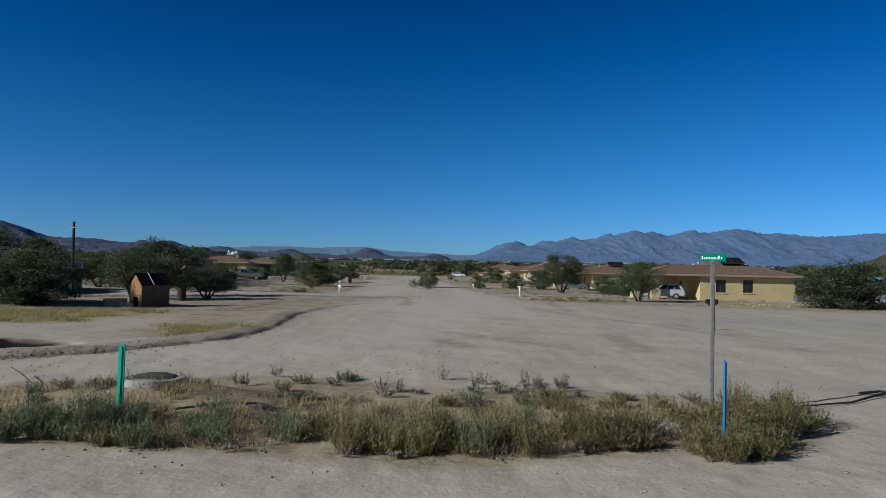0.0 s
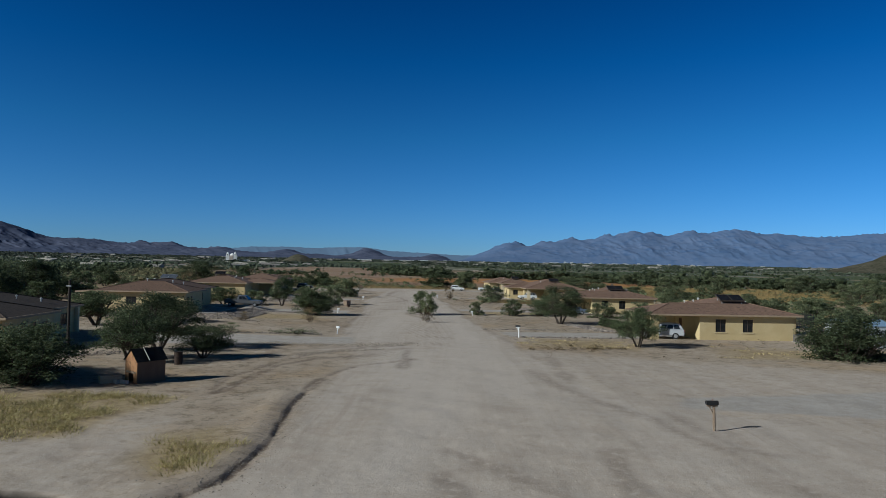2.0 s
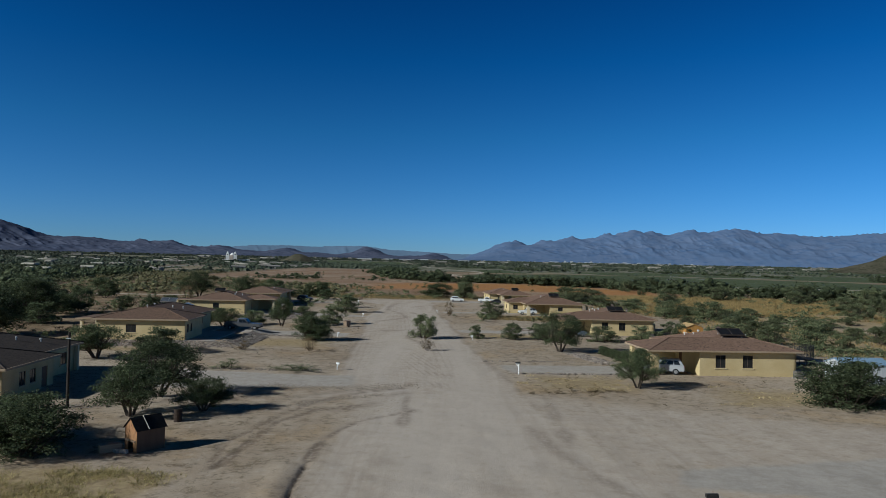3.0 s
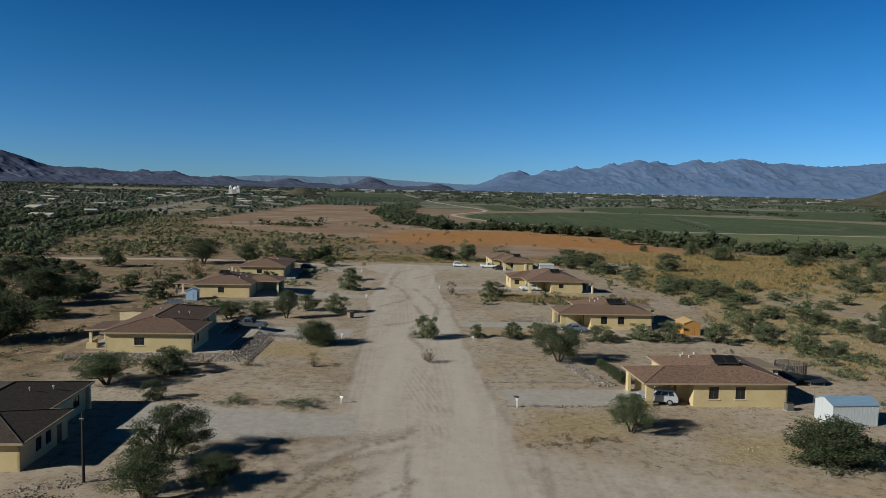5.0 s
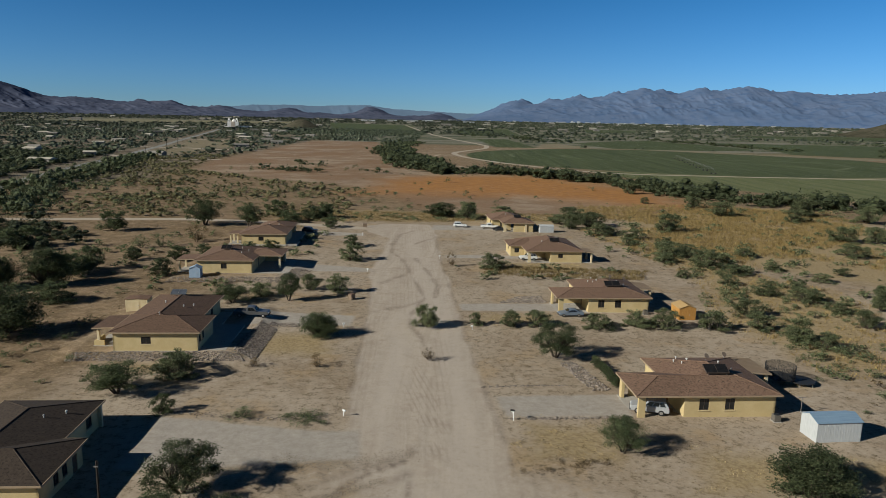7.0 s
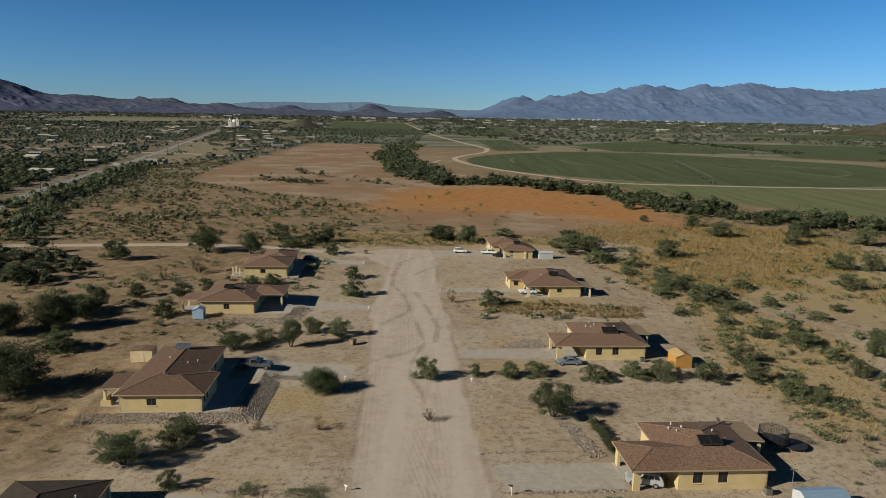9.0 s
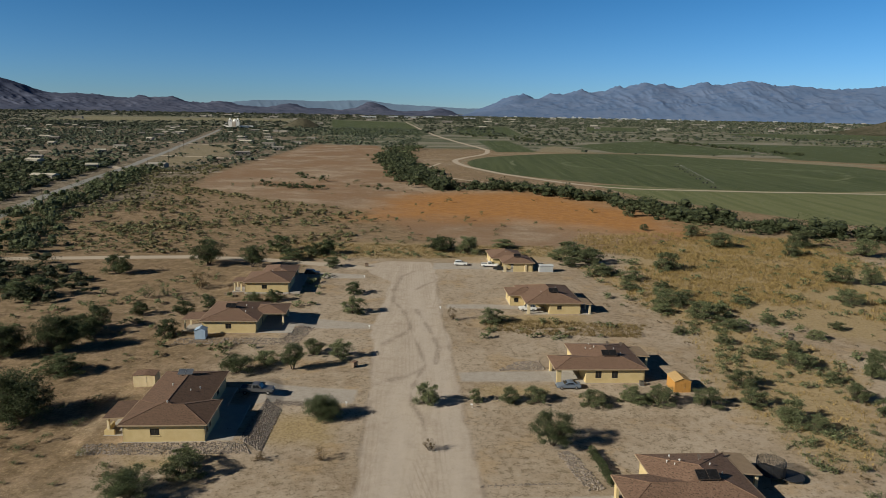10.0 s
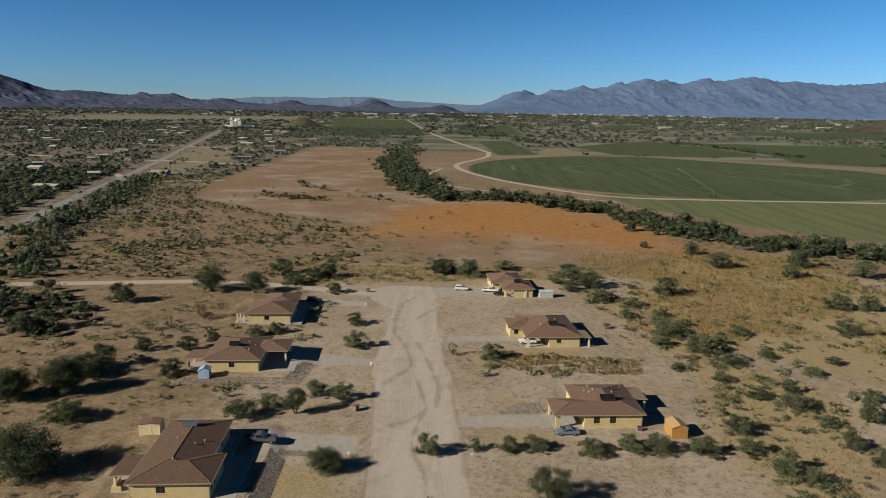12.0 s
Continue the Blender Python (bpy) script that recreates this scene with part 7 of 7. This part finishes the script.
merged("field_shrubs", "scattered shrubs on the bare field", "scrub", field_trees, LEAF_BUSH, 32, 110, (1.6, 5.0), (0.5, 0.85), 0.07)
for k, (line, count) in enumerate((([(-128, 470), (-105, 455), (-86, 453)], 26), ([(-124, 560), (-112, 525), (-90, 500)], 24), ([(-60, 470), (-36, 440)], 8))):
    merged("field_shrubs", "line of dark shrubs across the bare field", "scrub", along(line, count, 3.0, 191 + k), LEAF_BELT, 195 + k, 90, (2.5, 6.5), (0.5, 0.8), 0.08, 2)
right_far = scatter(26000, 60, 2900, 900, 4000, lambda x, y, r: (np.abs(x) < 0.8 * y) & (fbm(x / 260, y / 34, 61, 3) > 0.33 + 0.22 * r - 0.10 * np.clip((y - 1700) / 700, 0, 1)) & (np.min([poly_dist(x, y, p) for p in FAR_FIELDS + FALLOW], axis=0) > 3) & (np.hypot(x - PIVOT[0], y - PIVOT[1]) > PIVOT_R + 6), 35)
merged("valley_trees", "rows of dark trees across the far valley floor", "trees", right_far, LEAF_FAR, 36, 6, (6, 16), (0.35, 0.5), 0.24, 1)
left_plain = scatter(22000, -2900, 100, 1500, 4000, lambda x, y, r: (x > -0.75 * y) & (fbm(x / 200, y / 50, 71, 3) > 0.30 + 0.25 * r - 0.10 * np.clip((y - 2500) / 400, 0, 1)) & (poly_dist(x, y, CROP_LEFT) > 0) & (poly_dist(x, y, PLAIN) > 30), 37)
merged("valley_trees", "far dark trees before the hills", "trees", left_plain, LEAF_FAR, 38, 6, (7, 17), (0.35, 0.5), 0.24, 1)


for k, (line, count) in enumerate((([(376, 1375), (425, 1180), (450, 1010), (480, 960)], 110), ([(620, 1010), (560, 880), (500, 800), (520, 780)], 70), ([(640, 1340), (766, 1266), (900, 1150)], 60), ([(110, 1350), (150, 1180), (190, 1120)], 50), ([(20, 1420), (150, 1480), (330, 1500), (420, 1420)], 80))):
    hedge = along(line, count, 6.0, 161 + k)
    merged("field_hedge", "dark green row of trees along the field edge", "trees", hedge, LEAF_BELT, 171 + k, 20, (6.0, 11.0), (0.5, 0.7), 0.14, 2)


def blades(rng, x, y, z, count, height, spread, width, lean=0.35):
    """Grass blades from one root, two bends each."""
    a = rng.uniform(0, 6.283, count)
    rr = spread * np.sqrt(rng.random(count))
    bx, by = x + rr * np.cos(a), y + rr * np.sin(a)
    h = height * rng.uniform(0.5, 1.1, count)
    out = lean * h * rng.uniform(0.2, 1.0, count)
    dx, dy = np.cos(a) * out, np.sin(a) * out
    w = width * rng.uniform(0.6, 1.2, count)
    px, py = -np.sin(a + 0.7) * w, np.cos(a + 0.7) * w
    p = lambda f, s, k: np.stack([bx + dx * f * f + px * s * k, by + dy * f * f + py * s * k, z - 0.02 + h * f], 1)
    v = np.stack([p(0, -1, 1), p(0, 1, 1), p(0.55, 1, 0.8), p(0.55, -1, 0.8), p(0.55, -1, 0.8), p(0.55, 1, 0.8), p(1, 1, 0.15), p(1, -1, 0.15)], 1)
    return v.reshape(-1, 3)


def grass(name, label, spots, leaf, seed, count, height, spread, width, lean=0.35, far=False):
    rng = np.random.default_rng(seed)
    x, y = spots
    z = ground_z(x, y)
    v = np.concatenate([blades(rng, x[i], y[i], z[i], count, height * rng.uniform(0.6, 1.25), spread, width, lean) for i in range(len(x))])
    if far:
        v = v.reshape(-1, 8, 3)[:, [0, 1, 6, 7]].reshape(-1, 3)
    return tagged(new(name, array_mesh(name, v, np.arange(len(v)).reshape(-1, 4), leaf)), label, "grass", kind="stuff")


def weed(rng, x, y, z, height, spread, stems):
    """A bushy weed: upright stems set with narrow leaves."""
    vs = []
    a = rng.uniform(0, 6.283, stems)
    r = spread * np.sqrt(rng.random(stems))
    bx, by = x + 0.5 * r * np.cos(a), y + 0.5 * r * np.sin(a)
    h = height * rng.uniform(0.6, 1.1, stems) * (1 - 0.45 * (r / spread) ** 2)
    dx, dy = 0.6 * r * np.cos(a) + rng.normal(0, 0.04, stems), 0.6 * r * np.sin(a) + rng.normal(0, 0.04, stems)
    n = 13
    f = np.linspace(0.12, 1.0, n)[None, :] + rng.uniform(-0.03, 0.03, (stems, n))
    px, py, pz = bx[:, None] + dx[:, None] * f, by[:, None] + dy[:, None] * f, z + h[:, None] * f
    t = rng.uniform(0, 6.283, (stems, n))
    s = 0.05 * (1.25 - 0.7 * f) * rng.uniform(0.7, 1.3, (stems, n))
    up = rng.uniform(0.3, 1.1, (stems, n))
    ax, ay, az = np.cos(t) * s, np.sin(t) * s, up * s
    wx, wy = -np.sin(t) * 0.009, np.cos(t) * 0.009
    c = np.stack([px, py, pz], -1).reshape(-1, 3)
    d = np.stack([ax, ay, az], -1).reshape(-1, 3)
    e = np.stack([wx, wy, 0 * wx], -1).reshape(-1, 3)
    vs.append(np.stack([c, c + d * 0.55 + e, c + d, c + d * 0.55 - e], 1).reshape(-1, 3))
    p0 = np.stack([bx, by, np.full(stems, z - 0.03)], -1)
    p1 = np.stack([bx + dx, by + dy, z + h], -1)
    w = np.stack([-np.sin(a) * 0.004, np.cos(a) * 0.004, 0 * a], -1)
    vs.append(np.stack([p0 - w, p0 + w, p1 + w * 0.4, p1 - w * 0.4], 1).reshape(-1, 3))
    return np.concatenate(vs)


def weeds(name, label, spots, leaf, seed, height, spread, stems):
    rng = np.random.default_rng(seed)
    x, y, k = spots
    z = ground_z(x, y)
    v = np.concatenate([weed(rng, x[i], y[i], z[i], height * k[i] * rng.uniform(0.45, 1.25), spread * rng.uniform(0.7, 1.2), stems) for i in range(len(x))])
    return tagged(new(name, array_mesh(name, v, np.arange(len(v)).reshape(-1, 4), leaf)), label, "weeds", kind="stuff")


def weed_line(seed):
    """The strip of weeds between the two dirt roads, thick along its near edge."""
    rng = np.random.default_rng(seed)
    xs, ys, ks = [], [], []
    for x0, x1, y0, y1, n, k in ((-6.2, -3.4, 8.4, 9.5, 32, 0.8), (-3.3, -1.3, 8.9, 10.0, 14, 0.75), (-1.4, 1.9, 8.5, 9.7, 40, 1.0), (1.8, 3.6, 8.9, 10.2, 26, 1.0), (4.0, 6.0, 8.9, 11.2, 28, 0.9), (3.95, 4.9, 8.45, 9.0, 10, 0.85), (5.5, 6.5, 10.2, 12.2, 16, 1.1), (1.8, 4.6, 11.4, 13.2, 9, 0.6), (-5.3, -4.1, 8.9, 9.75, 12, 1.2), (-3, 2.0, 11.5, 14.2, 6, 0.5)):
        xs.append(rng.uniform(x0, x1, n)), ys.append(rng.uniform(y0, y1, n)), ks.append(np.full(n, k))
    return np.concatenate(xs), np.concatenate(ys), np.concatenate(ks)


wx, wy, wk = weed_line(3)
pick = fbm(wx / 1.1, wy / 1.1, 131, 2) + 0.05 * wx > 0.37
weeds("weeds", "sage green bushy weeds along the dirt road", (wx[~pick], wy[~pick], wk[~pick]), LEAF_WEED, 4, 0.52, 0.28, 44)
weeds("yellow_weeds", "yellowing bushy weeds along the dirt road", (wx[pick], wy[pick], wk[pick]), LEAF_YELLOW, 6, 0.46, 0.30, 40)
tw = np.random.default_rng(9)
weeds("dead_weeds", "thin grey dead weed stalks", (tw.uniform(-3.6, 3.0, 26), tw.uniform(12.8, 14.6, 26), tw.uniform(0.5, 1.1, 26)), TWIG, 10, 0.42, 0.16, 12)
grey = scatter(70, -7, 6.6, 8.2, 13, lambda x, y, r: poly_dist(x, y, ISLAND) < 0.1, 11)
weeds("dead_weeds", "low grey dead weed stalks along the road edge", (grey[0], grey[1], np.full(len(grey[0]), 0.6)), TWIG, 12, 0.34, 0.22, 18)
straw_spots = scatter(1500, -7.5, 6.6, 8.4, 13.8, lambda x, y, r: (poly_dist(x, y, ISLAND) < -0.35) & (y < 12.2 - 1.5 * r) & (fbm(x / 1.4, y / 1.4, 81, 3) > 0.30 + 0.25 * r), 83)
grass("dry_grass", "straw coloured dry grass among the weeds", straw_spots, STRAW, 84, 34, 0.20, 0.20, 0.005, 0.9)
patch = scatter(3600, -28, -6.8, 20, 38, lambda x, y, r: np.max([-poly_dist(x, y, STRAWS[0]), -poly_dist(x, y, STRAWS[1])], axis=0) > 1.2 * r - 0.2 + 3.0 * np.clip(0.50 - fbm(x / 2.6, y / 2.6, 159, 3), 0, 1) * 4, 85)
grass("dry_grass", "dry yellow grass patches beside the dirt street", patch, GREENISH, 86, 26, 0.19, 0.5, 0.014, 1.3)
tall = scatter(17000, 45, 195, 170, 330, lambda x, y, r: (fbm(x / 22, y / 22, 91, 3) > 0.32 + 0.20 * r) & (poly_dist(x, y, STRAWS[9]) + 26 * (fbm(x / 14, y / 14, 93, 2) - 0.45) < -16 * (r * 7.31 % 1) + 6), 87)
grass("tall_grass", "golden tall dry grass on the wash plain", tall, REED, 88, 15, 1.0, 1.3, 0.055, 0.5, True)
low = scatter(3600, 4, 60, 60, 185, lambda x, y, r: np.max([-poly_dist(x, y, p) for p in STRAWS[2:7]], axis=0) > 5 * r - 2.5, 89)
grass("dry_grass", "thin dry grass on the house yards", low, STRAW, 90, 26, 0.17, 0.5, 0.022, 0.8, True)


strip_grass = in_strip(STRIP, 2600, 145)
grass("tall_grass", "yellow dry grass between the bushes of the wash edge", strip_grass, REED, 146, 8, 0.55, 0.7, 0.06, 0.5, True)
gold_band = in_strip([(8, 158), (20, 155), (44, 155), (48, 165), (20, 167), (9, 166)], 900, 147)
grass("tall_grass", "golden dry grass in front of the house yard", gold_band, GOLD, 148, 14, 0.55, 0.6, 0.05, 0.6, True)
gold_band = in_strip([(-60, 234), (-8, 238), (16, 246), (40, 246), (40, 266), (-60, 262)], 2600, 149)
grass("tall_grass", "golden dry grass beyond the street end", gold_band, GOLD, 150, 9, 0.6, 0.9, 0.07, 0.6, True)
tufts = scatter(10500, -75, 62, 58, 200, lambda x, y, r: (poly_dist(x, y, STREET) > 0.6) & (np.min([poly_dist(x, y, p) for p in DRIVES], axis=0) > 0.8) & (fbm(x / 6, y / 6, 121, 3) > 0.28 + 0.3 * r) & (np.abs(x) < 0.66 * y + 3), 122)
merged("dry_tufts", "small dry tufts and clods on the bare yards", "scrub", tufts, LEAF_DRY, 123, 10, (0.25, 0.95), (0.3, 0.55), 0.10)


tuft_row = along([(8.1, 63.6), (13.2, 65.5), (17.5, 67.0)], 70, 0.5, 181)
merged("dry_tufts", "row of dark dry tufts along the yard edge", "scrub", tuft_row, LEAF_DRY, 182, 24, (0.4, 1.0), (0.35, 0.6), 0.09)


# ---- loose rock ----
def rocks(name, label, spots, seed, size, material=ROCK):
    """Broken rock thrown along a bank, joined into one."""
    rng = np.random.default_rng(seed)
    ico = bmesh.new()
    bmesh.ops.create_icosphere(ico, subdivisions=1, radius=1)
    base = np.array([v.co[:] for v in ico.verts])
    tri = np.array([[v.index for v in f.verts] for f in ico.faces])
    ico.free()
    x, y = spots
    z = ground_z(x, y)
    n, m = len(x), len(base)
    k = base[None] * (1 + rng.uniform(-0.28, 0.28, (n, m, 1)))
    s = rng.uniform(*size, n)[:, None, None] * rng.uniform(0.6, 1.2, (n, 1, 3))
    a = rng.uniform(0, 6.28, n)[:, None]
    k = k * s
    v = np.stack([k[..., 0] * np.cos(a) - k[..., 1] * np.sin(a), k[..., 0] * np.sin(a) + k[..., 1] * np.cos(a), k[..., 2] * 0.7], -1)
    v += np.stack([x, y, z + 0.2 * s[:, 0, 0]], -1)[:, None]
    f = (tri[None] + (np.arange(n) * m)[:, None, None]).reshape(-1, 3)
    return tagged(new(name, array_mesh(name, v.reshape(-1, 3), f, material)), label, "rocks", kind="stuff")


rocks("rip_rap", "grey brown broken rock bank around the house pad", in_strip([(-31.6, 98), (-31.6, 113.6), (-28.2, 110.5), (-27.6, 95.2)], 2850, 1), 2, (0.091, 0.202))
rocks("rip_rap", "grey brown broken rock along the pad front", in_strip([(-54, 92.6), (-54, 95.2), (-30.6, 97.2), (-29, 94.6)], 2850, 3), 4, (0.084, 0.187))
rocks("rip_rap", "grey brown broken rock beside the drive", in_strip([(-30, 112.3), (-30, 114.2), (-19, 114.4), (-19, 112.6)], 684, 5), 6, (0.077, 0.173))
rocks("rip_rap", "grey brown broken rock bank around the far pad", in_strip([(-37.4, 147.4), (-35.4, 157), (-31.6, 157), (-33.4, 144.6), (-60, 142.6), (-60, 145.8)], 4940, 7), 8, (0.091, 0.194))
rocks("rip_rap", "grey brown rock bank by the last house", in_strip([(-45, 188), (-43.6, 205), (-39.6, 204), (-42, 185.5), (-63, 184), (-63, 186.6)], 2850, 9), 10, (0.091, 0.194))
rocks("rip_rap", "grey brown rock swale beside the drive", in_strip([(16.6, 97.6), (19.2, 98), (22.2, 87), (19.6, 86.4)], 1330, 11), 12, (0.084, 0.202))
rocks("rip_rap", "grey brown rock in the yard beside the drive", in_strip([(10, 131.6), (19.6, 132.6), (19.0, 138), (14, 137)], 1330, 13), 14, (0.084, 0.216))
rocks("stone_edging", "row of small stones edging the drive", along([(7.8, 76.7), (22.6, 78.2)], 240, 0.16, 15), 16, (0.08, 0.2))
rocks("stone_edging", "row of small stones edging the drive", along([(5.0, 87.0), (17.4, 88.4)], 120, 0.16, 17), 18, (0.07, 0.16))
rocks("stone_edging", "stones under the yard tree", along([(-33, 50.5), (-28.5, 53), (-25, 56)], 420, 0.7, 19), 20, (0.04, 0.11))
rocks("stone_edging", "stones along the edge of the gravel drive", along([(-33, 76.3), (-22, 75.0), (-14, 75.4)], 260, 0.35, 25), 26, (0.05, 0.13))
rocks("gravel", "loose pebbles along the dirt road edges", scatter(2600, -9, 14, 6, 22, lambda x, y, r: (fbm(x / 1.1, y / 1.1, 101, 3) > 0.34 + 0.3 * r) & (np.abs(x) < 0.75 * y + 1), 21), 22, (0.008, 0.03), PEBBLE)
rocks("gravel", "fine gravel on the washed out street corner", in_strip(ROUGH, 6500, 31), 32, (0.008, 0.03), PEBBLE)
rocks("gravel", "broken stones washed across the street corner", along([(-16.5, 65.2), (-13, 64.2), (-8.6, 64.8), (-3, 67.2)], 1500, 0.8, 27), 28, (0.02, 0.07), PEBBLE)
rocks("gravel", "clods along the washed out gully", along([(-11.4, 55.6), (-10.6, 57.4), (-8.4, 59.6), (-5.4, 61.4)], 600, 0.4, 29), 30, (0.02, 0.065), PEBBLE)
rocks("gravel", "loose clods along the eroded road edge", along(DITCH[2:], 1500, 0.45, 23), 24, (0.010, 0.034), PEBBLE)

# ---- the town and the mission ----
TOWN_WALL = mat("pale_town_walls", (0.20, 0.182, 0.158), (0.28, 0.258, 0.228), 0.05, 0.9, per_object=0.35)
CITY_WALL = mat("pale_city_walls", (0.30, 0.32, 0.34), (0.38, 0.40, 0.42), 0.05, 0.9, per_object=0.35)
MISSION_WHITE = mat("white_mission_plaster", (0.78, 0.76, 0.72), (0.82, 0.80, 0.76), 0.2, 0.8)


def town_house(x, y, w, d, h, yaw, shed=False, wall=TOWN_WALL, label="far pale single storey building in the town"):
    t = thing("town_building", x, y, gz(x, y), yaw, label, "building", "buildings of the far town")
    part("wall", box(BM(), -w / 2, w / 2, -d / 2, d / 2, -0.5, h), wall, t)
    part("roof", solid(BM(), [(-w / 2 - 0.5, -d / 2 - 0.5, h), (w / 2 + 0.5, -d / 2 - 0.5, h), (w / 2 + 0.5, d / 2 + 0.5, h), (-w / 2 - 0.5, d / 2 + 0.5, h), (-w / 2 - 0.5, 0, h + d * 0.14), (w / 2 + 0.5, 0, h + d * 0.14)],
         [(0, 1, 5, 4), (2, 3, 4, 5), (1, 2, 5), (3, 0, 4), (3, 2, 1, 0)]), SHED_TOP if shed else wall, t)
    for k in range(3):
        part("window", box(BM(), -w * 0.36 + k * w * 0.28, -w * 0.36 + k * w * 0.28 + 1.6, -d / 2 - 0.04, -d / 2, 1.0, 2.2), GLASS, t)


rng = np.random.default_rng(77)
made = 0
while made < 55:
    x, y = rng.uniform(-900, -150), rng.uniform(450, 1750)
    if poly_dist(np.array([x]), np.array([y]), TOWN)[0] < -8 and line_dist(np.array([x]), np.array([y]), ASPHALT)[0] > 22 and x > -0.62 * y:
        town_house(x, y, rng.uniform(8, 17), rng.uniform(7, 10), rng.uniform(2.6, 3.6), rng.uniform(-25, 25), rng.random() < 0.5)
        made += 1
made = 0
while made < 75:
    x, y = rng.uniform(-1500, 2100), rng.uniform(1900, 3600)
    if abs(x) < 0.66 * y and poly_dist(np.array([x]), np.array([y]), CROP_LEFT)[0] > 10:
        town_house(x, y, rng.uniform(12, 38), rng.uniform(9, 18), rng.uniform(3.5, 6), rng.uniform(-10, 10), rng.random() < 0.35)
        made += 1


# long white sheds on the plain, and the city at the foot of the mountains
for u, r, w in ((-0.122, 3250, 64), (-0.088, 3400, 44), (-0.062, 3320, 70), (-0.038, 3450, 50), (0.02, 3300, 52)):
    town_house(r * math.sin(u), r * math.cos(u), w, 22, 4.6, 2, False, CITY_WALL, "long white shed far out on the plain")
for k in range(64):
    u, r = rng.normal(0.19, 0.075), rng.uniform(3880, 4090)
    town_house(r * math.sin(u), r * math.cos(u), rng.uniform(7, 20), rng.uniform(8, 14), rng.uniform(3, 6.5) * (1.8 if k % 9 == 0 else 1), rng.uniform(-12, 12), False, CITY_WALL, "pale building of the far city under the mountains")


def mission(x, y, s):
    """The white mission church: nave, two bell towers, dome, low wings."""
    t = thing("mission_church", x, y, gz(x, y), 12, "white twin towered mission church standing over the town", "church")
    part("nave", box(BM(), -7 * s, 7 * s, -10 * s, 22 * s, -1, 13 * s), MISSION_WHITE, t)
    for sx in (-9, 9):
        b = BM()
        box(b, (sx - 4) * s, (sx + 4) * s, -14 * s, -6 * s, -1, 15 * s)
        box(b, (sx - 3.2) * s, (sx + 3.2) * s, -13.2 * s, -6.8 * s, 15 * s, 20 * s)
        tw = part("tower", b, MISSION_WHITE, t, "white bell tower")
        part("belfry_opening", box(BM(), (sx - 1.1) * s, (sx + 1.1) * s, -13.32 * s, -13.15 * s, 16 * s, 18.8 * s), GLASS, tw)
        part("cupola", tube(BM(), [(sx * s, -10 * s, 20 * s), (sx * s, -10 * s, 22 * s), (sx * s, -10 * s, 23.6 * s), (sx * s, -10 * s, 24.8 * s)], [2.6 * s, 2.4 * s, 1.6 * s, 0.3 * s], 10), MISSION_WHITE, tw)
    part("portal", box(BM(), -4 * s, 4 * s, -14.5 * s, -10 * s, -1, 16 * s), mat("pale_portal_plaster", (0.50, 0.42, 0.34), (0.56, 0.48, 0.40), 0.3, 0.9), t, "pale brown carved portal")
    part("dome", tube(BM(), [(0, 14 * s, 13 * s), (0, 14 * s, 16 * s), (0, 14 * s, 19 * s), (0, 14 * s, 21 * s), (0, 14 * s, 22 * s)], [6.5 * s, 6.2 * s, 4.8 * s, 2.4 * s, 0.4 * s], 18), MISSION_WHITE, t)
    part("wing", box(BM(), 9 * s, 44 * s, -6 * s, 10 * s, -1, 6 * s), MISSION_WHITE, t)
    part("wing", box(BM(), -26 * s, -9 * s, -4 * s, 8 * s, -1, 5 * s), MISSION_WHITE, t)


mission(-519, 1652, 0.95)
